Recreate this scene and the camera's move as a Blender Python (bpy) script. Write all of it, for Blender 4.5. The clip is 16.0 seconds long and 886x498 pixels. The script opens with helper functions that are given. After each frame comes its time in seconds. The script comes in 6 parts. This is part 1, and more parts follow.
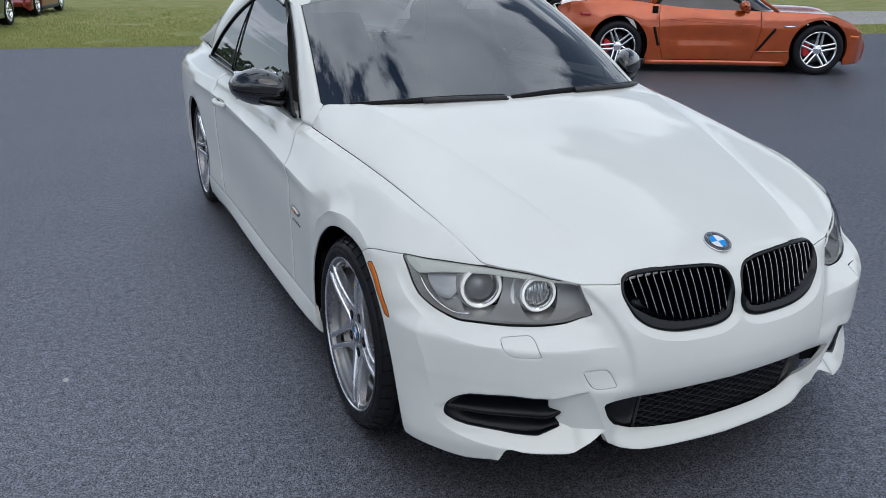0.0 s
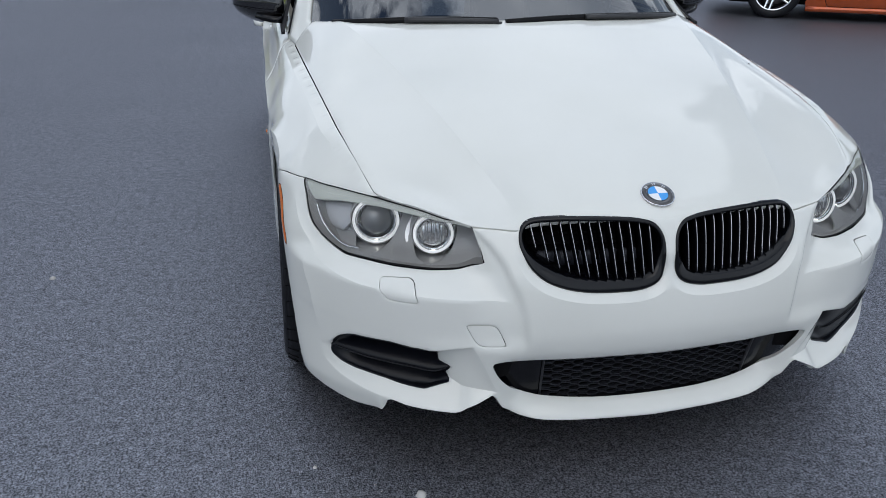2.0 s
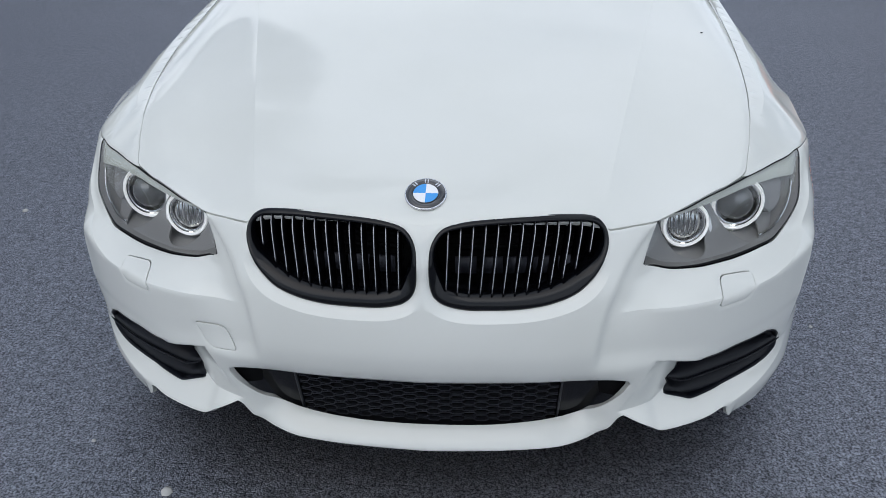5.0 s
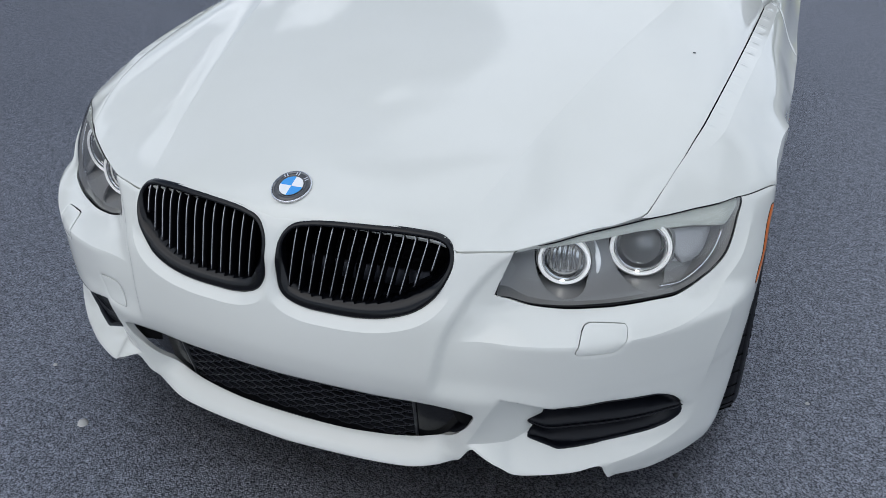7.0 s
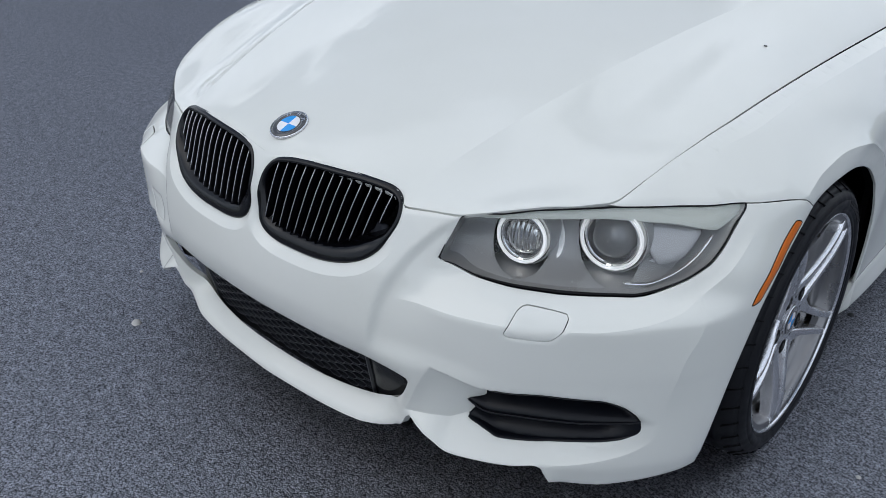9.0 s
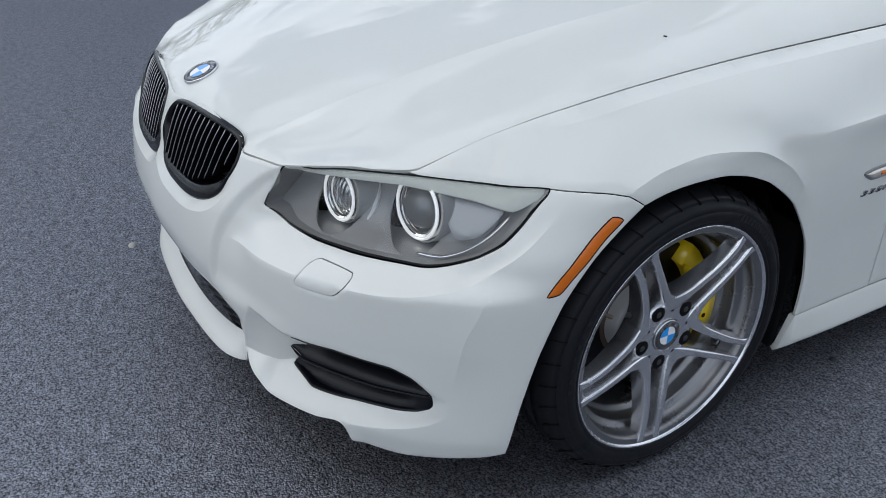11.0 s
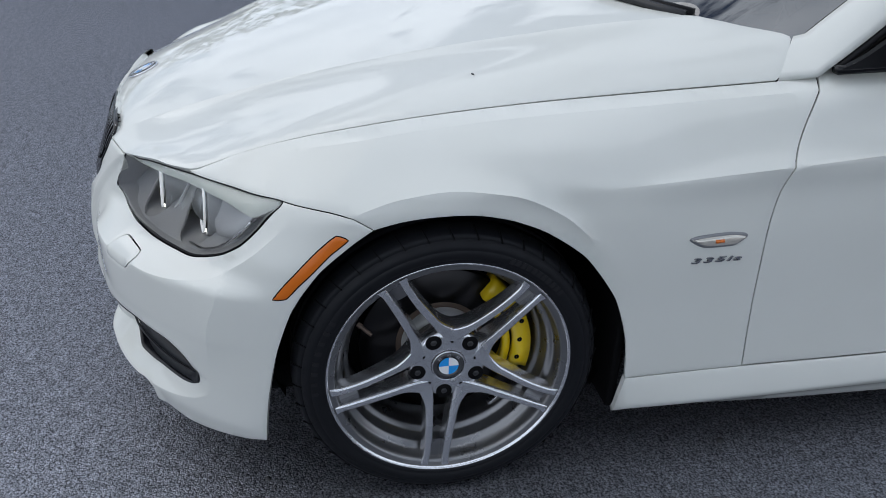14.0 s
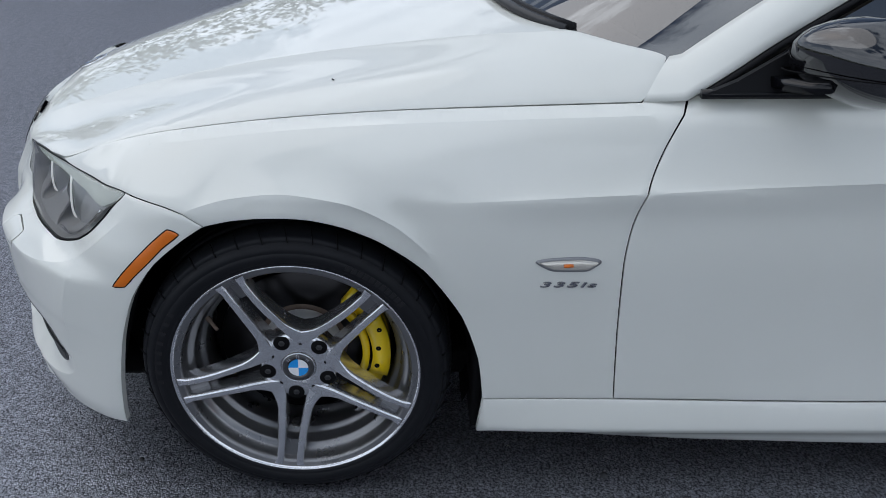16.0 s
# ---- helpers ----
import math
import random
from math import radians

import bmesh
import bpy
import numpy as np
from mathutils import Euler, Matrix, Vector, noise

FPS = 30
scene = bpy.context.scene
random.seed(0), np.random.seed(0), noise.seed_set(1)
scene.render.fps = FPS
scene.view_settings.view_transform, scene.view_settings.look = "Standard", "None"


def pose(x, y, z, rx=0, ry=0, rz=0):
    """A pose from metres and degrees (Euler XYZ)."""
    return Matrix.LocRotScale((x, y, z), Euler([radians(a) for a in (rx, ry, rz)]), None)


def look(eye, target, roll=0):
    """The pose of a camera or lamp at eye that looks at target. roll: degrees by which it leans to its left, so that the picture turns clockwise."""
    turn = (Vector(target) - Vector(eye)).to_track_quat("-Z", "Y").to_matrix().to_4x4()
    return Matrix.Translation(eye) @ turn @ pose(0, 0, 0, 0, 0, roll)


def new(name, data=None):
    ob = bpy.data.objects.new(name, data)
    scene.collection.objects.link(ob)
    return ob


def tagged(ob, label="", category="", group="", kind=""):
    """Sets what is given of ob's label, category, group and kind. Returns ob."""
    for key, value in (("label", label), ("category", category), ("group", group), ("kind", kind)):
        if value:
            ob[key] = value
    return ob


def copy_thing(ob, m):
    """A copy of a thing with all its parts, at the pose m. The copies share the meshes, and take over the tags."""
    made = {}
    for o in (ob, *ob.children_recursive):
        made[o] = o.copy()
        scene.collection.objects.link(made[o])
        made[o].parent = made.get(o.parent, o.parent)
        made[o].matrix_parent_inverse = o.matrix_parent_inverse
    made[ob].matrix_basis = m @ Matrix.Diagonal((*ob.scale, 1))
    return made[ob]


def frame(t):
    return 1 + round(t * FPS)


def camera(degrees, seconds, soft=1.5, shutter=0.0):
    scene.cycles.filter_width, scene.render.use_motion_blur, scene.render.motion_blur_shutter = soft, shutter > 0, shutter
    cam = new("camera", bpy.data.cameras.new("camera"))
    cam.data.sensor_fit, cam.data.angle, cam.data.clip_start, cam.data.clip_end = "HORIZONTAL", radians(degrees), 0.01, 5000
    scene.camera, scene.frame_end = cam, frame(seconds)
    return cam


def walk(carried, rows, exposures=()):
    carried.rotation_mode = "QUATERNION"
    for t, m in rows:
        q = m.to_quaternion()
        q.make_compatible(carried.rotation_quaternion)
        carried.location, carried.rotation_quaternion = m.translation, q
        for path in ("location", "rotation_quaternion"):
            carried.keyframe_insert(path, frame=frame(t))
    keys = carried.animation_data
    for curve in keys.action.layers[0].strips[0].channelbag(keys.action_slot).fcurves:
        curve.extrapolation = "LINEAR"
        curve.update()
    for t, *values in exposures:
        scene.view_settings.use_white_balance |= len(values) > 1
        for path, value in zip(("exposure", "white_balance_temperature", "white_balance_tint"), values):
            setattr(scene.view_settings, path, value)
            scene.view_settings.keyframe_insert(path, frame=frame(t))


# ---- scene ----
cam = camera(59.5, 16.0, 0.75)
PATH = [
    (0.0, -1.534, -2.122, 1.404, -25.09, -20.25, -0.01),
    (0.5, -1.344, -2.080, 1.387, -21.92, -21.08, 0.40),
    (1.0, -1.178, -2.106, 1.351, -18.45, -21.90, 0.78),
    (1.5, -0.989, -2.184, 1.330, -15.22, -22.77, 1.00),
    (2.0, -0.853, -2.182, 1.306, -12.38, -24.23, 0.59),
    (2.5, -0.698, -2.120, 1.286, -9.98, -25.18, 0.45),
    (3.0, -0.546, -2.040, 1.284, -7.53, -25.96, 0.29),
    (3.5, -0.387, -2.033, 1.288, -4.68, -26.69, -0.13),
    (4.0, -0.179, -2.071, 1.305, -1.76, -27.22, -0.36),
    (4.5, -0.025, -2.053, 1.301, 1.32, -27.73, -0.71),
    (5.0, 0.140, -1.971, 1.290, 4.61, -28.16, -0.81),
    (7.5, 0.897, -1.723, 1.302, 26.74, -28.98, 0.67),
    (8.0, 1.012, -1.665, 1.275, 31.79, -28.65, 1.00),
    (10.5, 1.516, -1.184, 1.176, 53.82, -29.39, 1.59),
    (11.0, 1.666, -1.043, 1.186, 57.79, -29.36, 1.95),
    (11.5, 1.759, -0.931, 1.202, 61.49, -29.32, 2.02),
    (12.0, 1.802, -0.795, 1.195, 64.48, -29.12, 2.47),
    (12.5, 1.836, -0.653, 1.205, 67.75, -29.03, 2.59),
    (13.0, 1.902, -0.530, 1.222, 71.01, -28.98, 2.42),
    (13.5, 1.995, -0.381, 1.246, 74.56, -28.97, 1.98),
    (14.0, 2.054, -0.282, 1.256, 77.67, -28.91, 1.62),
    (14.5, 2.047, -0.163, 1.246, 80.38, -29.07, 1.66),
    (15.0, 2.017, -0.046, 1.248, 82.86, -29.43, 1.80),
    (15.5, 2.035, 0.060, 1.250, 85.20, -29.24, 1.80),
    (16.0, 2.104, 0.214, 1.270, 86.85, -28.77, 1.76),
]
walk(cam, [(t, pose(x, y, z, 90 + pitch, 0, yaw) @ pose(0, 0, 0, 0, 0, roll)) for t, x, y, z, yaw, pitch, roll in PATH])

# ---- sky, sun ----
world = bpy.data.worlds.new("sky")
scene.world = world
world.use_nodes = True
wn, wl = world.node_tree.nodes, world.node_tree.links
wn.clear()
w_out, w_bg = wn.new("ShaderNodeOutputWorld"), wn.new("ShaderNodeBackground")
w_sky = wn.new("ShaderNodeTexSky")
w_sky.sky_type, w_sky.sun_disc = "NISHITA", False
SUN_EL, SUN_AZ = 50.0, 206.0
w_sky.sun_elevation, w_sky.sun_rotation = radians(SUN_EL), radians(SUN_AZ)
w_sky.air_density, w_sky.dust_density, w_sky.ozone_density = 1.0, 0.6, 1.2
w_bg.inputs["Strength"].default_value = 0.117
# broken cloud over the whole dome, mapped on a flat layer so that it shrinks towards the horizon
w_co, w_sep = wn.new("ShaderNodeTexCoord"), wn.new("ShaderNodeSeparateXYZ")
wl.new(w_co.outputs["Generated"], w_sep.inputs[0])
w_h = wn.new("ShaderNodeMath"); w_h.operation = "MAXIMUM"; w_h.inputs[1].default_value = 0.0
wl.new(w_sep.outputs["Z"], w_h.inputs[0])
w_add = wn.new("ShaderNodeMath"); w_add.operation = "ADD"; w_add.inputs[1].default_value = 0.12
wl.new(w_h.outputs[0], w_add.inputs[0])
w_div = wn.new("ShaderNodeVectorMath"); w_div.operation = "DIVIDE"
w_com = wn.new("ShaderNodeCombineXYZ")
for k in "XYZ":
    wl.new(w_add.outputs[0], w_com.inputs[k])
wl.new(w_co.outputs["Generated"], w_div.inputs[0]); wl.new(w_com.outputs[0], w_div.inputs[1])
w_n = wn.new("ShaderNodeTexNoise")
w_n.inputs["Scale"].default_value, w_n.inputs["Detail"].default_value = 0.95, 12.0
w_n.inputs["Roughness"].default_value, w_n.inputs["Distortion"].default_value = 0.56, 0.35
wl.new(w_div.outputs[0], w_n.inputs["Vector"])
w_ramp = wn.new("ShaderNodeValToRGB")
w_ramp.color_ramp.elements[0].position, w_ramp.color_ramp.elements[1].position = 0.458, 0.488
wl.new(w_n.outputs["Fac"], w_ramp.inputs["Fac"])
w_n2 = wn.new("ShaderNodeTexNoise")
w_n2.inputs["Scale"].default_value, w_n2.inputs["Detail"].default_value = 2.7, 8.0
wl.new(w_div.outputs[0], w_n2.inputs["Vector"])
w_tone = wn.new("ShaderNodeValToRGB")
w_tone.color_ramp.elements[0].position, w_tone.color_ramp.elements[1].position = 0.30, 0.70
w_tone.color_ramp.elements[0].color, w_tone.color_ramp.elements[1].color = (7.9, 9.1, 11.1, 1), (16.0, 17.3, 19.4, 1)
wl.new(w_n2.outputs["Fac"], w_tone.inputs["Fac"])
w_mix = wn.new("ShaderNodeMix"); w_mix.data_type = "RGBA"
wl.new(w_ramp.outputs["Color"], w_mix.inputs["Factor"])
wl.new(w_sky.outputs[0], w_mix.inputs[6]); wl.new(w_tone.outputs[0], w_mix.inputs[7])
# pale haze towards the horizon
w_hz = wn.new("ShaderNodeMath"); w_hz.operation = "SUBTRACT"; w_hz.inputs[0].default_value = 1.0
wl.new(w_h.outputs[0], w_hz.inputs[1])
w_pw = wn.new("ShaderNodeMath"); w_pw.operation = "POWER"; w_pw.inputs[1].default_value = 2.6
wl.new(w_hz.outputs[0], w_pw.inputs[0])
w_sc = wn.new("ShaderNodeMath"); w_sc.operation = "MULTIPLY"; w_sc.inputs[1].default_value = 0.62
wl.new(w_pw.outputs[0], w_sc.inputs[0])
w_haze = wn.new("ShaderNodeMix"); w_haze.data_type = "RGBA"
w_haze.inputs[7].default_value = (12.6, 14.2, 16.4, 1)
wl.new(w_sc.outputs[0], w_haze.inputs["Factor"]); wl.new(w_mix.outputs[2], w_haze.inputs[6])
wl.new(w_haze.outputs[2], w_bg.inputs["Color"]); wl.new(w_bg.outputs[0], w_out.inputs["Surface"])

sun_data = bpy.data.lights.new("sun", "SUN")
sun_data.energy, sun_data.angle, sun_data.color = 1.25, radians(56), (1.0, 0.985, 0.965)
sun = new("sun", sun_data)
_a, _e = radians(SUN_AZ), radians(SUN_EL)
sun.matrix_world = look((0, 0, 30), Vector((0, 0, 30)) - Vector((math.sin(_a) * math.cos(_e), math.cos(_a) * math.cos(_e), math.sin(_e))))
scene.view_settings.exposure = -0.54


# ---- materials ----
def mat(name, color, rough=0.5, metal=0.0, coat=0.0, spec=0.5):
    m = bpy.data.materials.new(name)
    m.use_nodes = True
    b = m.node_tree.nodes["Principled BSDF"]
    b.inputs["Base Color"].default_value = (*color, 1)
    b.inputs["Roughness"].default_value, b.inputs["Metallic"].default_value = rough, metal
    b.inputs["Coat Weight"].default_value, b.inputs["Coat Roughness"].default_value = coat, 0.03
    b.inputs["Specular IOR Level"].default_value = spec
    return m


def node(m, kind, **values):
    n = m.node_tree.nodes.new(kind)
    for key, value in values.items():
        n.inputs[key].default_value = value
    return n


def link(m, a, b):
    m.node_tree.links.new(a, b)


def vary(m, low, high, scale, detail=4.0, lo=0.35, hi=0.65, stretch=(1, 1, 1)):
    """Colour between two tones by noise at real size; returns the ramp's output."""
    co, mp, n = node(m, "ShaderNodeTexCoord"), node(m, "ShaderNodeMapping", Scale=stretch), node(m, "ShaderNodeTexNoise", Scale=scale, Detail=detail)
    r = node(m, "ShaderNodeValToRGB")
    r.color_ramp.elements[0].position, r.color_ramp.elements[1].position = lo, hi
    r.color_ramp.elements[0].color, r.color_ramp.elements[1].color = (*low, 1), (*high, 1)
    link(m, co.outputs["Object"], mp.inputs[0]); link(m, mp.outputs[0], n.inputs["Vector"]); link(m, n.outputs["Fac"], r.inputs["Fac"])
    return r.outputs["Color"]


def rough_noise(m, lo, hi, scale, detail=3.0):
    b = m.node_tree.nodes["Principled BSDF"]
    co, n, r = node(m, "ShaderNodeTexCoord"), node(m, "ShaderNodeTexNoise", Scale=scale, Detail=detail), node(m, "ShaderNodeMapRange")
    r.inputs["To Min"].default_value, r.inputs["To Max"].default_value = lo, hi
    r.inputs["From Min"].default_value, r.inputs["From Max"].default_value = 0.3, 0.7
    link(m, co.outputs["Object"], n.inputs["Vector"]); link(m, n.outputs["Fac"], r.inputs[0]); link(m, r.outputs[0], b.inputs["Roughness"])


def relief(m, scale, strength, distance=0.002, detail=4.0, voronoi=False):
    b = m.node_tree.nodes["Principled BSDF"]
    co = node(m, "ShaderNodeTexCoord")
    n = node(m, "ShaderNodeTexVoronoi", Scale=scale) if voronoi else node(m, "ShaderNodeTexNoise", Scale=scale, Detail=detail)
    bump = node(m, "ShaderNodeBump", Strength=strength, Distance=distance)
    link(m, co.outputs["Object"], n.inputs["Vector"]); link(m, n.outputs[0], bump.inputs["Height"]); link(m, bump.outputs[0], b.inputs["Normal"])
    return bump


WHITE = mat("white_paint", (0.670, 0.676, 0.634), 0.6, coat=1.0, spec=0.0)
WHITE.node_tree.nodes["Principled BSDF"].inputs["Coat Roughness"].default_value = 0.01
link(WHITE, vary(WHITE, (0.660, 0.666, 0.622), (0.680, 0.686, 0.646), 3.0), WHITE.node_tree.nodes["Principled BSDF"].inputs["Base Color"])
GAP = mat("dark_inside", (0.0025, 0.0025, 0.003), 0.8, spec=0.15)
GLOSS_BLACK = mat("gloss_black", (0.002, 0.0022, 0.0034), 0.16, spec=0.32)
rough_noise(GLOSS_BLACK, 0.12, 0.22, 30)
SATIN_BLACK = mat("satin_black_plastic", (0.005, 0.005, 0.006), 0.45, spec=0.15)
relief(SATIN_BLACK, 900, 0.15, 0.0004)
DARK_PLASTIC = mat("dark_plastic", (0.022, 0.022, 0.024), 0.5)
CHROME = mat("chrome", (0.82, 0.82, 0.83), 0.08, 1.0)
BRIGHT = mat("satin_silver_alloy", (0.70, 0.70, 0.715), 0.24, 0.95)
rough_noise(BRIGHT, 0.20, 0.28, 25)
ALLOY = mat("grey_alloy_paint", (0.22, 0.219, 0.223), 0.30, 0.85)
rough_noise(ALLOY, 0.26, 0.34, 25)
RUBBER = mat("tyre_rubber", (0.0075, 0.0080, 0.0100), 0.5, spec=.18)
relief(RUBBER, 260, 0.25, 0.0006)
rough_noise(RUBBER, 0.38, 0.62, 22)
LETTER = mat("tyre_lettering", (0.016, 0.016, 0.018), 0.6, spec=.15)
# steel darker than its own tone: shade behind the spokes is in the colour
DISC = mat("shaded_disc_steel", (0.026, 0.025, 0.026), 0.30, 1.0)
relief(DISC, 400, 0.1, 0.0003)
DISC_HAT = mat("disc_hat", (0.12, 0.085, 0.065), 0.6, 0.4)
YELLOW = mat("yellow_caliper_paint", (0.84, 0.58, 0.009), 0.28, coat=0.7)
AMBER = mat("amber_plastic", (0.62, 0.135, 0.002), 0.3, coat=0.12)
relief(AMBER, 220, 0.25, 0.001, voronoi=True)
BLUE = mat("badge_blue", (0.010, 0.28, 0.72), 0.2, coat=0.8)
BADGE_WHITE = mat("badge_white", (0.78, 0.79, 0.80), 0.2, coat=0.8)
BADGE_BLACK = mat("badge_black", (0.030, 0.030, 0.033), 0.2, coat=0.8)
SILVER = mat("badge_silver", (0.66, 0.66, 0.68), 0.25, 0.9)
REFLECTOR = mat("lamp_reflector", (0.72, 0.72, 0.73), 0.14, 1.0)
# chrome made pale: a bright sky reflection is put into the colour
SKY_LIT_REFLECTOR = mat("sky_lit_lamp_reflector", (0.86, 0.87, 0.88), 0.3, 0.45)
LAMP_GREY = mat("lamp_bezel_grey", (0.34, 0.342, 0.345), 0.36)
LAMP_PALE = mat("lamp_brow_pale", (0.62, 0.645, 0.60), 0.34)
RED = mat("red_reflector", (0.35, 0.012, 0.012), 0.2, coat=0.5)


def glow(name, color, strength):
    m = mat(name, color, 0.3)
    b = m.node_tree.nodes["Principled BSDF"]
    b.inputs["Emission Color"].default_value, b.inputs["Emission Strength"].default_value = (*color, 1), strength
    return m


RING_GLOW = glow("lamp_ring_light", (0.93, 0.95, 0.97), 0.52)


def glass(name, tint, ior=1.5, rough=0.0):
    """Thin clear cover: mostly see-through, mirrors more at a slant."""
    m = bpy.data.materials.new(name)
    m.use_nodes = True
    t = m.node_tree
    t.nodes.clear()
    out, mix, fr = t.nodes.new("ShaderNodeOutputMaterial"), t.nodes.new("ShaderNodeMixShader"), t.nodes.new("ShaderNodeFresnel")
    tr, gl = t.nodes.new("ShaderNodeBsdfTransparent"), t.nodes.new("ShaderNodeBsdfGlossy")
    tr.inputs[0].default_value = (*tint, 1)
    gl.inputs["Roughness"].default_value, fr.inputs["IOR"].default_value = rough, ior
    t.links.new(fr.outputs[0], mix.inputs[0]); t.links.new(tr.outputs[0], mix.inputs[1]); t.links.new(gl.outputs[0], mix.inputs[2])
    t.links.new(mix.outputs[0], out.inputs[0])
    return m


RING_BAND = glass("lamp_ring_clear", (0.80, 0.82, 0.83), 1.6, 0.08)
LAMP_GLASS = glass("lamp_cover", (0.93, 0.94, 0.94))
WINDSCREEN = glass("windscreen_glass", (0.24, 0.27, 0.27), 2.9)
SIDE_GLASS = glass("tinted_side_glass", (0.06, 0.065, 0.07), 2.9)

ASPHALT = bpy.data.materials.new("asphalt")
ASPHALT.use_nodes = True
ASPHALT.node_tree.nodes.clear()
_co = node(ASPHALT, "ShaderNodeTexCoord")
_chip, _fine, _mid = node(ASPHALT, "ShaderNodeTexVoronoi", Scale=215.0), node(ASPHALT, "ShaderNodeTexNoise", Scale=520.0, Detail=3.0), node(ASPHALT, "ShaderNodeTexNoise", Scale=125.0, Detail=5.0)
_warp = node(ASPHALT, "ShaderNodeTexNoise", Scale=210.0, Detail=2.0)
_wadd = node(ASPHALT, "ShaderNodeVectorMath"); _wadd.operation = "MULTIPLY_ADD"
_wadd.inputs[1].default_value = (.0045, .0045, .0045)
link(ASPHALT, _co.outputs["Object"], _warp.inputs["Vector"]); link(ASPHALT, _warp.outputs["Color"], _wadd.inputs[0]); link(ASPHALT, _co.outputs["Object"], _wadd.inputs[2])
link(ASPHALT, _wadd.outputs[0], _chip.inputs["Vector"])
for n in (_fine, _mid):
    link(ASPHALT, _co.outputs["Object"], n.inputs["Vector"])
# stone by stone tone; shade in the pores between stones is put into the colour
_tone = node(ASPHALT, "ShaderNodeValToRGB")
_tone.color_ramp.elements[0].position, _tone.color_ramp.elements[1].position = .10, 1.0
_tone.color_ramp.elements[0].color, _tone.color_ramp.elements[1].color = (0.036, 0.036, 0.040, 1), (0.084, 0.083, 0.091, 1)
link(ASPHALT, _chip.outputs["Color"], _tone.inputs["Fac"])
_pore_shade = node(ASPHALT, "ShaderNodeMapRange")
_pore_shade.interpolation_type = "SMOOTHSTEP"
for _k, _v in (("From Min", .42), ("From Max", .74), ("To Min", 1.08), ("To Max", .42)):
    _pore_shade.inputs[_k].default_value = _v
link(ASPHALT, _chip.outputs["Distance"], _pore_shade.inputs[0])
_pit = node(ASPHALT, "ShaderNodeMapRange")
for _k, _v in (("From Min", .36), ("From Max", .60), ("To Min", .62), ("To Max", 1.16)):
    _pit.inputs[_k].default_value = _v
link(ASPHALT, _mid.outputs["Fac"], _pit.inputs[0])
_both = node(ASPHALT, "ShaderNodeMath"); _both.operation = "MULTIPLY"
link(ASPHALT, _pore_shade.outputs[0], _both.inputs[0]); link(ASPHALT, _pit.outputs[0], _both.inputs[1])
_grit, _gm, _all = node(ASPHALT, "ShaderNodeTexNoise", Scale=36.0, Detail=7.0, Roughness=.62), node(ASPHALT, "ShaderNodeMapRange"), node(ASPHALT, "ShaderNodeMath")
for _k, _v in (("From Min", .34), ("From Max", .66), ("To Min", .74), ("To Max", 1.22)):
    _gm.inputs[_k].default_value = _v
_all.operation = "MULTIPLY"
link(ASPHALT, _co.outputs["Object"], _grit.inputs["Vector"]); link(ASPHALT, _grit.outputs["Fac"], _gm.inputs[0])
link(ASPHALT, _both.outputs[0], _all.inputs[0]); link(ASPHALT, _gm.outputs[0], _all.inputs[1])
_patch = vary(ASPHALT, (0.86, 0.86, 0.86), (1.22, 1.22, 1.22), 0.8, 7.0, .32, .72, (.5, 1.6, 1))
_t1, _t2 = node(ASPHALT, "ShaderNodeVectorMath"), node(ASPHALT, "ShaderNodeVectorMath")
_t1.operation, _t2.operation = "SCALE", "MULTIPLY"
link(ASPHALT, _tone.outputs["Color"], _t1.inputs[0]); link(ASPHALT, _all.outputs[0], _t1.inputs["Scale"])
link(ASPHALT, _t1.outputs[0], _t2.inputs[0]); link(ASPHALT, _patch, _t2.inputs[1])
_h1, _h2 = node(ASPHALT, "ShaderNodeMath"), node(ASPHALT, "ShaderNodeMath")
_h1.operation = _h2.operation = "MULTIPLY_ADD"
_h1.inputs[1].default_value, _h2.inputs[1].default_value = -1.5, .5
link(ASPHALT, _chip.outputs["Distance"], _h1.inputs[0]); link(ASPHALT, _mid.outputs["Fac"], _h1.inputs[2])
link(ASPHALT, _fine.outputs["Fac"], _h2.inputs[0]); link(ASPHALT, _h1.outputs[0], _h2.inputs[2])
_bump = node(ASPHALT, "ShaderNodeBump", Strength=1.0, Distance=0.0012)
link(ASPHALT, _h2.outputs[0], _bump.inputs["Height"])
_matt, _sheen, _blend, _aout = node(ASPHALT, "ShaderNodeBsdfDiffuse"), node(ASPHALT, "ShaderNodeBsdfGlossy", Roughness=.40), node(ASPHALT, "ShaderNodeMixShader", Fac=.25), node(ASPHALT, "ShaderNodeOutputMaterial")
# bluish sky tint put into the sheen's colour, darker in the pores
_sheen_tint = node(ASPHALT, "ShaderNodeVectorMath"); _sheen_tint.operation = "SCALE"
_sheen_tint.inputs[0].default_value = (.79, .83, .94)
link(ASPHALT, _all.outputs[0], _sheen_tint.inputs["Scale"]); link(ASPHALT, _sheen_tint.outputs[0], _sheen.inputs["Color"])
link(ASPHALT, _t2.outputs[0], _matt.inputs["Color"])
for n in (_matt, _sheen):
    link(ASPHALT, _bump.outputs[0], n.inputs["Normal"])
link(ASPHALT, _matt.outputs[0], _blend.inputs[1]); link(ASPHALT, _sheen.outputs[0], _blend.inputs[2]); link(ASPHALT, _blend.outputs[0], _aout.inputs[0])
GRASS_SOIL = mat("grass_ground", (0.10, 0.10, 0.04), 0.95)
link(GRASS_SOIL, vary(GRASS_SOIL, (0.17, 0.20, 0.045), (0.30, 0.27, 0.11), 1.3, 8.0, .40, .74), GRASS_SOIL.node_tree.nodes["Principled BSDF"].inputs["Base Color"])
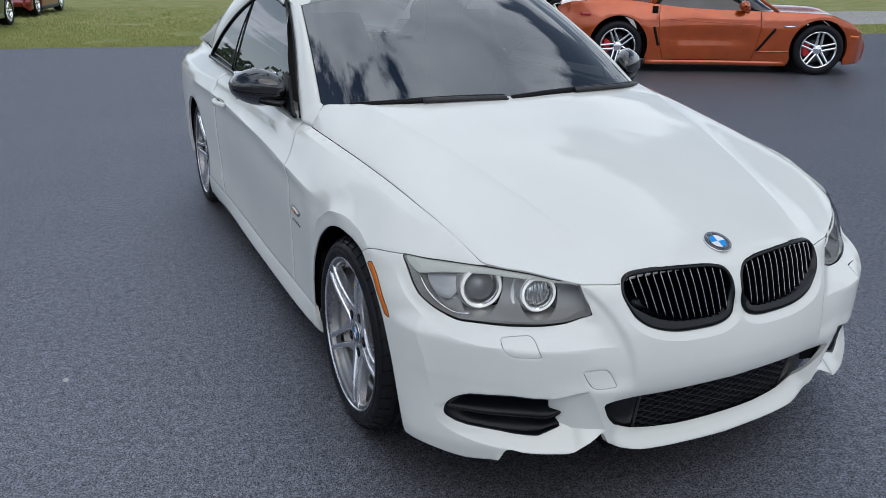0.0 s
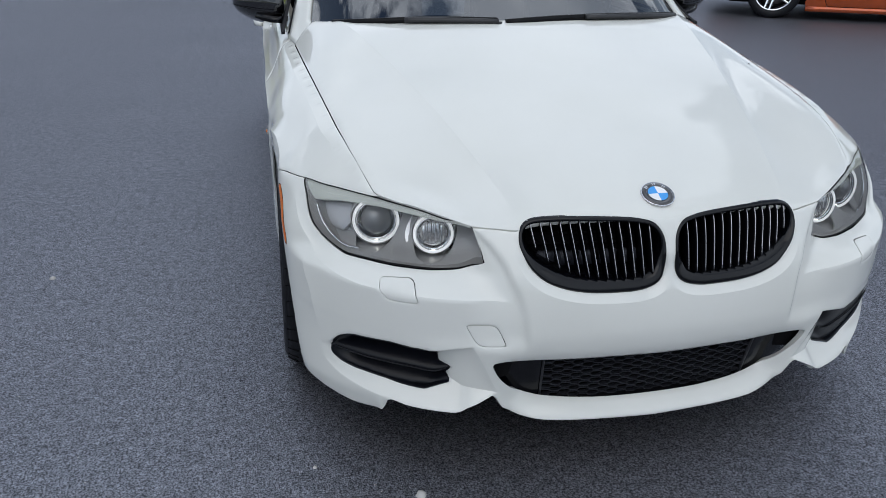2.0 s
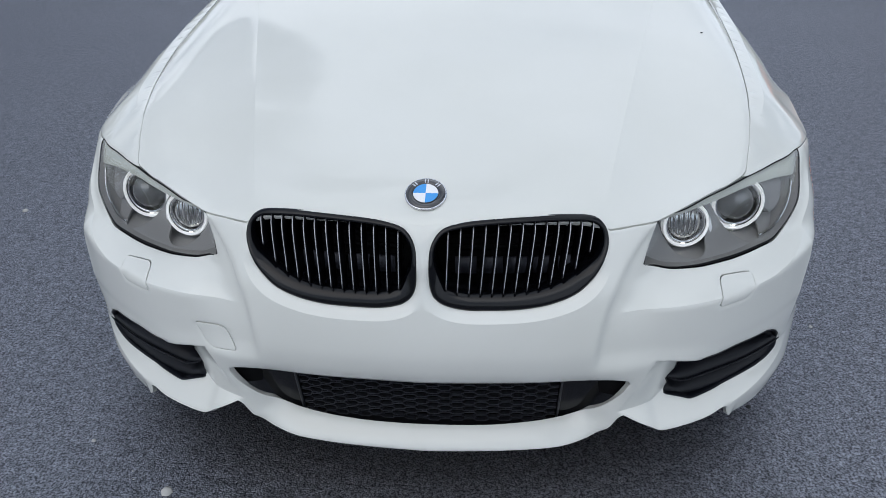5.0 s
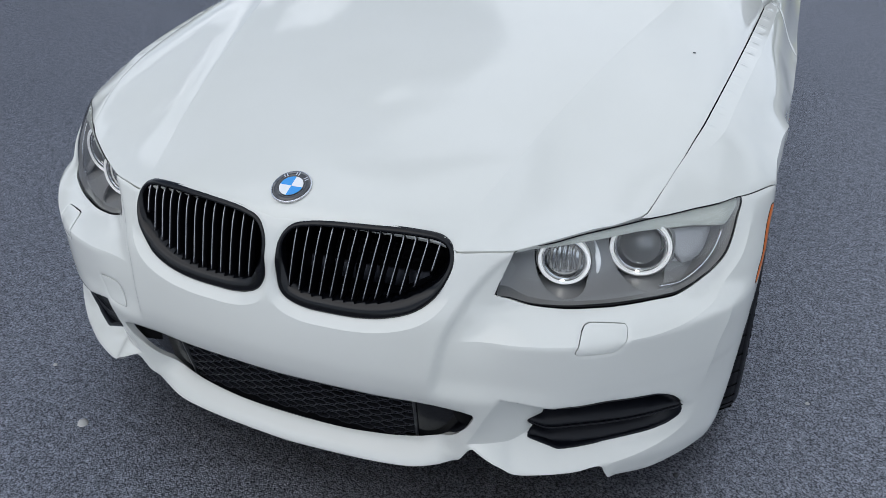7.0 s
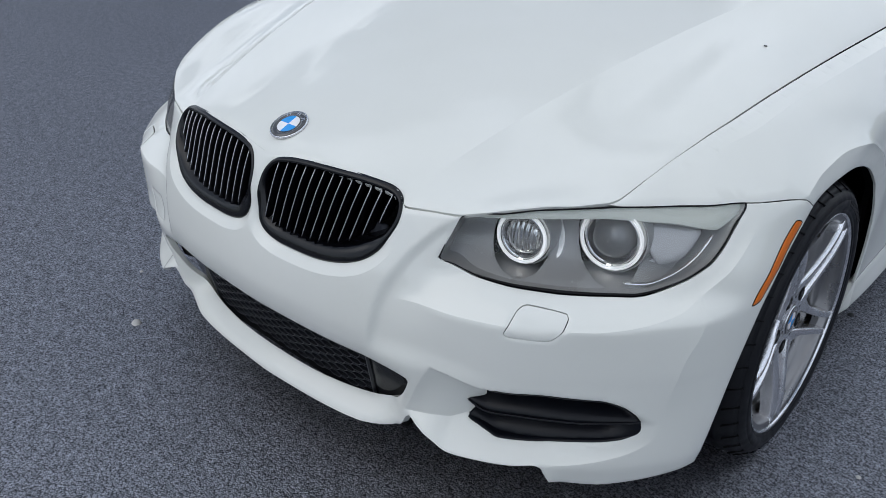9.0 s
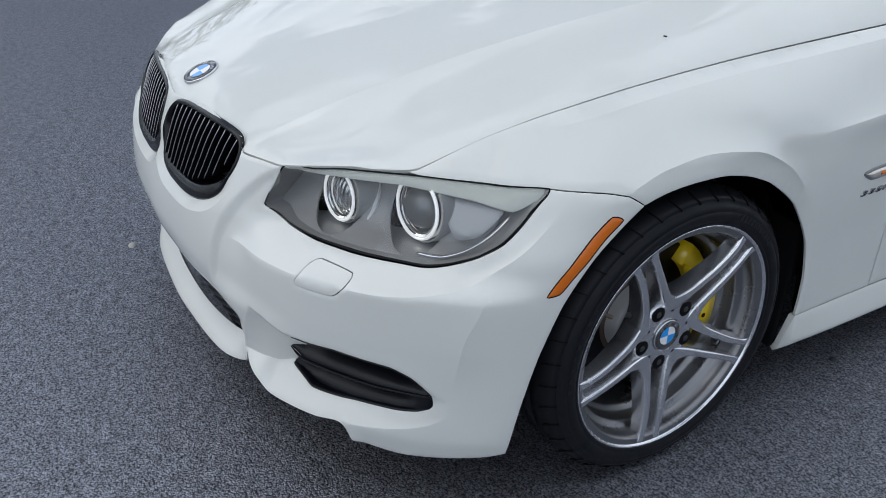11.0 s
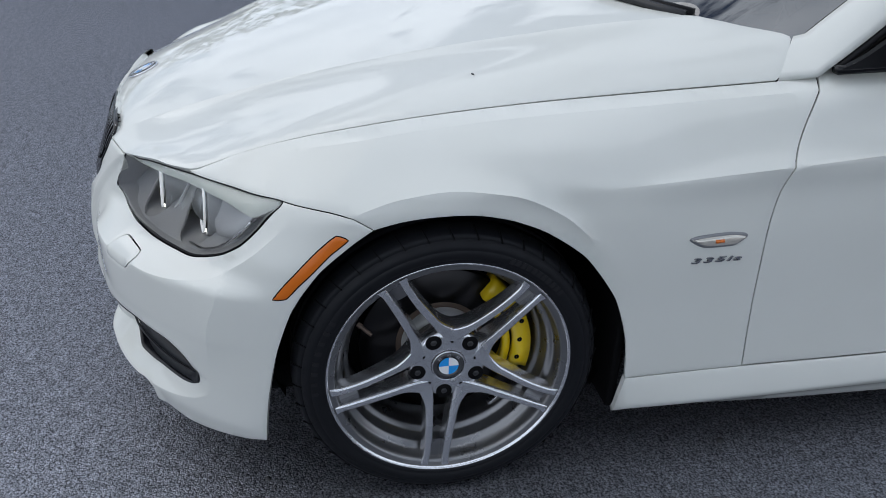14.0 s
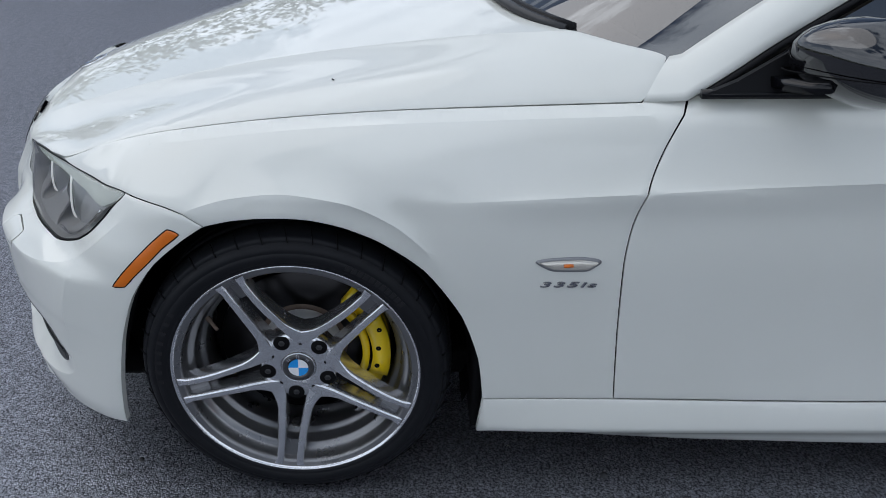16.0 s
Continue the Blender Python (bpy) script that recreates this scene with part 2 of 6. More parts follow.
relief(GRASS_SOIL, 30, 1.0, 0.03, 8.0)
GRAVEL = mat("gravel", (0.30, 0.29, 0.27), 0.9)
link(GRAVEL, vary(GRAVEL, (0.20, 0.19, 0.18), (0.40, 0.39, 0.37), 14, 8.0), GRAVEL.node_tree.nodes["Principled BSDF"].inputs["Base Color"])
relief(GRAVEL, 40, 0.8, 0.02, 6.0)
BLADE = mat("grass_blade", (0.12, 0.14, 0.035), 0.7)
_gi = node(BLADE, "ShaderNodeNewGeometry"); _gr = node(BLADE, "ShaderNodeValToRGB")
_gr.color_ramp.elements[0].color, _gr.color_ramp.elements[1].color = (0.17, 0.235, 0.042, 1), (0.42, 0.38, 0.15, 1)
link(BLADE, _gi.outputs["Random Per Island"], _gr.inputs["Fac"]); link(BLADE, _gr.outputs[0], BLADE.node_tree.nodes["Principled BSDF"].inputs["Base Color"])
LEAF = mat("tree_foliage", (0.045, 0.075, 0.022), 0.7)
_li = node(LEAF, "ShaderNodeNewGeometry"); _lr = node(LEAF, "ShaderNodeValToRGB")
_lr.color_ramp.elements[0].color, _lr.color_ramp.elements[1].color = (0.028, 0.050, 0.014, 1), (0.075, 0.115, 0.035, 1)
link(LEAF, _li.outputs["Random Per Island"], _lr.inputs["Fac"]); link(LEAF, _lr.outputs[0], LEAF.node_tree.nodes["Principled BSDF"].inputs["Base Color"])
# ---- curves and master surfaces of the car body (front axle at y = 0, nose towards -y, its left side towards +x) ----
def bend(xs, ys):
    """A smooth curve through knots, without overshoot."""
    xs, ys = np.array(xs, float), np.array(ys, float)
    h, m = np.diff(xs), np.diff(ys) / np.diff(xs)
    d = np.zeros(len(xs))
    d[0], d[-1] = m[0], m[-1]
    for i in range(1, len(xs) - 1):
        if m[i - 1] * m[i] > 0:
            a, b = 2 * h[i] + h[i - 1], h[i] + 2 * h[i - 1]
            d[i] = (a + b) / (a / m[i - 1] + b / m[i])

    def at(x):
        x = np.clip(np.asarray(x, float), xs[0], xs[-1])
        i = np.clip(np.searchsorted(xs, x) - 1, 0, len(xs) - 2)
        t = (x - xs[i]) / h[i]
        return ((1 + 2 * t) * (1 - t) ** 2 * ys[i] + t * (1 - t) ** 2 * h[i] * d[i]
                + t * t * (3 - 2 * t) * ys[i + 1] + t * t * (t - 1) * h[i] * d[i + 1])
    return at


def soften(a, sigma, axis):
    """Blurs a table along one axis, ends held."""
    n = int(3 * sigma) + 1
    k = np.exp(-0.5 * (np.arange(-n, n + 1) / sigma) ** 2)
    k /= k.sum()
    pad = [(0, 0)] * a.ndim
    pad[axis] = (n, n)
    b = np.pad(a, pad, mode="edge")
    return sum(w * np.take(b, range(i, i + a.shape[axis]), axis) for i, w in enumerate(k))


def ease(x):
    x = np.clip(x, 0, 1)
    return x * x * (3 - 2 * x)


# widest outline of the body in plan, from the nose to the tail
PLAN_X = [0, .20, .40, .55, .70, .796, .850, .868, .874, .882, .889, .890, .893, .916, .908, .82, .60, 0]
PLAN_Y = [-.770, -.760, -.727, -.672, -.566, -.462, -.36, -.25, -.10, .10, .45, 1.0, 1.8, 2.76, 3.2, 3.58, 3.76, 3.83]
_u = np.r_[0, np.cumsum(np.hypot(np.diff(PLAN_X), np.diff(PLAN_Y)))]
_t = np.linspace(0, _u[-1], 2400)
_px, _py = bend(_u, PLAN_X)(_t), bend(_u, PLAN_Y)(_t)
_px, _py = np.r_[-_px[:0:-1], _px], np.r_[_py[:0:-1], _py]
_px, _py = soften(_px, 14, 0)[2399:], soften(_py, 14, 0)[2399:]
_arc = np.r_[0, np.cumsum(np.hypot(np.diff(_px), np.diff(_py)))]
_tx, _ty = np.gradient(_px, _arc), np.gradient(_py, _arc)
_norm = np.hypot(_tx, _ty)
_nx, _ny = -_ty / _norm, _tx / _norm      # inward


def s_at(x=None, y=None):
    """Arc length along the outline, from the nose, at a given x (front) or y (side)."""
    if x is not None:
        n = int(np.argmax(_px > .80))
        return float(np.interp(x, _px[:n], _arc[:n]))
    return float(np.interp(y, _py, _arc))


# how far the skin lies inside that outline, height by height, at stations along it
INSET = [
    (s_at(x=0), [.10, .135, .15, .165, .185, .20, .21, .27, .285, .30, .322, .345, .37, .40, .43, .50, .58, .64, .70],
     [.09, .036, .026, .034, .060, .085, .095, .095, .080, .060, .030, .013, .006, .003, .006, .022, .046, .074, .130]),
    (s_at(x=.30), [.10, .135, .15, .165, .19, .205, .22, .27, .285, .30, .325, .345, .37, .40, .43, .50, .58, .64, .70],
     [.09, .036, .026, .034, .058, .080, .090, .090, .075, .055, .028, .013, .006, .003, .005, .016, .050, .078, .130]),
    (s_at(x=.405), [.10, .16, .20, .22, .26, .30, .33, .37, .43, .50, .56, .63, .70],
     [.10, .045, .022, .020, .020, .014, .008, .002, .006, .024, .049, .085, .142]),
    (s_at(x=.48), [.10, .17, .25, .345, .37, .43, .478, .486, .505, .520, .534, .57, .63, .70],
     [.03, .012, .010, .007, .005, .003, .003, .005, .023, .043, .0615, .069, .091, .140]),
    (s_at(x=.60), [.10, .165, .25, .34, .43, .482, .489, .500, .512, .520, .527, .546, .62, .67, .72],
     [.03, .006, .003, .001, .000, .000, .002, .009, .026, .045, .0635, .068, .090, .117, .150]),
    (s_at(x=.71), [.10, .15, .20, .34, .42, .486, .493, .505, .516, .5285, .540, .60, .66, .70],
     [.03, .010, .003, .001, .000, .000, .003, .012, .029, .050, .058, .084, .111, .150]),
    (s_at(y=-.455), [.10, .15, .20, .34, .42, .497, .504, .514, .522, .532, .58, .64, .67, .70, .73, .76],
     [.04, .012, .003, .001, .000, .001, .006, .017, .028, .037, .054, .087, .113, .148, .190, .240]),
    (s_at(y=-.29), [.10, .15, .30, .45, .50, .545, .565, .61, .64, .664, .70, .736, .77],
     [.03, .016, .001, .000, .001, .004, .009, .026, .038, .054, .104, .160, .215]),
    (s_at(y=-.14), [.12, .30, .55, .60, .645, .662, .68, .70, .74, .771, .80],
     [.03, .002, .000, .000, .002, .008, .022, .043, .098, .150, .205]),
    (s_at(y=.05), [.12, .30, .57, .62, .680, .692, .72, .76, .796, .83],
     [.03, .002, .000, .000, .001, .007, .032, .078, .135, .195]),
    (s_at(y=.24), [.12, .30, .55, .625, .64, .68, .72, .75, .78, .816, .85],
     [.03, .003, .000, .001, .004, .011, .028, .047, .074, .121, .175]),
    (s_at(y=.45), [.10, .135, .165, .178, .235, .25, .40, .57, .64, .687, .703, .75, .80, .834, .87],
     [.07, .050, .008, .003, .012, .014, .011, .002, .004, .001, .008, .036, .072, .108, .160]),
    (s_at(y=.67), [.10, .135, .165, .178, .235, .25, .40, .58, .66, .707, .723, .76, .81, .85, .90],
     [.060, .036, .003, -.003, .009, .012, .011, .006, .008, .001, .008, .030, .060, .095, .160]),
    (s_at(y=1.4), [.10, .135, .165, .178, .235, .25, .40, .60, .70, .742, .756, .80, .85, .885, .90, .94],
     [.032, .018, -.003, -.008, .006, .010, .016, .009, .010, .001, .008, .030, .051, .068, .080, .120]),
    (s_at(y=2.3), [.10, .15, .25, .40, .62, .72, .765, .780, .83, .88, .92, .96],
     [.032, .008, -.001, .010, .006, .008, .002, .010, .035, .062, .095, .150]),
    (s_at(y=2.9), [.12, .30, .60, .72, .775, .80, .86, .91, .95, 1.0],
     [.03, .004, .000, .003, .006, .018, .052, .090, .140, .220]),
    (s_at(y=3.5), [.15, .25, .40, .62, .76, .80, .88, .94, 1.0],
     [.05, .020, .003, .003, .012, .022, .070, .120, .220]),
    (s_at(x=None, y=3.82), [.15, .25, .40, .62, .78, .85, .93, 1.0],
     [.06, .030, .003, .010, .045, .060, .075, .180]),
]
_S, _Z = np.arange(0, 5.35, .01), np.arange(.08, 1.06, .0025)
_rows = np.array([bend(zs, ds)(_Z) for _, zs, ds in INSET])
_at = np.array([s for s, _, _ in INSET])
_tab = np.array([bend(_at, _rows[:, j])(_S) for j in range(len(_Z))]).T
_full = np.concatenate([_tab[:0:-1], _tab])
_calm = ease((np.abs(np.r_[-_S[:0:-1], _S]) - 1.12) / .25)[:, None]
_full = soften(_full, 1.8, 0) * (1 - _calm) + soften(soften(_full, 6.0, 0), 5.0, 0) * _calm
_full = soften(_full, .7, 1)
_tab = _full[len(_S) - 1:]


# sharp lines pressed into the skin
_ledge = bend([.36, .38, .475, .585, .68, .735, .795, .825, .865, .90, .975, 1.03, 1.08], [.479, .480, .4865, .4888, .4889, .4892, .4945, .4995, .507, .515, .558, .60, .645])
_flare = bend([1.15, 1.215, 1.27, 1.365, 1.46, 1.56, 1.605, 1.66, 1.71], [.643, .667, .682, .694, .685, .642, .605, .546, .475])
_waist = bend([1.55, 1.62, 1.72, 1.855, 2.0, 2.2, 2.8, 3.5], [.679, .6840, .6910, .7005, .7105, .7225, .750, .764])
_corner = bend([.30, .3425, .4225, .48, .54], [.882, .889, .902, .925, .94])
_edge = bend([.08, .37, .42, .4725, .55, .5975, .6325, .70], [.330, .335, .340, .350, .390, .435, .485, .56])
# the hollow round the side vent: inner edge, ceiling, lip and outer edge
_hol_in = bend([.15, .1875, .2575, .3175, .38], [.350, .365, .410, .435, .465])
_hol_top = bend([.42, .44, .51, .57, .615, .665, .72, .775, .812, .86, .90], [.374, .372, .361, .3505, .3500, .3520, .3475, .3420, .3265, .295, .28])
_hol_lip = bend([.38, .415, .465, .498, .552, .618, .67, .72, .805, .875, .90], [.240, .2320, .2085, .189, .1865, .1865, .1915, .197, .215, .252, .30])
_hol_out = bend([.15, .19, .213, .252, .3425, .40], [.60, .70, .805, .873, .889, .897])


def kink(t):
    """Breaks sharply at nought and dies away."""
    t = np.maximum(t, 0)
    return t * np.exp(1 - t)


def creases(s, z):
    d = .0075 * kink((z - _ledge(s)) / .024) * ease((s - .37) / .06) * ease((1.09 - s) / .08)
    up = (z - _flare(s)) * (1 - .5 * ease((s - 1.50) / .16))
    d = d + (.0080 * kink(up / .032) * ease((.085 - up) / .06) * ease((1.70 - s) / .12) + .0062 * kink(-up / .034)) * ease((s - 1.14) / .12) * ease((1.74 - s) / .12) * ease((z - .30) / .14)
    d = d + (.0082 * kink((z - _waist(s)) / .035) + .0042 * kink((_waist(s) - z) / .050) * ease((s - 1.66) / .18)) * ease((s - 1.62) / .20) * ease((4.2 - s) / .5)
    d = d - .0062 * np.exp(-np.abs(s - _corner(z)) / .042) * ease((z - .30) / .10) * ease((.56 - z) / .10)
    d = d + .010 * ease((s - _edge(z) + .008) / .020) * ease((_edge(z) + .26 - s) / .2) * ease((z - .355) / .05) * ease((.66 - z) / .06)
    return d


def hollow(s, z):
    """Facets of the hollow that holds the side vent: the least of its four slopes."""
    k = .0006
    a, b = .46 * (s - _hol_in(z)), (2.2 - 1.5 * ease((s - .72) / .13)) * (_hol_top(s) - z)
    c, e = .86 * (z - _hol_lip(s)), .19 * (_hol_out(z) - s)
    low = -k * np.log(np.exp(-np.clip(a, -.03, .2) / k) + np.exp(-np.clip(b, -.03, .2) / k) + np.exp(-np.clip(c, -.03, .2) / k) + np.exp(-np.clip(e, -.03, .2) / k) + math.exp(-.068 / k))
    return k * np.log(1 + np.exp(low / k))


def round_path(pts, step=0.012, closed=True, soft=0.5):
    """A dense path through a few corner points: rounded by a spline, 0 <= soft <= 1."""
    p = np.array(pts, float)
    n = len(p)
    out = []
    for i in range(n if closed else n - 1):
        a, b, c, d = (p[(i + k) % n] if closed else p[min(max(i + k, 0), n - 1)] for k in (-1, 0, 1, 2))
        m = max(2, int(np.linalg.norm(c - b) / step))
        for t in np.arange(m) / m:
            line = b + (c - b) * t
            cat = 0.5 * (2 * b + (c - a) * t + (2 * a - 5 * b + 4 * c - d) * t * t + (3 * b - a - 3 * c + d) * t ** 3)
            out.append(line * (1 - soft) + cat * soft)
    if not closed:
        out.append(p[-1])
    return np.array(out)


KIDNEY = round_path([(.363, .613), (.358, .640), (.332, .656), (.27, .661), (.20, .660), (.13, .657), (.075, .652), (.038, .642), (.018, .618), (.013, .585), (.016, .535),
                     (.034, .510), (.075, .498), (.13, .497), (.19, .500), (.245, .509), (.295, .526), (.330, .551), (.352, .584)], .006, soft=1)
# a raised, upward-tilted lip runs round the lower half of each kidney
LIP = .021
_ls, _lz = np.arange(0, .42, .003), np.arange(.455, .66, .003)
_lg = np.stack(np.meshgrid(_ls, _lz, indexing="ij"), -1).reshape(-1, 2)
_lip = np.hypot(_lg[:, None, 0] - KIDNEY[None, :, 0], _lg[:, None, 1] - KIDNEY[None, :, 1]).min(1).reshape(len(_ls), len(_lz))


def lip(s, z):
    a, b = np.clip(s / .003, 0, len(_ls) - 1.001), np.clip((z - .455) / .003, 0, len(_lz) - 1.001)
    i, j = a.astype(int), b.astype(int)
    u, v = a - i, b - j
    t = _lip[i, j] * (1 - u) * (1 - v) + _lip[i + 1, j] * u * (1 - v) + _lip[i, j + 1] * (1 - u) * v + _lip[i + 1, j + 1] * u * v
    return .58 * np.maximum(LIP - t, 0) * ease((.585 - z) / .05) * ease((.415 - s) / .03) * ease((z - .458) / .01)


def lower(s, z, d):
    """The bumper's lower corner, laid over the plain table."""
    w = ease((s - _hol_in(z) + .012) / .014) * ease((1.0 - s) / .05) * ease((.392 - z) / .02)
    e = ease((s - _hol_in(z) - .005) / .085)
    base = d * (1 - e) + (.0015 + .35 * np.clip(_hol_lip(np.minimum(s, .70)) - .002 - z, 0, .03) * ease((.70 - s) / .03) + .012 * ease((.20 - z) / .07) * ease((s - .68) / .04)) * e
    return d * (1 - w) + w * (base + hollow(s, z))


# the edge between bonnet and wing: a narrow strip beside it turns up towards the sky
SEAM_Y = [-.465, -.33, -.20, 0, .20, .42, .64, .80]
seam_x = bend(SEAM_Y, [.639, .676, .699, .7232, .7418, .7590, .7735, .7800])
seam_z = bend(SEAM_Y, [.6670, .7240, .7563, .7890, .8110, .8275, .8420, .8520])
STRIP = .014
_sy = np.linspace(-.50, .79, 260)
_near = [int(np.argmin(np.hypot(_px - x, _py - y))) for x, y in zip(seam_x(_sy), _sy)]
_knots, _sy = np.unique(_arc[_near], return_index=True)[0], _sy[np.unique(_arc[_near], return_index=True)[1]]
_fill = np.arange(_knots[0], 2.20, .01)
_knots, _sy = _fill, soften(np.interp(_fill, _knots, _sy), 2.0, 0)
_shift = np.zeros(len(_knots))


def seam_y(s):
    return np.interp(s, _knots, _sy)


def shoulder(s, z):
    up = (z - seam_z(seam_y(s)) + STRIP) / STRIP
    return np.interp(s, _knots, _shift) * np.clip(up, 0, 2.2)


def belt(s, z, sink=0.0):
    """Points of the body's flank (n x 3) at arc length s and height z, left side; sink: metres below the skin."""
    s, z = np.asarray(s, float), np.asarray(z, float)
    a = np.clip((np.abs(s) - _S[0]) / .01, 0, len(_S) - 1.001)
    b = np.clip((z - _Z[0]) / .0025, 0, len(_Z) - 1.001)
    i, j = a.astype(int), b.astype(int)
    u, v = a - i, b - j
    d = (_tab[i, j] * (1 - u) * (1 - v) + _tab[i + 1, j] * u * (1 - v) + _tab[i, j + 1] * (1 - u) * v + _tab[i + 1, j + 1] * u * v)
    q = np.abs(s)
    d = lower(q, z, d) + creases(q, z) + lip(q, z) + shoulder(q, z) + sink
    x = np.interp(q, _arc, _px) + d * np.interp(q, _arc, _nx)
    y = np.interp(q, _arc, _py) + d * np.interp(q, _arc, _ny)
    return np.stack([np.sign(s + 1e-12) * x, y, z], -1)


def at_depth(s, z, d):
    """A point at a given distance inside the widest outline."""
    s, z = np.asarray(s, float), np.asarray(z, float)
    q = np.abs(s)
    x = np.interp(q, _arc, _px) + d * np.interp(q, _arc, _nx)
    return np.stack([np.sign(s + 1e-12) * x, np.interp(q, _arc, _py) + d * np.interp(q, _arc, _ny), z], -1)


_flush = belt(_knots, seam_z(_sy))
_go = (seam_x(_sy) - _flush[:, 0]) * np.interp(_knots, _arc, _nx) + (_sy - _flush[:, 1]) * np.interp(_knots, _arc, _ny)
_shift = soften(ease((_knots - .77) / .06) * _go, 2.0, 0)

# bonnet
crown = bend([-.72, -.688, -.66, -.625, -.55, -.40, -.20, 0, .20, .36, .70], [.600, .645, .668, .684, .712, .757, .810, .858, .902, .936, .985])
flat = bend([-.72, -.60, -.466, -.25, 0, .35, .70], [.30, .28, .16, .085, .060, .080, .090])
gap_x = bend([-.80, -.466, -.44, -.40, -.30, -.20, -.10, 0, .15, .30, .45, .60, .75], [.62, .643, .655, .668, .690, .710, .726, .740, .755, .769, .781, .790, .797])
gap_z = bend([-.80, -.466, -.44, -.40, -.30, -.20, -.10, 0, .15, .30, .45, .60, .75], [.60, .664, .681, .700, .734, .759, .777, .790, .807, .821, .834, .845, .856])



# its leading edge rises a little over the lamps
_lift = bend([0, .30, .35, .40, .44, .47, .505, .555, .595, .66], [0, 0, -.0010, .0008, .0040, .0090, .0125, .0105, .0035, 0])
_lead_y = bend([0, .10, .20, .30, .35, .40, .44, .50, .555, .60, .66], [-.687, -.678, -.667, -.656, -.652, -.634, -.617, -.578, -.541, -.508, -.45])


def bonnet(x, y):
    x, y = np.asarray(x, float), np.asarray(y, float)
    q = np.abs(x)
    xe, ze, base = gap_x(y), gap_z(y), crown(y)
    r = base - flat(y) * xe ** 2 - ze
    z = base - flat(y) * q ** 2 - r * (np.clip(q - xe + .16, 0, .3) / .16) ** 2
    z = z + _lift(q) * ease(1 - (y - _lead_y(q)) / .08)
    line = .33 + .24 * (y + .66)
    z = z - .010 * kink((q - line) / .11) * ease((gap_x(y) - .01 - q) / .15) * ease((y + .70) / .25)
    return np.stack([x, y, z], -1)


# ---- building tools ----
from mathutils import geometry


def part(name, bm, material, parent=None, label="", smooth=True):
    """Links a bmesh as one mesh object under a thing or a part."""
    me = bpy.data.meshes.new(name)
    bm.normal_update()
    bm.to_mesh(me)
    bm.free()
    me.materials.append(material)
    if smooth:
        me.polygons.foreach_set("use_smooth", [True] * len(me.polygons))
    ob = new(name, me)
    ob.parent = parent
    return tagged(ob, label)


def thing(name, label, category, group="", kind="", at=None):
    ob = new(name)
    if at is not None:
        ob.matrix_world = at
    return tagged(ob, label, category, group, kind)


def mesh_of(verts, faces):
    bm = bmesh.new()
    vs = [bm.verts.new(v) for v in verts]
    for f in faces:
        try:
            bm.faces.new([vs[i] for i in f])
        except ValueError:
            pass
    return bm


def flip(bm):
    """Mirror to the other side of the car."""
    bmesh.ops.scale(bm, vec=(-1, 1, 1), verts=bm.verts)
    bmesh.ops.reverse_faces(bm, faces=bm.faces)
    return bm


def shift_path(p, by):
    """Moves a closed path inwards by a distance."""
    a = p - np.roll(p, 1, 0)
    b = np.roll(p, -1, 0) - p
    t = a / (np.linalg.norm(a, axis=1, keepdims=True) + 1e-9) + b / (np.linalg.norm(b, axis=1, keepdims=True) + 1e-9)
    t /= np.linalg.norm(t, axis=1, keepdims=True) + 1e-9
    area = 0.5 * np.sum(p[:, 0] * np.roll(p[:, 1], -1) - np.roll(p[:, 0], -1) * p[:, 1])
    n = np.stack([-t[:, 1], t[:, 0]], 1) * (1 if area > 0 else -1)
    return p + n * by


def within(q, poly):
    x, y = q[:, 0][:, None], q[:, 1][:, None]
    a, b = poly, np.roll(poly, -1, 0)
    hit = ((a[:, 1] > y) != (b[:, 1] > y)) & (x < (b[:, 0] - a[:, 0]) * (y - a[:, 1]) / (b[:, 1] - a[:, 1] + 1e-12) + a[:, 0])
    return hit.sum(1) % 2 == 1


def near(q, poly, d):
    """Which points lie closer than d to a dense path."""
    out = np.zeros(len(q), bool)
    for i in range(0, len(q), 2000):
        out[i:i + 2000] = (np.hypot(q[i:i + 2000, None, 0] - poly[None, :, 0], q[i:i + 2000, None, 1] - poly[None, :, 1]).min(1) < d)
    return out


def normals(surf, q, h=0.002):
    du = surf(q[:, 0] + h, q[:, 1]) - surf(q[:, 0] - h, q[:, 1])
    dv = surf(q[:, 0], q[:, 1] + h) - surf(q[:, 0], q[:, 1] - h)
    n = np.cross(du, dv)
    return n / (np.linalg.norm(n, axis=1, keepdims=True) + 1e-12)


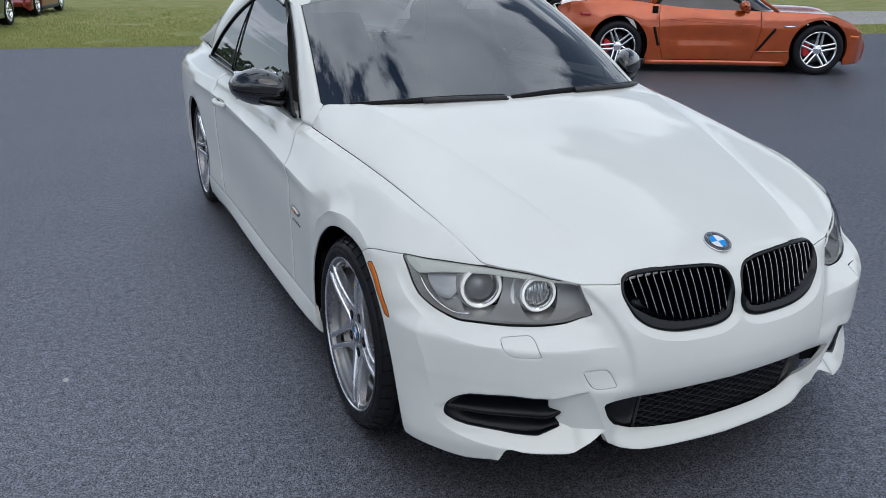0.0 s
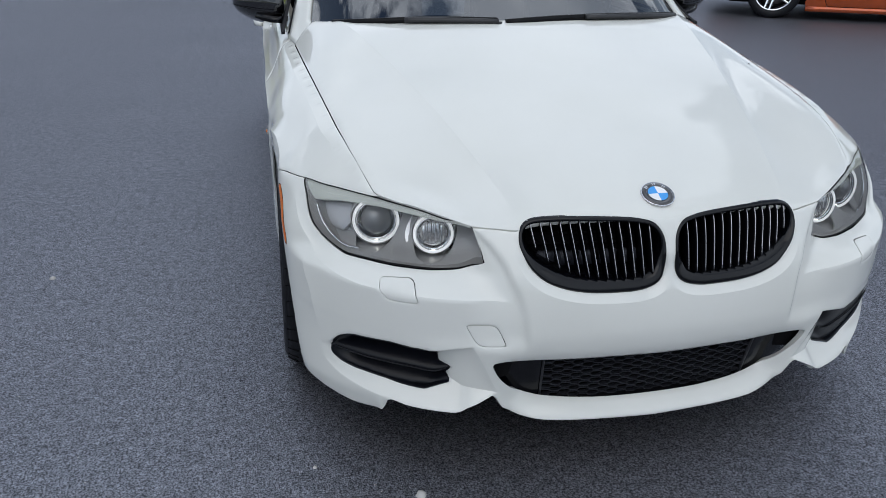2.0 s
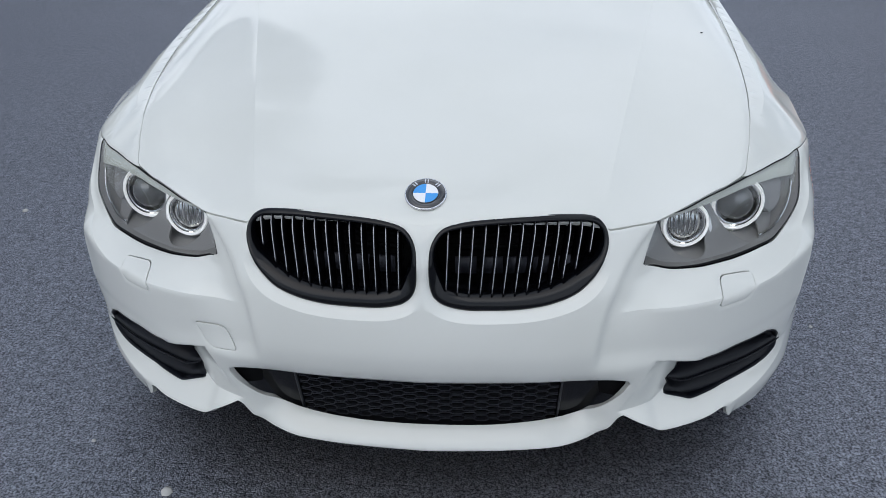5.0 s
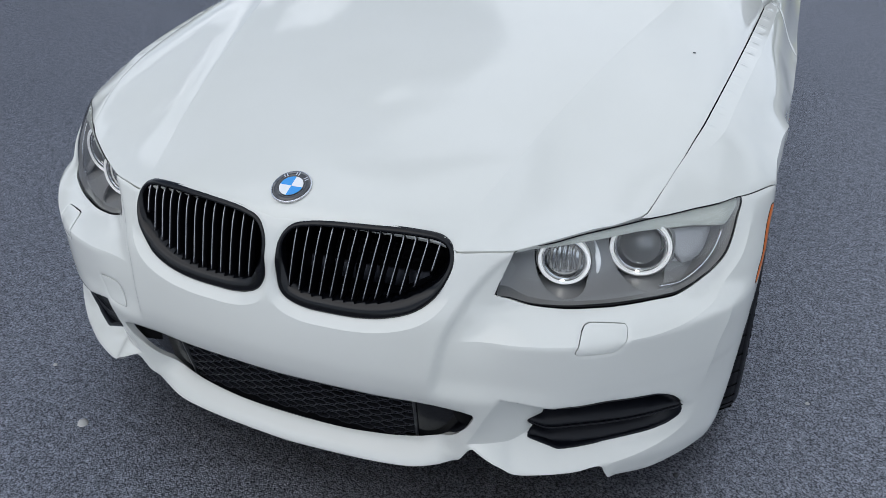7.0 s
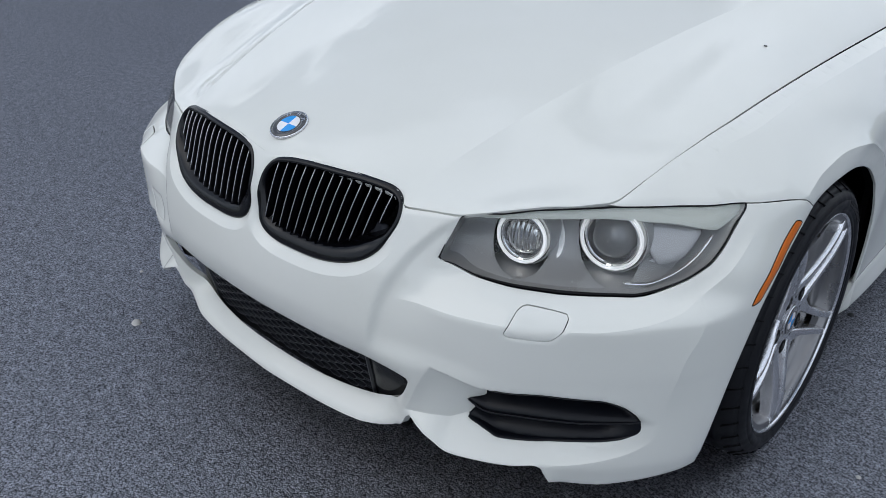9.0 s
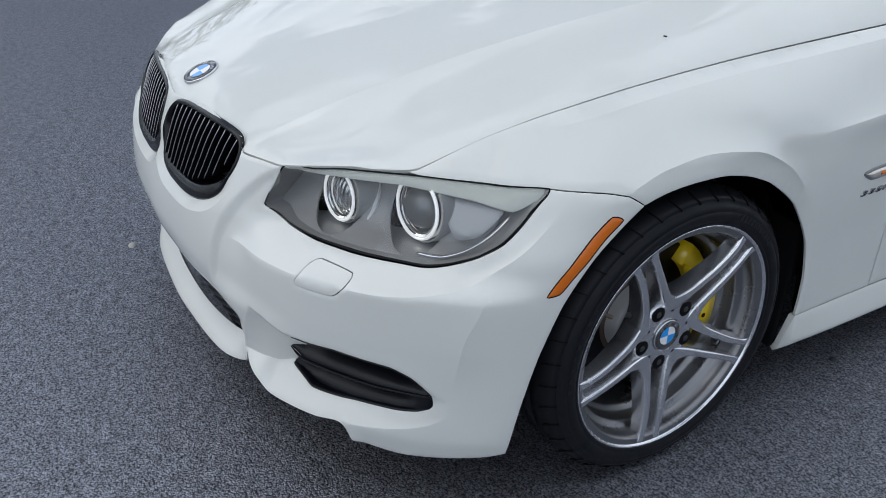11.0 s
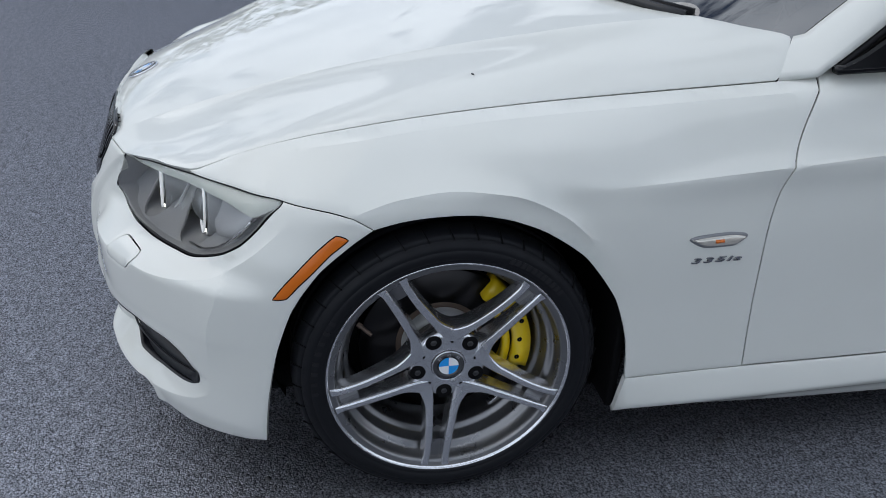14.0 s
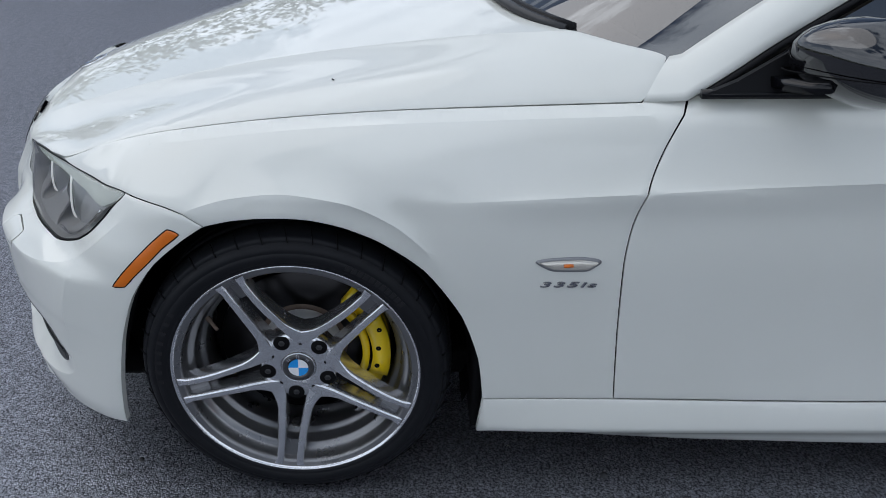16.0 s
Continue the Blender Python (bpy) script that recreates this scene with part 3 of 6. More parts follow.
def sheet(surf, outline, holes=(), step=0.015, gap=0.0016, depth=0.014, proud=0.0, side=1, rim=0.0013, folds=()):
    """A panel cut out of a master surface along an outline in its own two coordinates, with holes, an eased edge and a turned-in flange."""
    loops = [shift_path(outline, gap)] + [shift_path(h, -gap) for h in holes]
    inner = [shift_path(loops[0], 0.0035)] + [shift_path(h, -0.0035) for h in loops[1:]]
    lo, hi = loops[0].min(0), loops[0].max(0)
    gx, gy = np.meshgrid(np.arange(lo[0], hi[0], step), np.arange(lo[1], hi[1], step), indexing="ij")
    gx = gx + (np.arange(gx.shape[1]) % 2) * step * 0.5
    q = np.stack([gx.ravel(), gy.ravel()], 1)
    q = q[within(q, inner[0])]
    for h in inner[1:]:
        q = q[~within(q, h)]
    for h in inner:
        q = q[~near(q, h, step * 0.5)]
    extra, middle = [], []
    for f in folds:
        d = np.gradient(f, axis=0)
        m = np.stack([-d[:, 1], d[:, 0]], 1) / (np.linalg.norm(d, axis=1, keepdims=True) + 1e-9)
        for k in (-.007, -.003, 0, .003, .007):
            g = f + m * k
            g = g[within(g, inner[0])]
            for h in inner[1:]:
                g = g[~within(g, h)]
            extra.append(g)
            middle.append(np.full(len(g), k == 0))
        q = q[~near(q, f, step * .85)]
    count = sum(len(l) for l in loops)
    rings = [r[within(r, loops[0])] for r in inner]
    allp = np.concatenate(loops + rings + extra + [q])
    fold = np.concatenate([np.zeros(count + sum(len(r) for r in rings), bool)] + middle + [np.zeros(len(q), bool)])
    edges, start = [], 0
    for l in loops:
        edges += [(start + i, start + (i + 1) % len(l)) for i in range(len(l))]
        start += len(l)
    vs, es, fs, ov, _, _ = geometry.delaunay_2d_cdt([Vector(p) for p in allp], edges, [], 0, 1e-6)
    v2 = np.array([(v.x, v.y) for v in vs])
    f = np.array([t for t in fs if len(t) == 3])
    c = v2[f].mean(1)
    keep = within(c, loops[0])
    for h in loops[1:]:
        keep &= ~within(c, h)
    f = f[keep]
    border = np.array([any(o < count for o in olds) for olds in ov])
    n = normals(surf, v2) * side
    p = surf(v2[:, 0], v2[:, 1]) + n * (proud - rim * border[:, None])
    bm = bmesh.new()
    bv = [bm.verts.new(v) for v in p]
    use = {}
    for a, b, d in f:
        tri = (a, b, d) if side > 0 else (a, d, b)
        if (v2[b] - v2[a])[0] * (v2[d] - v2[a])[1] - (v2[b] - v2[a])[1] * (v2[d] - v2[a])[0] < 0:
            tri = tri[::-1]
        try:
            bm.faces.new([bv[i] for i in tri])
        except ValueError:
            continue
        for i in range(3):
            e = (tri[i], tri[(i + 1) % 3])
            use[e] = 1
    top, low = {}, {}
    for (a, b) in [e for e in use if (e[1], e[0]) not in use]:
        for i in (a, b):
            if i not in top:
                top[i], low[i] = bm.verts.new(p[i]), bm.verts.new(p[i] - n[i] * depth)
        bm.faces.new([top[b], top[a], low[a], low[b]])
    if len(folds):
        bm.normal_update()
        ridge = {bv[i] for i, olds in enumerate(ov) if any(fold[o] for o in olds)}
        for e in bm.edges:
            if e.verts[0] in ridge and e.verts[1] in ridge and e.calc_face_angle(0) > radians(8):
                e.smooth = False
    loose = [v for v in bm.verts if not v.link_faces]
    bmesh.ops.delete(bm, geom=loose, context="VERTS")
    return bm


def lathe(profile, seg=64, axis="x", sweep=360.0):
    """Turns (radius, along) pairs about an axis."""
    n = seg if sweep >= 360 else seg + 1
    bm = bmesh.new()
    rings = []
    for k in range(n):
        a = radians(sweep) * k / seg
        c, s = math.cos(a), math.sin(a)
        rings.append([bm.verts.new((x, r * c, r * s) if axis == "x" else (r * c, r * s, x) if axis == "z" else (r * s, x, r * c)) for r, x in profile])
    for k in range(seg):
        a, b = rings[k], rings[(k + 1) % n]
        for i in range(len(profile) - 1):
            try:
                bm.faces.new([a[i], b[i], b[i + 1], a[i + 1]])
            except ValueError:
                pass
    bmesh.ops.remove_doubles(bm, verts=bm.verts, dist=1e-6)
    bmesh.ops.recalc_face_normals(bm, faces=bm.faces)
    return bm


def sweep(path, section, closed=False, up=(0, 0, 1), scale=None, cap=True):
    """Runs a closed section (list of (side, up)) along a path."""
    path = [Vector(p) for p in path]
    n = len(path)
    bm = bmesh.new()
    rings = []
    for i, p in enumerate(path):
        a, b = (path[i - 1], path[(i + 1) % n]) if closed else (path[max(i - 1, 0)], path[min(i + 1, n - 1)])
        t = (b - a).normalized()
        u = Vector(up(i) if callable(up) else up)
        sd = t.cross(u).normalized()
        u = sd.cross(t).normalized()
        k = scale(i / max(n - 1, 1)) if scale else 1.0
        rings.append([bm.verts.new(p + sd * x * k + u * y * k) for x, y in section])
    m = len(section)
    for i in range(n if closed else n - 1):
        a, b = rings[i], rings[(i + 1) % n]
        for j in range(m):
            bm.faces.new([a[j], a[(j + 1) % m], b[(j + 1) % m], b[j]])
    if cap and not closed:
        bm.faces.new(rings[0][::-1]); bm.faces.new(rings[-1])
    bmesh.ops.recalc_face_normals(bm, faces=bm.faces)
    return bm


def box(lo, hi, bevel=0.0, seg=2):
    bm = bmesh.new()
    bmesh.ops.create_cube(bm, size=1)
    lo, hi = Vector(lo), Vector(hi)
    for v in bm.verts:
        v.co = Vector([lo[i] + (v.co[i] + 0.5) * (hi[i] - lo[i]) for i in range(3)])
    if bevel:
        bmesh.ops.bevel(bm, geom=list(bm.edges), offset=bevel, segments=seg, profile=0.5, affect="EDGES")
    return bm


def moved(bm, m):
    bmesh.ops.transform(bm, matrix=m, verts=bm.verts)
    return bm


def circle(r, n=10, squash=1.0):
    return [(r * math.cos(2 * math.pi * i / n), r * squash * math.sin(2 * math.pi * i / n)) for i in range(n)]


def loft(rows, close=False):
    """A grid of points to a mesh."""
    bm = bmesh.new()
    g = [[bm.verts.new(p) for p in r] for r in rows]
    for a, b in zip(g[:-1], g[1:]):
        for i in range(len(a) - (0 if close else 1)):
            j = (i + 1) % len(a)
            bm.faces.new([a[i], a[j], b[j], b[i]])
    return bm


# ---- the white coupe ----
car = thing("coupe", "white two-door coupe with black grilles parked on dark asphalt", "car")

# edge between bonnet and wing, kept on the flank surface
_gap = lambda s: seam_z(seam_y(s))
_c = np.arange(1.85, 2.06, .001)
_end = float(np.interp(.635, belt(_c, _gap(_c))[:, 1], _c))
_gs = np.linspace(.765, _end, 60)
_gp = belt(_gs, _gap(_gs))
gap_x = bend(np.r_[-.80, _gp[:, 1], .75], np.r_[.60, _gp[:, 0], _gp[-1, 0] + .004])
gap_z = bend(np.r_[-.80, _gp[:, 1], .75], np.r_[.60, _gp[:, 2], _gp[-1, 2] + .008])
def calm(f, a, b, sigma):
    """The same curve with its small unevenness taken out."""
    g = np.arange(a, b, .004)
    v = soften(soften(f(g), sigma / .004, 0), sigma / .004, 0)
    return lambda x: np.interp(x, g, v)


gap_x, gap_z = calm(gap_x, -.80, .75, .02), calm(gap_z, -.80, .75, .02)
crown, flat = calm(crown, -.72, .70, .016), calm(flat, -.72, .70, .05)
WING_TOP = list(zip(_gs, _gp[:, 2]))

LAMP = round_path([(.482, .632), (.446, .557), (.475, .546), (.515, .5342), (.585, .5277), (.68, .5257), (.77, .528), (.82, .5287), (.842, .5315), (.865, .5365), (.89, .5440), (.915, .5535), (.94, .567),
                   (.962, .580), (.985, .598), (1.005, .615), (1.024, .634), (1.058, .666), (.95, .665), (.78, .664), (.64, .656), (.565, .645)], .007, soft=.7)
FOG = round_path([(.560, .293), (.570, .348), (.615, .352), (.665, .3545), (.72, .350), (.775, .345), (.812, .330), (.834, .311), (.848, .287), (.848, .271), (.838, .260), (.818, .2495), (.783, .241),
                  (.738, .235), (.68, .2275), (.63, .2235), (.590, .2235), (.572, .229), (.550, .236), (.527, .2435), (.534, .2545), (.540, .2625), (.525, .285), (.550, .289)], .006, soft=.6)
_low = [(0, .322), (.15, .325), (.28, .325), (.365, .331), (.402, .327), (.414, .317), (.393, .272), (.355, .228), (.30, .202), (.15, .191), (0, .189)]
LOWER = round_path([(-s, z) for s, z in _low[-2:0:-1]] + _low[:1] + _low[1:-1] + _low[-1:], .008, soft=.8)
WASHER = round_path([(.628, .5140), (.696, .5085), (.692, .4935), (.676, .475), (.661, .469), (.597, .471), (.594, .480), (.610, .5065)], .005, soft=.6)
TOW = round_path([(-.475, .424), (-.424, .425), (-.407, .416), (-.388, .380), (-.394, .376), (-.44, .375), (-.458, .385), (-.477, .417)], .005, soft=.6)
MARKER = round_path([(1.154, .622), (1.175, .614), (1.142, .586), (1.111, .5545), (1.083, .527), (1.060, .5025), (1.036, .501), (1.060, .5315), (1.090, .5635), (1.121, .594)], .006, soft=.45)
_arch_f = [(.993, .155), (1.01, .2725), (1.035, .3825), (1.07, .4775), (1.12, .55), (1.18, .6025), (1.22, .63)]
_arch_b = [(1.22, .63), (1.27, .642), (1.315, .648), (1.365, .650), (1.41, .6475), (1.47, .634), (1.535, .606), (1.615, .548), (1.685, .452), (1.722, .35), (1.736, .2475)]
_bottom = [(0, .143), (.15, .149), (.28, .155), (.345, .165), (.385, .188), (.404, .222), (.414, .231), (.465, .207), (.498, .1875), (.552, .185), (.618, .185), (.668, .190), (.682, .168), (.692, .152), (.705, .147), (.79, .138), (.88, .145)]
_top = [(0, .650), (.20, .668), (.345, .655), (.368, .632), (.43, .6325), (.482, .632)]
_lamp_low = [(.446, .557), (.475, .546), (.515, .5342), (.585, .5277), (.68, .5257), (.77, .528), (.82, .5287), (.842, .5315), (.865, .5365), (.89, .5440), (.915, .5535), (.94, .567), (.962, .580), (.985, .598), (1.005, .615), (1.024, .634), (1.058, .666)]
_join = [(1.058, .666), (1.145, .660), (1.185, .652), (1.22, .63)]


def open_path(pts, soft=.7, step=.010):
    return [tuple(p) for p in round_path(pts, step, closed=False, soft=soft)]


_half = open_path(_bottom[:7], .6, .006)[:-1] + open_path(_bottom[6:13], .9, .006)[:-1] + open_path(_bottom[12:], .6, .006) + open_path([_bottom[-1]] + _arch_f[:1], .2)[1:-1] + open_path(_arch_f) + open_path(_join[::-1], .5)[1:] + open_path(_lamp_low[::-1])[1:] + [(.464, .594)] + open_path(_top[::-1], .4)
# the lower half runs nose -> arch, the upper half arch -> nose
_cut = [(s, z) for s, z in _half]
BUMPER = np.array(_cut + [(-s, z) for s, z in _cut[::-1][1:-1]])
_d = np.hypot(*(BUMPER - np.roll(BUMPER, 1, 0)).T)
BUMPER = BUMPER[_d > 1e-4]

LEDGE = [(s, float(_ledge(s))) for s in np.arange(.385, 1.05, .008)]
SCOOP = [(s, float(_hol_top(s)) - .002) for s in np.arange(.46, .56, .008)]
WINGLET = [(s, float(_hol_lip(s))) for s in np.arange(.69, .885, .008)]
CORNER = [(float(_corner(z)), z) for z in np.arange(.335, .53, .008)]
def meet(f, g, lo, hi):
    """Where two facets of the hollow cut each other, between two bounds at each place along it."""
    out = []
    for s in np.arange(.385, .60, .006):
        z = np.linspace(float(lo(s)) + .001, float(hi(s)) - .001, 120)
        v = f(s, z) - g(s, z)
        i = np.flatnonzero(v[:-1] * v[1:] <= 0)
        if len(i):
            out.append((s, z[i[0]] + (z[1] - z[0]) * v[i[0]] / (v[i[0]] - v[i[0] + 1] + 1e-12)))
    return out


_fa, _fb, _fc = lambda s, z: .46 * (s - _hol_in(z)), lambda s, z: 2.2 * (_hol_top(s) - z), lambda s, z: .86 * (z - _hol_lip(s))
FACET_LOW, FACET_HIGH = meet(_fa, _fc, _hol_lip, _hol_top), meet(_fa, _fb, _hol_lip, _hol_top)
INNER = [(float(_hol_in(z)), z) for z in np.arange(.19, .37, .008)]
OUTER = [(float(_hol_out(z)), z) for z in np.arange(.255, .335, .008)]
KIDNEY_LIP = [p for p in shift_path(KIDNEY, -LIP) if p[1] < .56 and p[0] > .012]
FOLDS = [np.array(f) * [k, 1] for f in (LEDGE, SCOOP, WINGLET, CORNER, INNER, OUTER, KIDNEY_LIP, FACET_LOW, FACET_HIGH) for k in (1, -1)] + [np.array([(s, z) for s in np.arange(-.34, .341, .01)]) for z in (.137, .150, .165)]
bumper = part("front_bumper", sheet(belt, BUMPER, [KIDNEY, KIDNEY * [-1, 1], FOG, FOG * [-1, 1], LOWER, WASHER, WASHER * [-1, 1], TOW], .0082, gap=.0011, folds=FOLDS), WHITE, car)


def both(name, make, material, parent=car, label=""):
    """The same part on the left and on the right."""
    a = part(name, make(), material, parent, label)
    b = part(name, flip(make()), material, parent, label)
    return a, b


both("washer_cover", lambda: sheet(belt, WASHER, step=.012, gap=.0004, rim=.0004), WHITE, bumper)
part("tow_cover", sheet(belt, TOW, step=.012, gap=.0004, rim=.0004), WHITE, bumper)

# wing
_door_front = [(2.005, .2465), (1.99, .415), (1.981, .5675), (1.988, .6475), (2.007, .720), (2.038, .785), (2.069, .832), (2.100, .866)]
_wing = open_path(_arch_b)[:-1] + open_path([(1.736, .2475), (2.005, .2465)], 0)[:-1] + open_path(_door_front)[:-1] + [(2.100, .866)] + open_path(WING_TOP[::-1], .5) + open_path([(.79, .6642), (.95, .665), (1.058, .666)], .5)[:-1] + open_path(_join, .5)[:-1]
WING = np.array(_wing)
WING = WING[np.hypot(*(WING - np.roll(WING, 1, 0)).T) > 1e-4]
WING_FOLDS = [np.array([(s, float(_flare(s))) for s in np.arange(1.19, 1.63, .01)]), np.array([(s, float(_waist(s))) for s in np.arange(1.62, 2.0, .012)]), np.array([(s, float(_gap(s)) - STRIP) for s in np.arange(1.08, 2.02, .012)])]
wings = both("wing", lambda: sheet(belt, WING, step=.013, gap=.0008, depth=.005, folds=WING_FOLDS), WHITE)

# bonnet
_lead = [belt(np.array([s]), np.array([z]))[0] for s, z in ((0, .650), (.03, .652), (.11, .657), (.215, .661), (.32, .657), (.352, .645), (.37, .634), (.43, .6335), (.481, .633), (.565, .646), (.64, .657), (.70, .6615))]
_nose = [(p[0], p[1]) for p in _lead] + [(_gp[0, 0], _gp[0, 1])]
_rear = [(_gp[-1, 0], _gp[-1, 1]), (.764, .652), (.740, .671), (.712, .689), (.700, .680), (.66, .600), (.58, .50), (.42, .435), (.22, .405), (0, .395)]
_b = open_path(_nose, .5) + open_path([(p[0], p[1]) for p in _gp], .6)[1:] + open_path(_rear, .7)[1:]
BONNET = np.array(_b + [(-x, y) for x, y in _b[::-1][1:-1]])
BONNET = BONNET[np.hypot(*(BONNET - np.roll(BONNET, 1, 0)).T) > 1e-4]
hood = part("bonnet", sheet(bonnet, BONNET, step=.018, gap=.0006, depth=.008, folds=[np.array([(k * (.33 + .24 * (y + .66)), y) for y in np.arange(-.60, .55, .016)]) for k in (1, -1)]), WHITE, car)

# doors, sills, rear quarters, tail
_door_back = [(2.068 + 1.42, .902), (3.48, .80), (3.465, .60), (3.455, .45), (3.42, .34), (3.36, .245)]
_belt_line = [(2.100, .866), (2.40, .880), (2.80, .890), (3.488, .902)]
DOOR = np.array(open_path(_door_front[::-1]) + open_path([(2.005, .2465), (2.5, .239), (3.36, .245)], .5)[1:] + open_path(_door_back[::-1], .8)[1:] + open_path(_belt_line[::-1], .6)[1:-1])
doors = both("door", lambda: sheet(belt, DOOR, step=.022, gap=.0022, depth=.005, folds=[np.array([(s, float(_waist(s))) for s in np.arange(1.99, 3.49, .015)])]), WHITE)
SILL = np.array(open_path([(1.737, .2475), (2.005, .2465), (2.5, .239), (3.36, .245), (3.78, .25)], .4) + open_path([(3.78, .25), (3.80, .135), (3.0, .102), (2.2, .100), (1.745, .130), (1.728, .150)], .3)[1:])
both("sill", lambda: sheet(belt, SILL[::-1], step=.018, folds=[np.array([(s, z) for s in np.arange(1.75, 3.76, .016)]) for z in (.178, .165)]), WHITE)
_rear_arch = [(3.755 + .37 * 0, .25), (3.77, .36), (3.82, .49), (3.90, .585), (4.0, .64), (4.10, .655), (4.20, .64), (4.30, .585), (4.39, .49), (4.43, .36), (4.44, .25)]
QUARTER = np.array(open_path(_door_back) + open_path([(3.36, .245), (3.755, .25)], 0)[1:] + open_path(_rear_arch)[1:] + open_path([(4.44, .25), (4.60, .24), (5.25, .26)], .3)[1:] + open_path([(5.25, .26), (5.25, .93)], 0)[1:] + open_path([(5.25, .93), (4.9, .935), (4.4, .93), (4.0, .915), (3.488, .902)], .5)[1:-1])
both("rear_quarter", lambda: sheet(belt, QUARTER, step=.03, folds=[np.array([(s, .762) for s in np.arange(3.48, 4.0, .015)])]), WHITE)
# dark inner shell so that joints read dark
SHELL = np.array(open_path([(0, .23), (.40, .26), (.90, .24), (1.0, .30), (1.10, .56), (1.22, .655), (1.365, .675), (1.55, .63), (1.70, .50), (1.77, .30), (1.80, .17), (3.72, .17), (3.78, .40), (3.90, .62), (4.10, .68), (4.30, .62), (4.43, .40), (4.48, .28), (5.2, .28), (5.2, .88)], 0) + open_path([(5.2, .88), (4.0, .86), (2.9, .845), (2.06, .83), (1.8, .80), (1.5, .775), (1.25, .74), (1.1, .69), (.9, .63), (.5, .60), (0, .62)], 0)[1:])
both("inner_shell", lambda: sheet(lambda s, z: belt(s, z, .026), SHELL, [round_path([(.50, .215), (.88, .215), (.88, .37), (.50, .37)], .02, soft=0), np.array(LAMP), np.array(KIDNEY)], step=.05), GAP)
# boot lid and tail top
part("boot_lid", loft([[belt(np.array([s]), np.array([.93]))[0] * [k, 1, 1] + np.array([0, 0, .03 * (1 - k * k)]) for k in np.linspace(-1, 1, 15)] for s in np.linspace(4.45, 5.2, 14)]), WHITE, car)


# greenhouse: windscreen, pillars, roof, side glass
ws_base_y = bend([0, .22, .42, .58, .66, .70, .73], [.40, .415, .455, .550, .645, .715, .755])
ws_base_z = bend([0, .40, .60, .73], [.936, .930, .920, .908])
ws_top_y = bend([0, .30, .50, .58], [1.18, 1.20, 1.27, 1.33])
ws_top_z = bend([0, .30, .50, .58], [1.300, 1.290, 1.262, 1.232])


def screen(u, v, grow=0.0):
    """The windscreen: u across -1..1, v from its base to the roof."""
    u, v = np.asarray(u, float), np.asarray(v, float)
    xb, xt = (.708 + grow), (.600 + grow)
    q = np.abs(u)
    b = np.stack([u * xb, ws_base_y(q * .70), ws_base_z(q * .70)], -1)
    t = np.stack([u * xt, ws_top_y(q * .56), ws_top_z(q * .56)], -1)
    p = b + (t - b) * v[..., None]
    p[..., 2] += .035 * v * (1 - v) * 4 * .6
    return p


U, V = np.linspace(-1, 1, 33), np.linspace(-.09, 1, 20)
part("windscreen", loft([[screen(np.array(u), np.array(v)) for u in U] for v in V]), WINDSCREEN, car, "dark reflective windscreen").visible_shadow = False
for lo, hi, vlo, vhi in ((-1.0, -.955, -.09, 1), (.955, 1.0, -.09, 1), (-.955, .955, -.09, -.045), (-.955, .955, .955, 1.0)):
    part("screen_border", loft([[screen(np.array(u), np.array(v)) + np.array([0, .004, -.004]) for u in np.linspace(lo, hi, 3 if hi - lo < .1 else 24)] for v in np.linspace(vlo, vhi, 18 if vhi - vlo > .5 else 3)]), SATIN_BLACK, car)


_pl_y = [.700, .724, .787, .844, .914, .993, 1.15, 1.30, 1.44]
_pl_x = bend(_pl_y, [.795, .789, .774, .761, .743, .722, .683, .650, .622])
_pl_z = bend(_pl_y, [.848, .861, .897, .934, .974, 1.016, 1.102, 1.178, 1.238])


def pillar_path(n=16):
    """Outer edge of the windscreen pillar, beside the door glass."""
    return [np.array([float(_pl_x(y)), y, float(_pl_z(y))]) for y in np.linspace(.706, 1.44, n)]


def pillar():
    """Painted pillar, from the bonnet's corner up to the roof."""
    outer = pillar_path()
    rows = []
    foot = []
    for t in np.linspace(0, 1, 7):
        x = .708 + (_gp[-1, 0] - .708) * t
        foot.append(bonnet(np.array([x]), np.array([.6945 - .0565 * t]))[0] + np.array([0, 0, -.0005]))
    rows.append([foot[0] + np.array([-.006, .004, -.012])] + foot[:6] + [foot[6] + np.array([0, 0, -.001]), foot[6] + np.array([-.012, .01, -.006])])
    for i, o in enumerate(outer):
        v = i / 15
        inn = screen(np.array(1.0), np.array(v)) + np.array([.006, 0, .003])
        up = np.array([.010, -.010, .012]) * min(1, .35 + 2 * v)
        line = [inn + (o - inn) * t + up * 4 * t * (1 - t) * .8 for t in np.linspace(0, 1, 7)]
        rows.append([inn + np.array([-.008, .014, -.012])] + line + [np.array(o) + np.array([-.012, .01, -.004])])
    bm = loft(rows)
    bmesh.ops.recalc_face_normals(bm, faces=bm.faces)
    return bm


both("windscreen_pillar", pillar, WHITE)


def rail(y):
    return np.array([bend([1.30, 1.7, 2.2, 2.6, 2.95, 3.25], [.632, .640, .640, .645, .690, .735])(y), y, bend([1.30, 1.55, 1.9, 2.3, 2.6, 2.95, 3.25], [1.225, 1.268, 1.285, 1.262, 1.20, 1.05, .925])(y)])


ROOF_Y = np.linspace(1.30, 3.25, 26)
roof_mid = bend([1.15, 1.5, 1.95, 2.4, 2.75, 3.3], [1.295, 1.335, 1.345, 1.325, 1.255, .985])


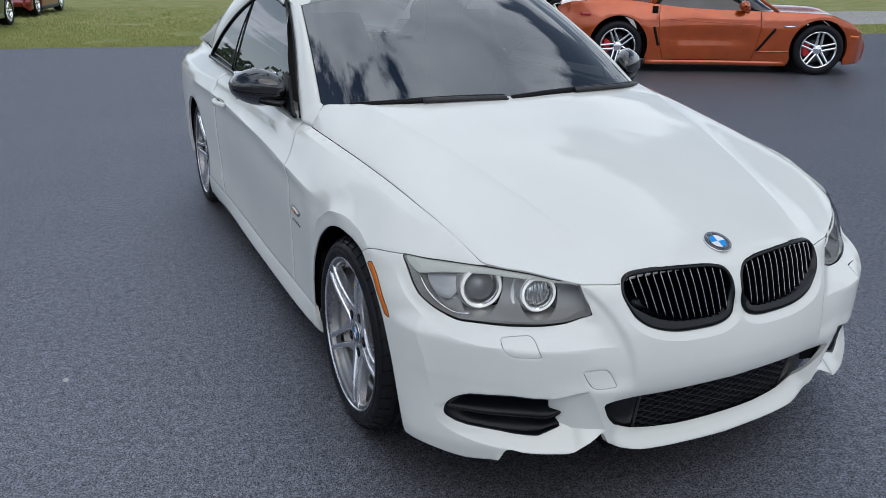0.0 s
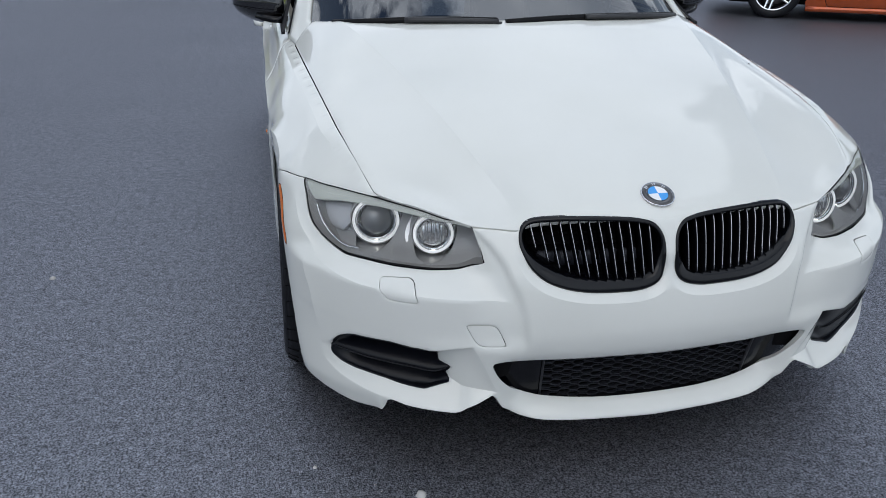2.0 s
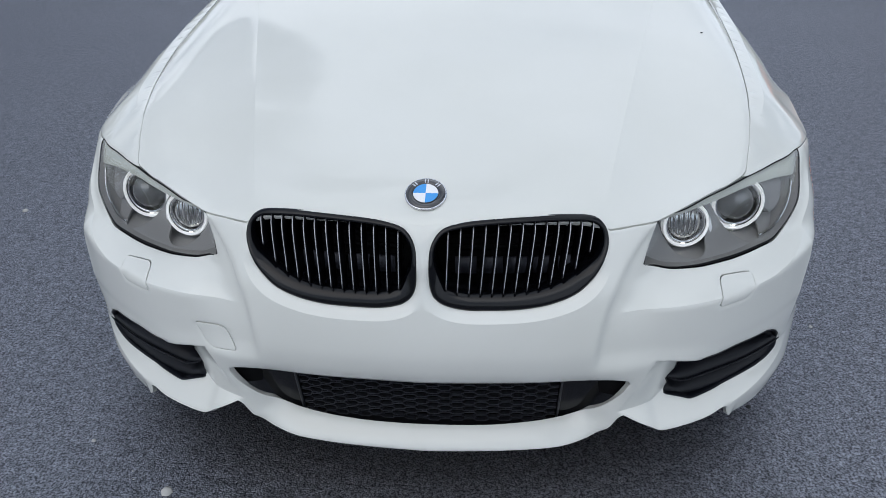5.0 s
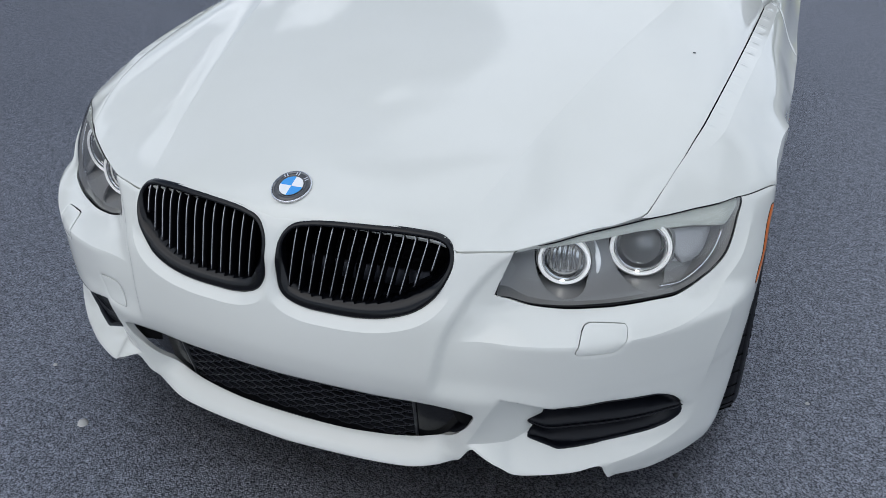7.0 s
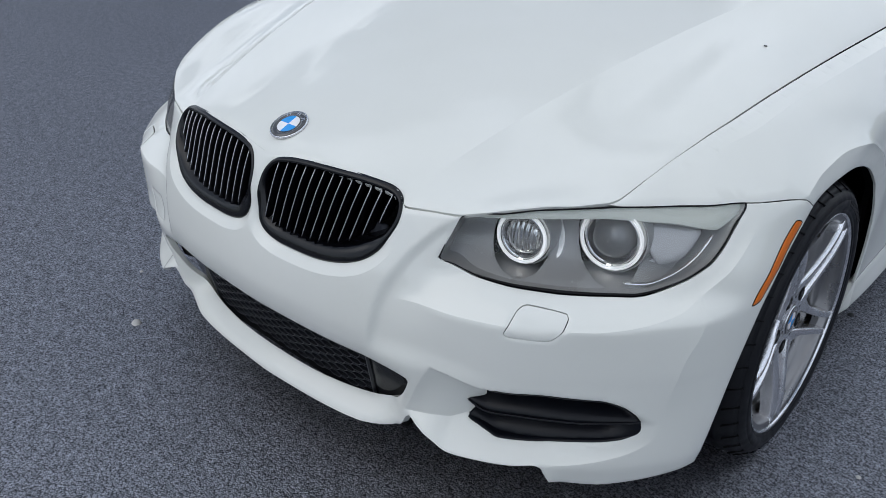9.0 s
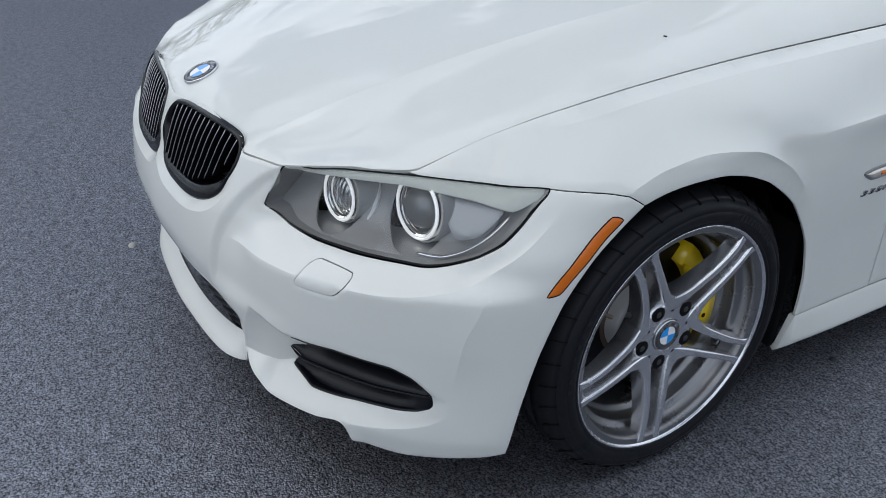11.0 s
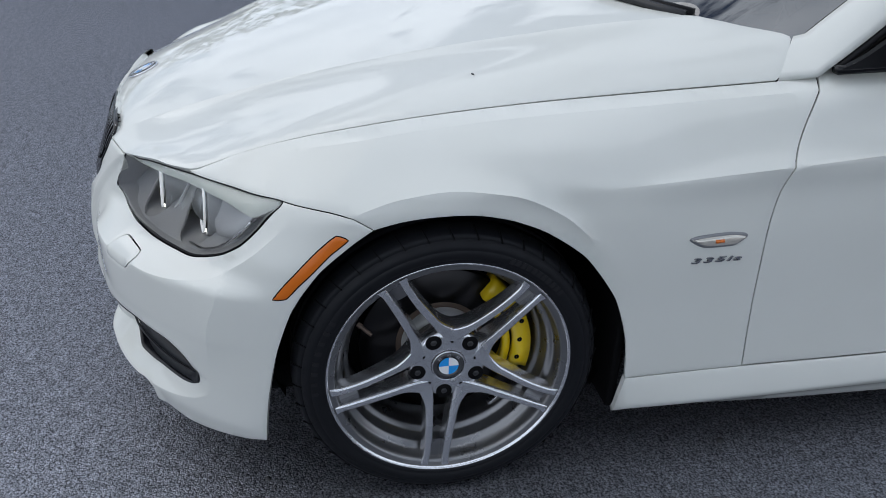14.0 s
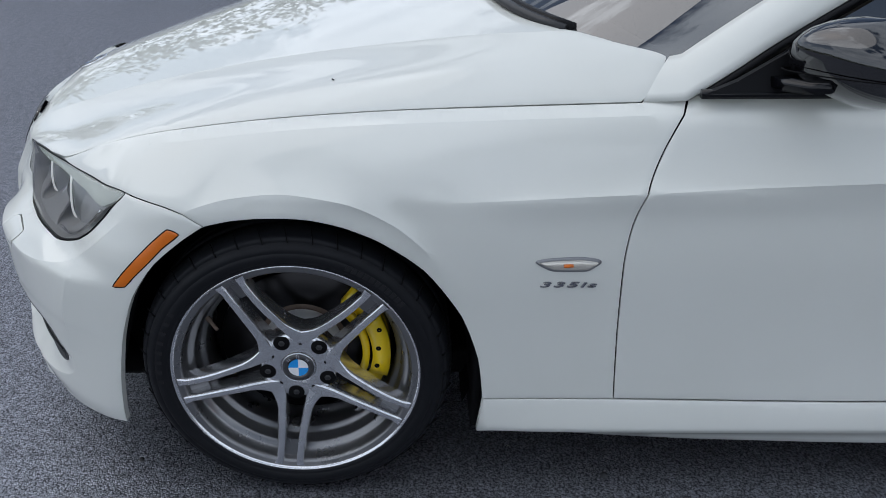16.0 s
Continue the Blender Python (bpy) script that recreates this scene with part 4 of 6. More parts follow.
def roof_rows():
    rows = []
    for i, y in enumerate(ROOF_Y):
        r = rail(y)
        row = []
        for k in np.linspace(-1, 1, 21):
            f = y if i > 3 else 1.30 + (ws_top_y(abs(k) * .56) - 1.30) * (1 - i / 3) + (y - 1.30) * i / 3
            z = r[2] + (roof_mid(f) - r[2]) * (1 - abs(k) ** 2.6)
            row.append((k * r[0], f, z))
        rows.append(row)
    return rows


_rr = roof_rows()
part("roof", loft(_rr[:17]), WHITE, car)
part("rear_window", loft([r[2:-2] for r in _rr[16:]]), SIDE_GLASS, car)


glass_top = bend([1.42, 1.62, 1.9, 2.05, 2.2, 2.33, 2.45, 2.54, 2.60], [1.226, 1.250, 1.258, 1.236, 1.188, 1.128, 1.052, .975, .905])


def glass_x(y, z):
    """How far out the side glass stands at a height."""
    return .803 - .485 * (z - .885) + .012 * math.sin(math.pi * min(1, max(0, (z - .885) / .38)))


def glass_edge(y):
    """Upper edge of the side glass."""
    if y < 1.42:
        o = pillar_path(60)[min(59, int(60 * (y - .706) / .734))]
        z = max(o[2] - .010, .867)
        return np.array([glass_x(y, z), y, z])
    z = float(glass_top(y))
    return np.array([glass_x(y, z), y, z])


def side_glass():
    rows = []
    for t in np.linspace(0, 1, 50):
        y = .745 + (2.597 - .745) * t
        base = np.array([glass_x(y, .885), y, .864 + .032 * t])
        top = glass_edge(y)
        top[2] = max(top[2], base[2] + .002)
        rows.append([np.array([glass_x(y, z), y, z]) for z in base[2] + (top[2] - base[2]) * np.linspace(0, 1, 11)])
    bm = loft(rows)
    bmesh.ops.recalc_face_normals(bm, faces=bm.faces)
    return bm


def rear_pillar():
    """Painted pillar between roof, side glass, rear window and haunch."""
    rows = []
    for y in np.linspace(1.45, 3.25, 44):
        a = rail(y)
        if y < 2.597:
            b = glass_edge(y) + np.array([.006, 0, .002])
        else:
            s = s_at(y=y)
            q = belt(np.array([s]), np.array([np.interp(s, [3.488, 4.0, 4.4, 4.9], [.902, .915, .93, .935])]))[0]
            f = ease((y - 2.597) / .10)
            b = np.array([glass_x(2.597, .905) + .006, y, .907]) * (1 - f) + (q + np.array([-.004, 0, .001])) * f
        t = ease((y - 1.9) / 1.0)
        row = [a + (b - a) * v + np.array([.034, 0, .016]) * 4 * v * (1 - v) * t for v in np.linspace(0, 1, 11)]
        rows.append([np.array([a[0] * .86, a[1], a[2] + .006])] + row)
    # haunch below the rear corner of the glass
    bm = loft(rows)
    bmesh.ops.recalc_face_normals(bm, faces=bm.faces)
    return bm


def haunch():
    """Shoulder between the glass and the quarter panel."""
    rows = []
    for y in np.linspace(.742, 2.72, 50):
        s = s_at(y=y)
        q = belt(np.array([s]), np.array([np.interp(s, [2.068, 2.4, 2.8, 3.488, 4.0, 4.4], [.866, .880, .890, .902, .915, .93])]))[0] + np.array([-.003, 0, -.001])
        g = np.array([glass_x(y, .885) - .004, y, .866 + .036 * (y - .7) / 2])
        rows.append([q, (q + g) / 2 + np.array([0, 0, .002]), g])
    return loft(rows)


both("rear_pillar", rear_pillar, WHITE)
both("shoulder", haunch, WHITE)
for g in both("side_window", side_glass, SIDE_GLASS):
    g.visible_shadow = False


def side_trim():
    """Black moulding under the side glass."""
    low = [(glass_x(y, .885) + .006, y, .868 + .034 * (y - .7) / 1.9) for y in np.linspace(.728, 2.60, 30)]
    return sweep(low, [(-.006, -.007), (.007, -.007), (.005, .007), (-.006, .007)])


both("window_trim", side_trim, GLOSS_BLACK)
both("pillar_trim", lambda: sweep([np.array(p) + np.array([-.002, .008, -.008]) for p in pillar_path(24)[1:]], [(-.007, -.007), (.007, -.007), (.007, .007), (-.007, .007)]), SATIN_BLACK)
both("roof_trim", lambda: sweep([glass_edge(y) + np.array([.005, 0, 0]) for y in np.linspace(1.43, 2.597, 40)], [(-.005, -.005), (.005, -.005), (.005, .005), (-.005, .005)]), GLOSS_BLACK)


def middle_pillar():
    a, b = np.array([.806, 1.96, .89]), np.array([glass_x(2.07, 1.24) + .002, 2.075, 1.235])
    return sweep([a + (b - a) * t + np.array([.016, 0, 0]) * 4 * t * (1 - t) for t in np.linspace(0, 1, 10)], [(-.004, -.004), (.004, -.004), (.004, .004), (-.004, .004)], up=(1, 0, 0))


both("door_pillar", middle_pillar, GLOSS_BLACK)
# dark cabin
part("cabin_floor", box((-.78, .75, .25), (.78, 3.0, .62), .03), GAP, car)
part("dashboard", loft([[(x * .96, float(ws_base_y(abs(x) * .96)) + .012 + .34 * t, .868 + .030 * math.sin(math.pi * min(1, t * 1.2)) - .02 * (x / .72) ** 2 - .25 * max(0, t - .75) / .25) for x in np.linspace(-.72, .72, 13)] for t in np.linspace(0, 1, 9)]), DARK_PLASTIC, car)


# ---- ground ----
def plane_mesh(pts, z=0.0):
    return mesh_of([(x, y, z) for x, y in pts], [range(len(pts))])


def edge_y(x):
    """The line where the asphalt ends and the grass begins."""
    return 13.68 - .262 * (x + 2.5)


ground = part("ground", plane_mesh([(-400, -400), (400, -400), (400, 400), (-400, 400)], -.02), GRASS_SOIL, None, "", False)
tagged(ground, "short mown grass field with bare soil patches", "grass", kind="structure")
_rag = [(x, edge_y(x) + .10 * noise.noise((x * .9, 0, 3)) + .05 * noise.noise((x * 4.0, 0, 7))) for x in np.arange(60, -60.1, -.35)]
asphalt = part("pavement", mesh_of([(x, y, 0) for x, y in _rag] + [(x, y, -.02) for x, y in _rag] + [(x, -60, 0) for x, _ in _rag], [(i + 1, i, i + len(_rag), i + 1 + len(_rag)) for i in range(len(_rag) - 1)] + [(i, i + 1, i + 1 + 2 * len(_rag), i + 2 * len(_rag)) for i in range(len(_rag) - 1)]), ASPHALT, None, "", False)
tagged(asphalt, "dark fresh asphalt parking lot with coarse grain", "asphalt", kind="structure")
_gr = [(x, edge_y(x) + 2.6 + .25 * noise.noise((x * .5, 1, 5))) for x in np.arange(3, 60.1, .6)]
_gr2 = [(x, y + 5.2 + .5 * noise.noise((x * .4, 9, 2))) for x, y in _gr]
gravel = part("gravel_road", mesh_of([(x, y, -.012) for x, y in _gr + _gr2], [(i, i + 1, i + 1 + len(_gr), i + len(_gr)) for i in range(len(_gr) - 1)]), GRAVEL, None, "", False)
tagged(gravel, "pale gravel track behind the grass strip", "gravel", kind="structure")

_dp = [(x, edge_y(x) + .03 + .06 * noise.noise((x * 1.2, 4, 1))) for x in np.arange(-14, -2.55, .25)]
_dp2 = [(x, y + (2.3 + .5 * noise.noise((x * .8, 2, 6))) * min(1, (-2.5 - x) / .9)) for x, y in _dp]
dirt = part("dirt_strip", mesh_of([(x, y, -.010) for x, y in _dp + _dp2], [(i, i + 1, i + 1 + len(_dp), i + len(_dp)) for i in range(len(_dp) - 1)]), GRAVEL, None, "", False)
tagged(dirt, "worn pale dirt and gravel beside the asphalt", "dirt", kind="structure")

# grass blades near the edge of the asphalt, thinning outwards
rng = np.random.default_rng(4)
verts, faces = [], []
for i in range(90000):
    x = rng.uniform(-7, 4.0) if i < 74000 else rng.uniform(8.5, 19)
    d = rng.exponential(4.0) if i < 74000 else rng.uniform(0, 2.6)
    y = edge_y(x) + d - .05
    n = noise.noise((x * .55, y * .55, 2)) + .5 * noise.noise((x * 2.1, y * 2.1, 5))
    if d > 15 or n < -.45 or (x < -2.9 and d < 2.2 and n < .25):
        continue
    near_edge = d < .12
    h, w, a = rng.uniform(.010, .030) * (1.8 if near_edge else 1), rng.uniform(.003, .007) * (1 + d * .09), rng.uniform(0, math.pi)
    lx, ly = rng.normal(0, .02), rng.normal(0, .02)
    k = len(verts)
    verts += [(x - w * math.cos(a), y - w * math.sin(a), -.02), (x + w * math.cos(a), y + w * math.sin(a), -.02), (x + lx, y + ly, h)]
    faces.append((k, k + 1, k + 2))
me = bpy.data.meshes.new("grass")
me.from_pydata(verts, [], faces)
me.materials.append(BLADE)
tagged(new("grass", me), "tufts of short mixed green and dry grass", "grass", kind="stuff")

# loose grit and small stones on the asphalt
STONE = mat("pale_grit", (0.42, 0.41, 0.39), 0.8)
DARK_GRIT = mat("dark_grit", (0.02, 0.02, 0.022), 0.6)
verts, faces = [], []


def pebble(x, y, r, flat=.5):
    k = len(verts)
    ring = 6
    for h, q in ((0.0, 1.0), (flat * r, .8), (flat * r * 1.5, .25)):
        for j in range(ring):
            a = 2 * math.pi * j / ring + x * 31
            f = r * q * (1 + .25 * math.sin(3 * a + y * 17))
            verts.append((x + f * math.cos(a), y + f * math.sin(a), h))
    for i in range(2):
        for j in range(ring):
            faces.append((k + i * ring + j, k + i * ring + (j + 1) % ring, k + (i + 1) * ring + (j + 1) % ring, k + (i + 1) * ring + j))
    faces.append(tuple(k + 2 * ring + j for j in range(ring)))


for i in range(320):
    pebble(rng.uniform(-4, 4), rng.uniform(-2.6, 4), rng.uniform(.0010, .0024))
me = bpy.data.meshes.new("grit")
me.from_pydata(verts, [], faces)
me.materials.append(STONE)
tagged(new("grit", me), "scattered pale specks of grit on asphalt", "grit", kind="stuff")
for x, y, r, m_, lab in ((-1.722, .664, .012, STONE, "pale chip of stone on the asphalt"), (-.829, -.597, .006, STONE, "small pale stone on the asphalt"), (.845, .659, .010, DARK_GRIT, "dark crumb of asphalt beside the car"), (.782, -.376, .007, DARK_GRIT, "dark crumb of asphalt near the bumper"), (-.586, -.749, .014, STONE, "flat grey stone chip before the bumper"), (1.061, .002, .006, STONE, "pale grain of stone beside the wheel")):
    verts, faces = [], []
    pebble(0, 0, r)
    ob = part("stone", mesh_of(verts, faces), m_)
    ob.location = (x, y, 0)
    tagged(ob, lab, "stone")

# distant trees all round
def treeline():
    verts, faces = [], []
    r2 = np.random.default_rng(9)
    for ring in range(4600):
        a = r2.uniform(0, 2 * math.pi)
        rad = r2.uniform(58, 76)
        top = 4.6 - 2.0 * max(0, math.cos(a)) + 7.5 * max(0, -math.cos(a)) ** 2 + 3.0 * noise.noise((math.cos(a) * 6, math.sin(a) * 6, 1)) + 2.0 * noise.noise((math.cos(a) * 25, math.sin(a) * 25, 4))
        z = r2.uniform(0, 1) ** .8 * top
        c = np.array([rad * math.cos(a), rad * math.sin(a), z])
        size = r2.uniform(.7, 1.8)
        for j in range(9):
            p = c + r2.normal(0, size * .55, 3)
            u, v = r2.normal(0, 1, 3), r2.normal(0, 1, 3)
            u, v = u / np.linalg.norm(u) * size * .30, v / np.linalg.norm(v) * size * .30
            k = len(verts)
            verts.extend([tuple(p - u), tuple(p + v), tuple(p + u), tuple(p - v * .8)])
            faces.append((k, k + 1, k + 2, k + 3))
    me = bpy.data.meshes.new("far_trees")
    me.from_pydata(verts, [], faces)
    me.materials.append(LEAF)
    return tagged(new("far_trees", me), "distant ring of dark green trees", "trees", kind="stuff")


treeline()


# ---- front details of the coupe ----
def closed_loft(rings):
    bm = loft(rings, close=True)
    bmesh.ops.recalc_face_normals(bm, faces=bm.faces)
    return bm


def on_belt(path, sink=0.0):
    q = np.asarray(path, float)
    return belt(q[:, 0], q[:, 1], sink)


def kidney_frame(sg):
    k = KIDNEY * [sg, 1]
    low = ease((.60 - KIDNEY[:, 1]) / .08)[:, None]
    c = np.array([.185 * sg, .58])
    far = lambda d: k + (shift_path(k, d) - k)
    rows = [on_belt(far(-.001), .006), on_belt(far(-.001), .001), on_belt(far(.0012), -.0012), on_belt(far(.0040), -.0016), on_belt(far(.0065), .0005)]
    rows += [on_belt(k + (shift_path(k, .0095) - k) * (1 + 1.3 * low), .004), on_belt(k + (shift_path(k, .011) - k) * (1 + 1.6 * low), .020), on_belt(k + (shift_path(k, .012) - k) * (1 + 1.6 * low), .055)]
    return closed_loft(rows)


def slat_span(s):
    """Lowest and highest point of the kidney opening at a given place."""
    inner = shift_path(KIDNEY, .011)
    a, b = inner, np.roll(inner, -1, 0)
    z = [a[i, 1] + (b[i, 1] - a[i, 1]) * (s - a[i, 0]) / (b[i, 0] - a[i, 0]) for i in range(len(a)) if (a[i, 0] - s) * (b[i, 0] - s) <= 0 and a[i, 0] != b[i, 0]]
    return min(z) - .004, max(z) + .004


COOLER = mat("grey_cooler_metal", (0.040, 0.043, 0.054), 0.5, spec=0.3)
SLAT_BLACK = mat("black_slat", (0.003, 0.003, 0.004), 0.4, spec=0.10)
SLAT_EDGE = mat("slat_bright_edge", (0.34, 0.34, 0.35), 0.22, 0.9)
for sg in (1, -1):
    frame_ob = part("kidney_grille", kidney_frame(sg), GLOSS_BLACK, car, "gloss black kidney-shaped grille")
    for i in range(13):
        s = .050 + i * .0238
        lo_z, hi_z = slat_span(s)
        lo_z += .024
        zz = np.linspace(lo_z, hi_z, 10)
        rows = []
        for dep, half in ((.005, .0008), (.007, .0016), (.040, .0016)):
            rows.append([belt(np.array([sg * (s * (1 - .8 * max(0, .642 - z)) + half)]), np.array([z]), dep)[0] for z in zz])
        for dep, half in ((.040, -.0016), (.007, -.0016), (.005, -.0008)):
            rows.append([belt(np.array([sg * (s * (1 - .8 * max(0, .642 - z)) + half)]), np.array([z]), dep)[0] for z in zz])
        bm = loft(rows + rows[:1])
        bmesh.ops.recalc_face_normals(bm, faces=bm.faces)
        fin = part("slat", bm, SLAT_BLACK, frame_ob)
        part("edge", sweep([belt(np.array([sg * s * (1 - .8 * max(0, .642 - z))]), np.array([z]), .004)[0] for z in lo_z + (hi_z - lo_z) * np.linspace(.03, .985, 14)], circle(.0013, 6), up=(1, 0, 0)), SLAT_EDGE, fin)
    back = np.array([(-.02 if sg > 0 else .02, 0)])
    part("grille_backing", sheet(lambda s, z: belt(s, z, .10), round_path(shift_path(KIDNEY, -.03) * [sg, 1], .03), step=.05, depth=.004), GAP, frame_ob)
    for j in range(5):
        a, b = .062 + .052 * j, .062 + .052 * j + .042
        part("cooler_block", sweep([belt(np.array([sg * s]), np.array([.556]), .062)[0] for s in np.linspace(a, b, 4)], [(-.004, -.017), (.004, -.017), (.004, .017), (-.004, .017)]), COOLER, frame_ob)
        part("cooler_rib", sweep([belt(np.array([sg * s]), np.array([.535 + j * .022]), .085)[0] for s in np.linspace(.05, .33, 12)], [(-.004, -.004), (.004, -.004), (.004, .004), (-.004, .004)]), GAP, frame_ob)

# lower opening: honeycomb, end plates
HONEY = mat("black_honeycomb_plastic", (0.017, 0.018, 0.022), 0.32, spec=.42)
def grille_face(s, z, d=0.0):
    """The plane of the lower grille, leaning back a little downwards."""
    return at_depth(s, z, .058 + .22 * (.325 - np.asarray(z, float)) + d)


mesh_ob = part("lower_grille", sheet(lambda s, z: grille_face(s, z, .022), shift_path(LOWER, -.016), step=.04, depth=.004), GAP, bumper, "black honeycomb lower grille")
for sg in (1, -1):
    part("end_plate", sheet(lambda s, z: grille_face(s, z, -.004), np.array(open_path([(.288, .18), (.288, .345), (.42, .345), (.42, .24), (.36, .18)], 0)) * [sg, 1], step=.02, depth=.01, side=1), GLOSS_BLACK, mesh_ob)
    part("grille_frame", sweep([grille_face(.287 * sg, z, -.004) for z in np.linspace(.182, .340, 6)], [(-.0022, -.012), (.0022, -.012), (.0022, .004), (-.0022, .004)], up=(0, -1, 0)), HONEY, mesh_ob)
CELL = .0260
for r in range(15):
    z0 = .184 + r * .0108
    pts = []
    for i in range(-11, 11):
        z = z0 + (.0027 if (i + r) % 2 else -.0027)
        a = (i + .5) * CELL
        pts += [grille_face(a - CELL * .5 + .0035, z), grille_face(a + CELL * .5 - .0035, z)]
    part("grille_bar", sweep(pts, [(-.006, -.0011), (.004, -.0011), (.004, .0011), (-.006, .0011)]), HONEY, mesh_ob, smooth=False)
    for i in range(-10, 11):
        if (i + r) % 2 or not r:
            continue
        part("upright", sweep([grille_face((i + .5) * CELL, z0 - .0027), grille_face((i + .5) * CELL, z0 - .0081)], [(-.0009, -.004), (.0009, -.004), (.0009, .003), (-.0009, .003)], up=(0, -1, 0)), HONEY, mesh_ob, smooth=False)

# side vents
VENT_BLACK = mat("matt_black_vent", (0.0035, 0.0042, 0.0068), 0.34, spec=0.22)
vent_edge = bend([.50, .527, .542, .568, .62, .68, .735, .79, .845, .87], [.290, .287, .280, .2735, .279, .2825, .285, .290, .295, .298])
vent_top = bend([.50, .57, .615, .665, .72, .775, .812, .834, .87], [.30, .348, .352, .3545, .350, .345, .330, .311, .29])
vent_low = bend([.50, .527, .55, .59, .63, .68, .738, .783, .818, .848, .87], [.25, .2435, .236, .2235, .2235, .2275, .235, .241, .2495, .271, .28])


def blade_depth(s):
    return .046 - .043 * np.clip((np.asarray(s) - .527) / .32, 0, 1)


def vent_skin(s, z):
    """Two hollows, one above the other, parted by a forward-standing edge."""
    q = np.abs(s)
    e, a, b = vent_edge(q), vent_top(q), vent_low(q)
    up = np.clip((z - e) / np.maximum(a - e, .01), 0, 1.2)
    dn = np.clip((e - z) / np.maximum(e - b, .01), 0, 1.2)
    f = blade_depth(q)
    k = ease((.86 - q) / .08) * ease((q - .50) / .06)
    over = f + .045 * ease(np.minimum(up * 1.6, 1)) * k
    under = f + (.042 * ease(dn / .22) - .032 * ease((dn - .30) / .70)) * k
    return at_depth(s, z, np.where(z > e, over, under) + .003)


for sg in (1, -1):
    vent = part("side_vent", sheet(vent_skin, FOG * [sg, 1], step=.006, gap=-.003, depth=.004, folds=[np.array([(sg * s, float(vent_edge(s))) for s in np.arange(.53, .86, .006)])]), VENT_BLACK, bumper, "matt black side vent")
    part("blade", sweep([at_depth(sg * s, float(vent_edge(s)), float(blade_depth(s)) - .0005) for s in np.linspace(.527, .846, 40)], circle(.0026, 8, .8), scale=lambda t: .35 + .65 * ease(min(t, 1 - t) / .06)), VENT_BLACK, vent)
    part("surround", closed_loft([on_belt(shift_path(FOG, -.0006) * [sg, 1], .0004), on_belt(shift_path(FOG, .0016) * [sg, 1], .0008), on_belt(shift_path(FOG, .0024) * [sg, 1], .006), on_belt(FOG * [sg, 1], .060)]), VENT_BLACK, vent)


# headlamps
def in_lamp(s, z):
    return belt(s, z, .010 + .62 * np.clip(np.asarray(z) - .525, 0, .2) + .012 * ease((np.asarray(z) - .53) / .03))


FLUTE = mat("fluted_clear_lens", (0.62, 0.63, 0.64), 0.15, 0.9)
_fc, _fw, _fb = node(FLUTE, "ShaderNodeTexCoord"), node(FLUTE, "ShaderNodeTexWave", Scale=34.0), node(FLUTE, "ShaderNodeBump", Strength=1.0, Distance=.0022)
link(FLUTE, _fc.outputs["Object"], _fw.inputs["Vector"]); link(FLUTE, _fw.outputs["Fac"], _fb.inputs["Height"]); link(FLUTE, _fb.outputs[0], FLUTE.node_tree.nodes["Principled BSDF"].inputs["Normal"])
TURN = mat("turn_lamp_grey", (0.42, 0.42, 0.43), 0.28, 0.3, coat=0.5)
relief(TURN, 60, 0.25, 0.003)
SPARK = glow("bright_lamp_point", (1.0, 0.97, 0.9), 9.0)
PROJECTOR = mat("projector_lens", (0.20, 0.205, 0.21), 0.16, 0.35)
BROW = [(.484, .631), (.565, .645), (.64, .656), (.78, .664), (.95, .665), (1.054, .665), (1.036, .646), (.985, .6265), (.90, .637), (.755, .6425), (.625, .637), (.53, .630)]


def ring_path(c, nrm, r, n=40, a0=0, a1=360):
    nrm = Vector(nrm).normalized()
    u = nrm.cross(Vector((0, 0, 1))).normalized()
    v = u.cross(nrm)
    return [Vector(c) + u * r * math.cos(radians(a0 + (a1 - a0) * i / n)) + v * r * math.sin(radians(a0 + (a1 - a0) * i / n)) for i in range(n + (0 if a1 - a0 == 360 else 1))]


def bowl(c, nrm, profile, seg=40):
    """Turned piece about an axis through c: (radius, forwards) pairs."""
    bm = lathe(profile, seg, "z")
    q = Vector(nrm).normalized().to_track_quat("Z", "Y")
    return moved(bm, Matrix.Translation(c) @ q.to_matrix().to_4x4())


LAMPS = ((.6385, -.4435, .598, .056), (.515, -.532, .590, .047))


def ring_hole(cx, cy, cz, r):
    """The round opening of a lamp bowl, in the skin's own coordinates."""
    c = np.arange(.45, 1.02, .001)
    out = []
    for p in ring_path((cx, cy, cz), (.16, -1, .10), r * 1.16, 44):
        z = min(p.z, .646)
        q = belt(c, np.full(len(c), z), .05)
        out.append((c[np.argmin(np.hypot(q[:, 0] - p.x, q[:, 1] - p.y))], z))
    out = np.array(out)
    return out[np.hypot(*(out - np.roll(out, 1, 0)).T) > .001]


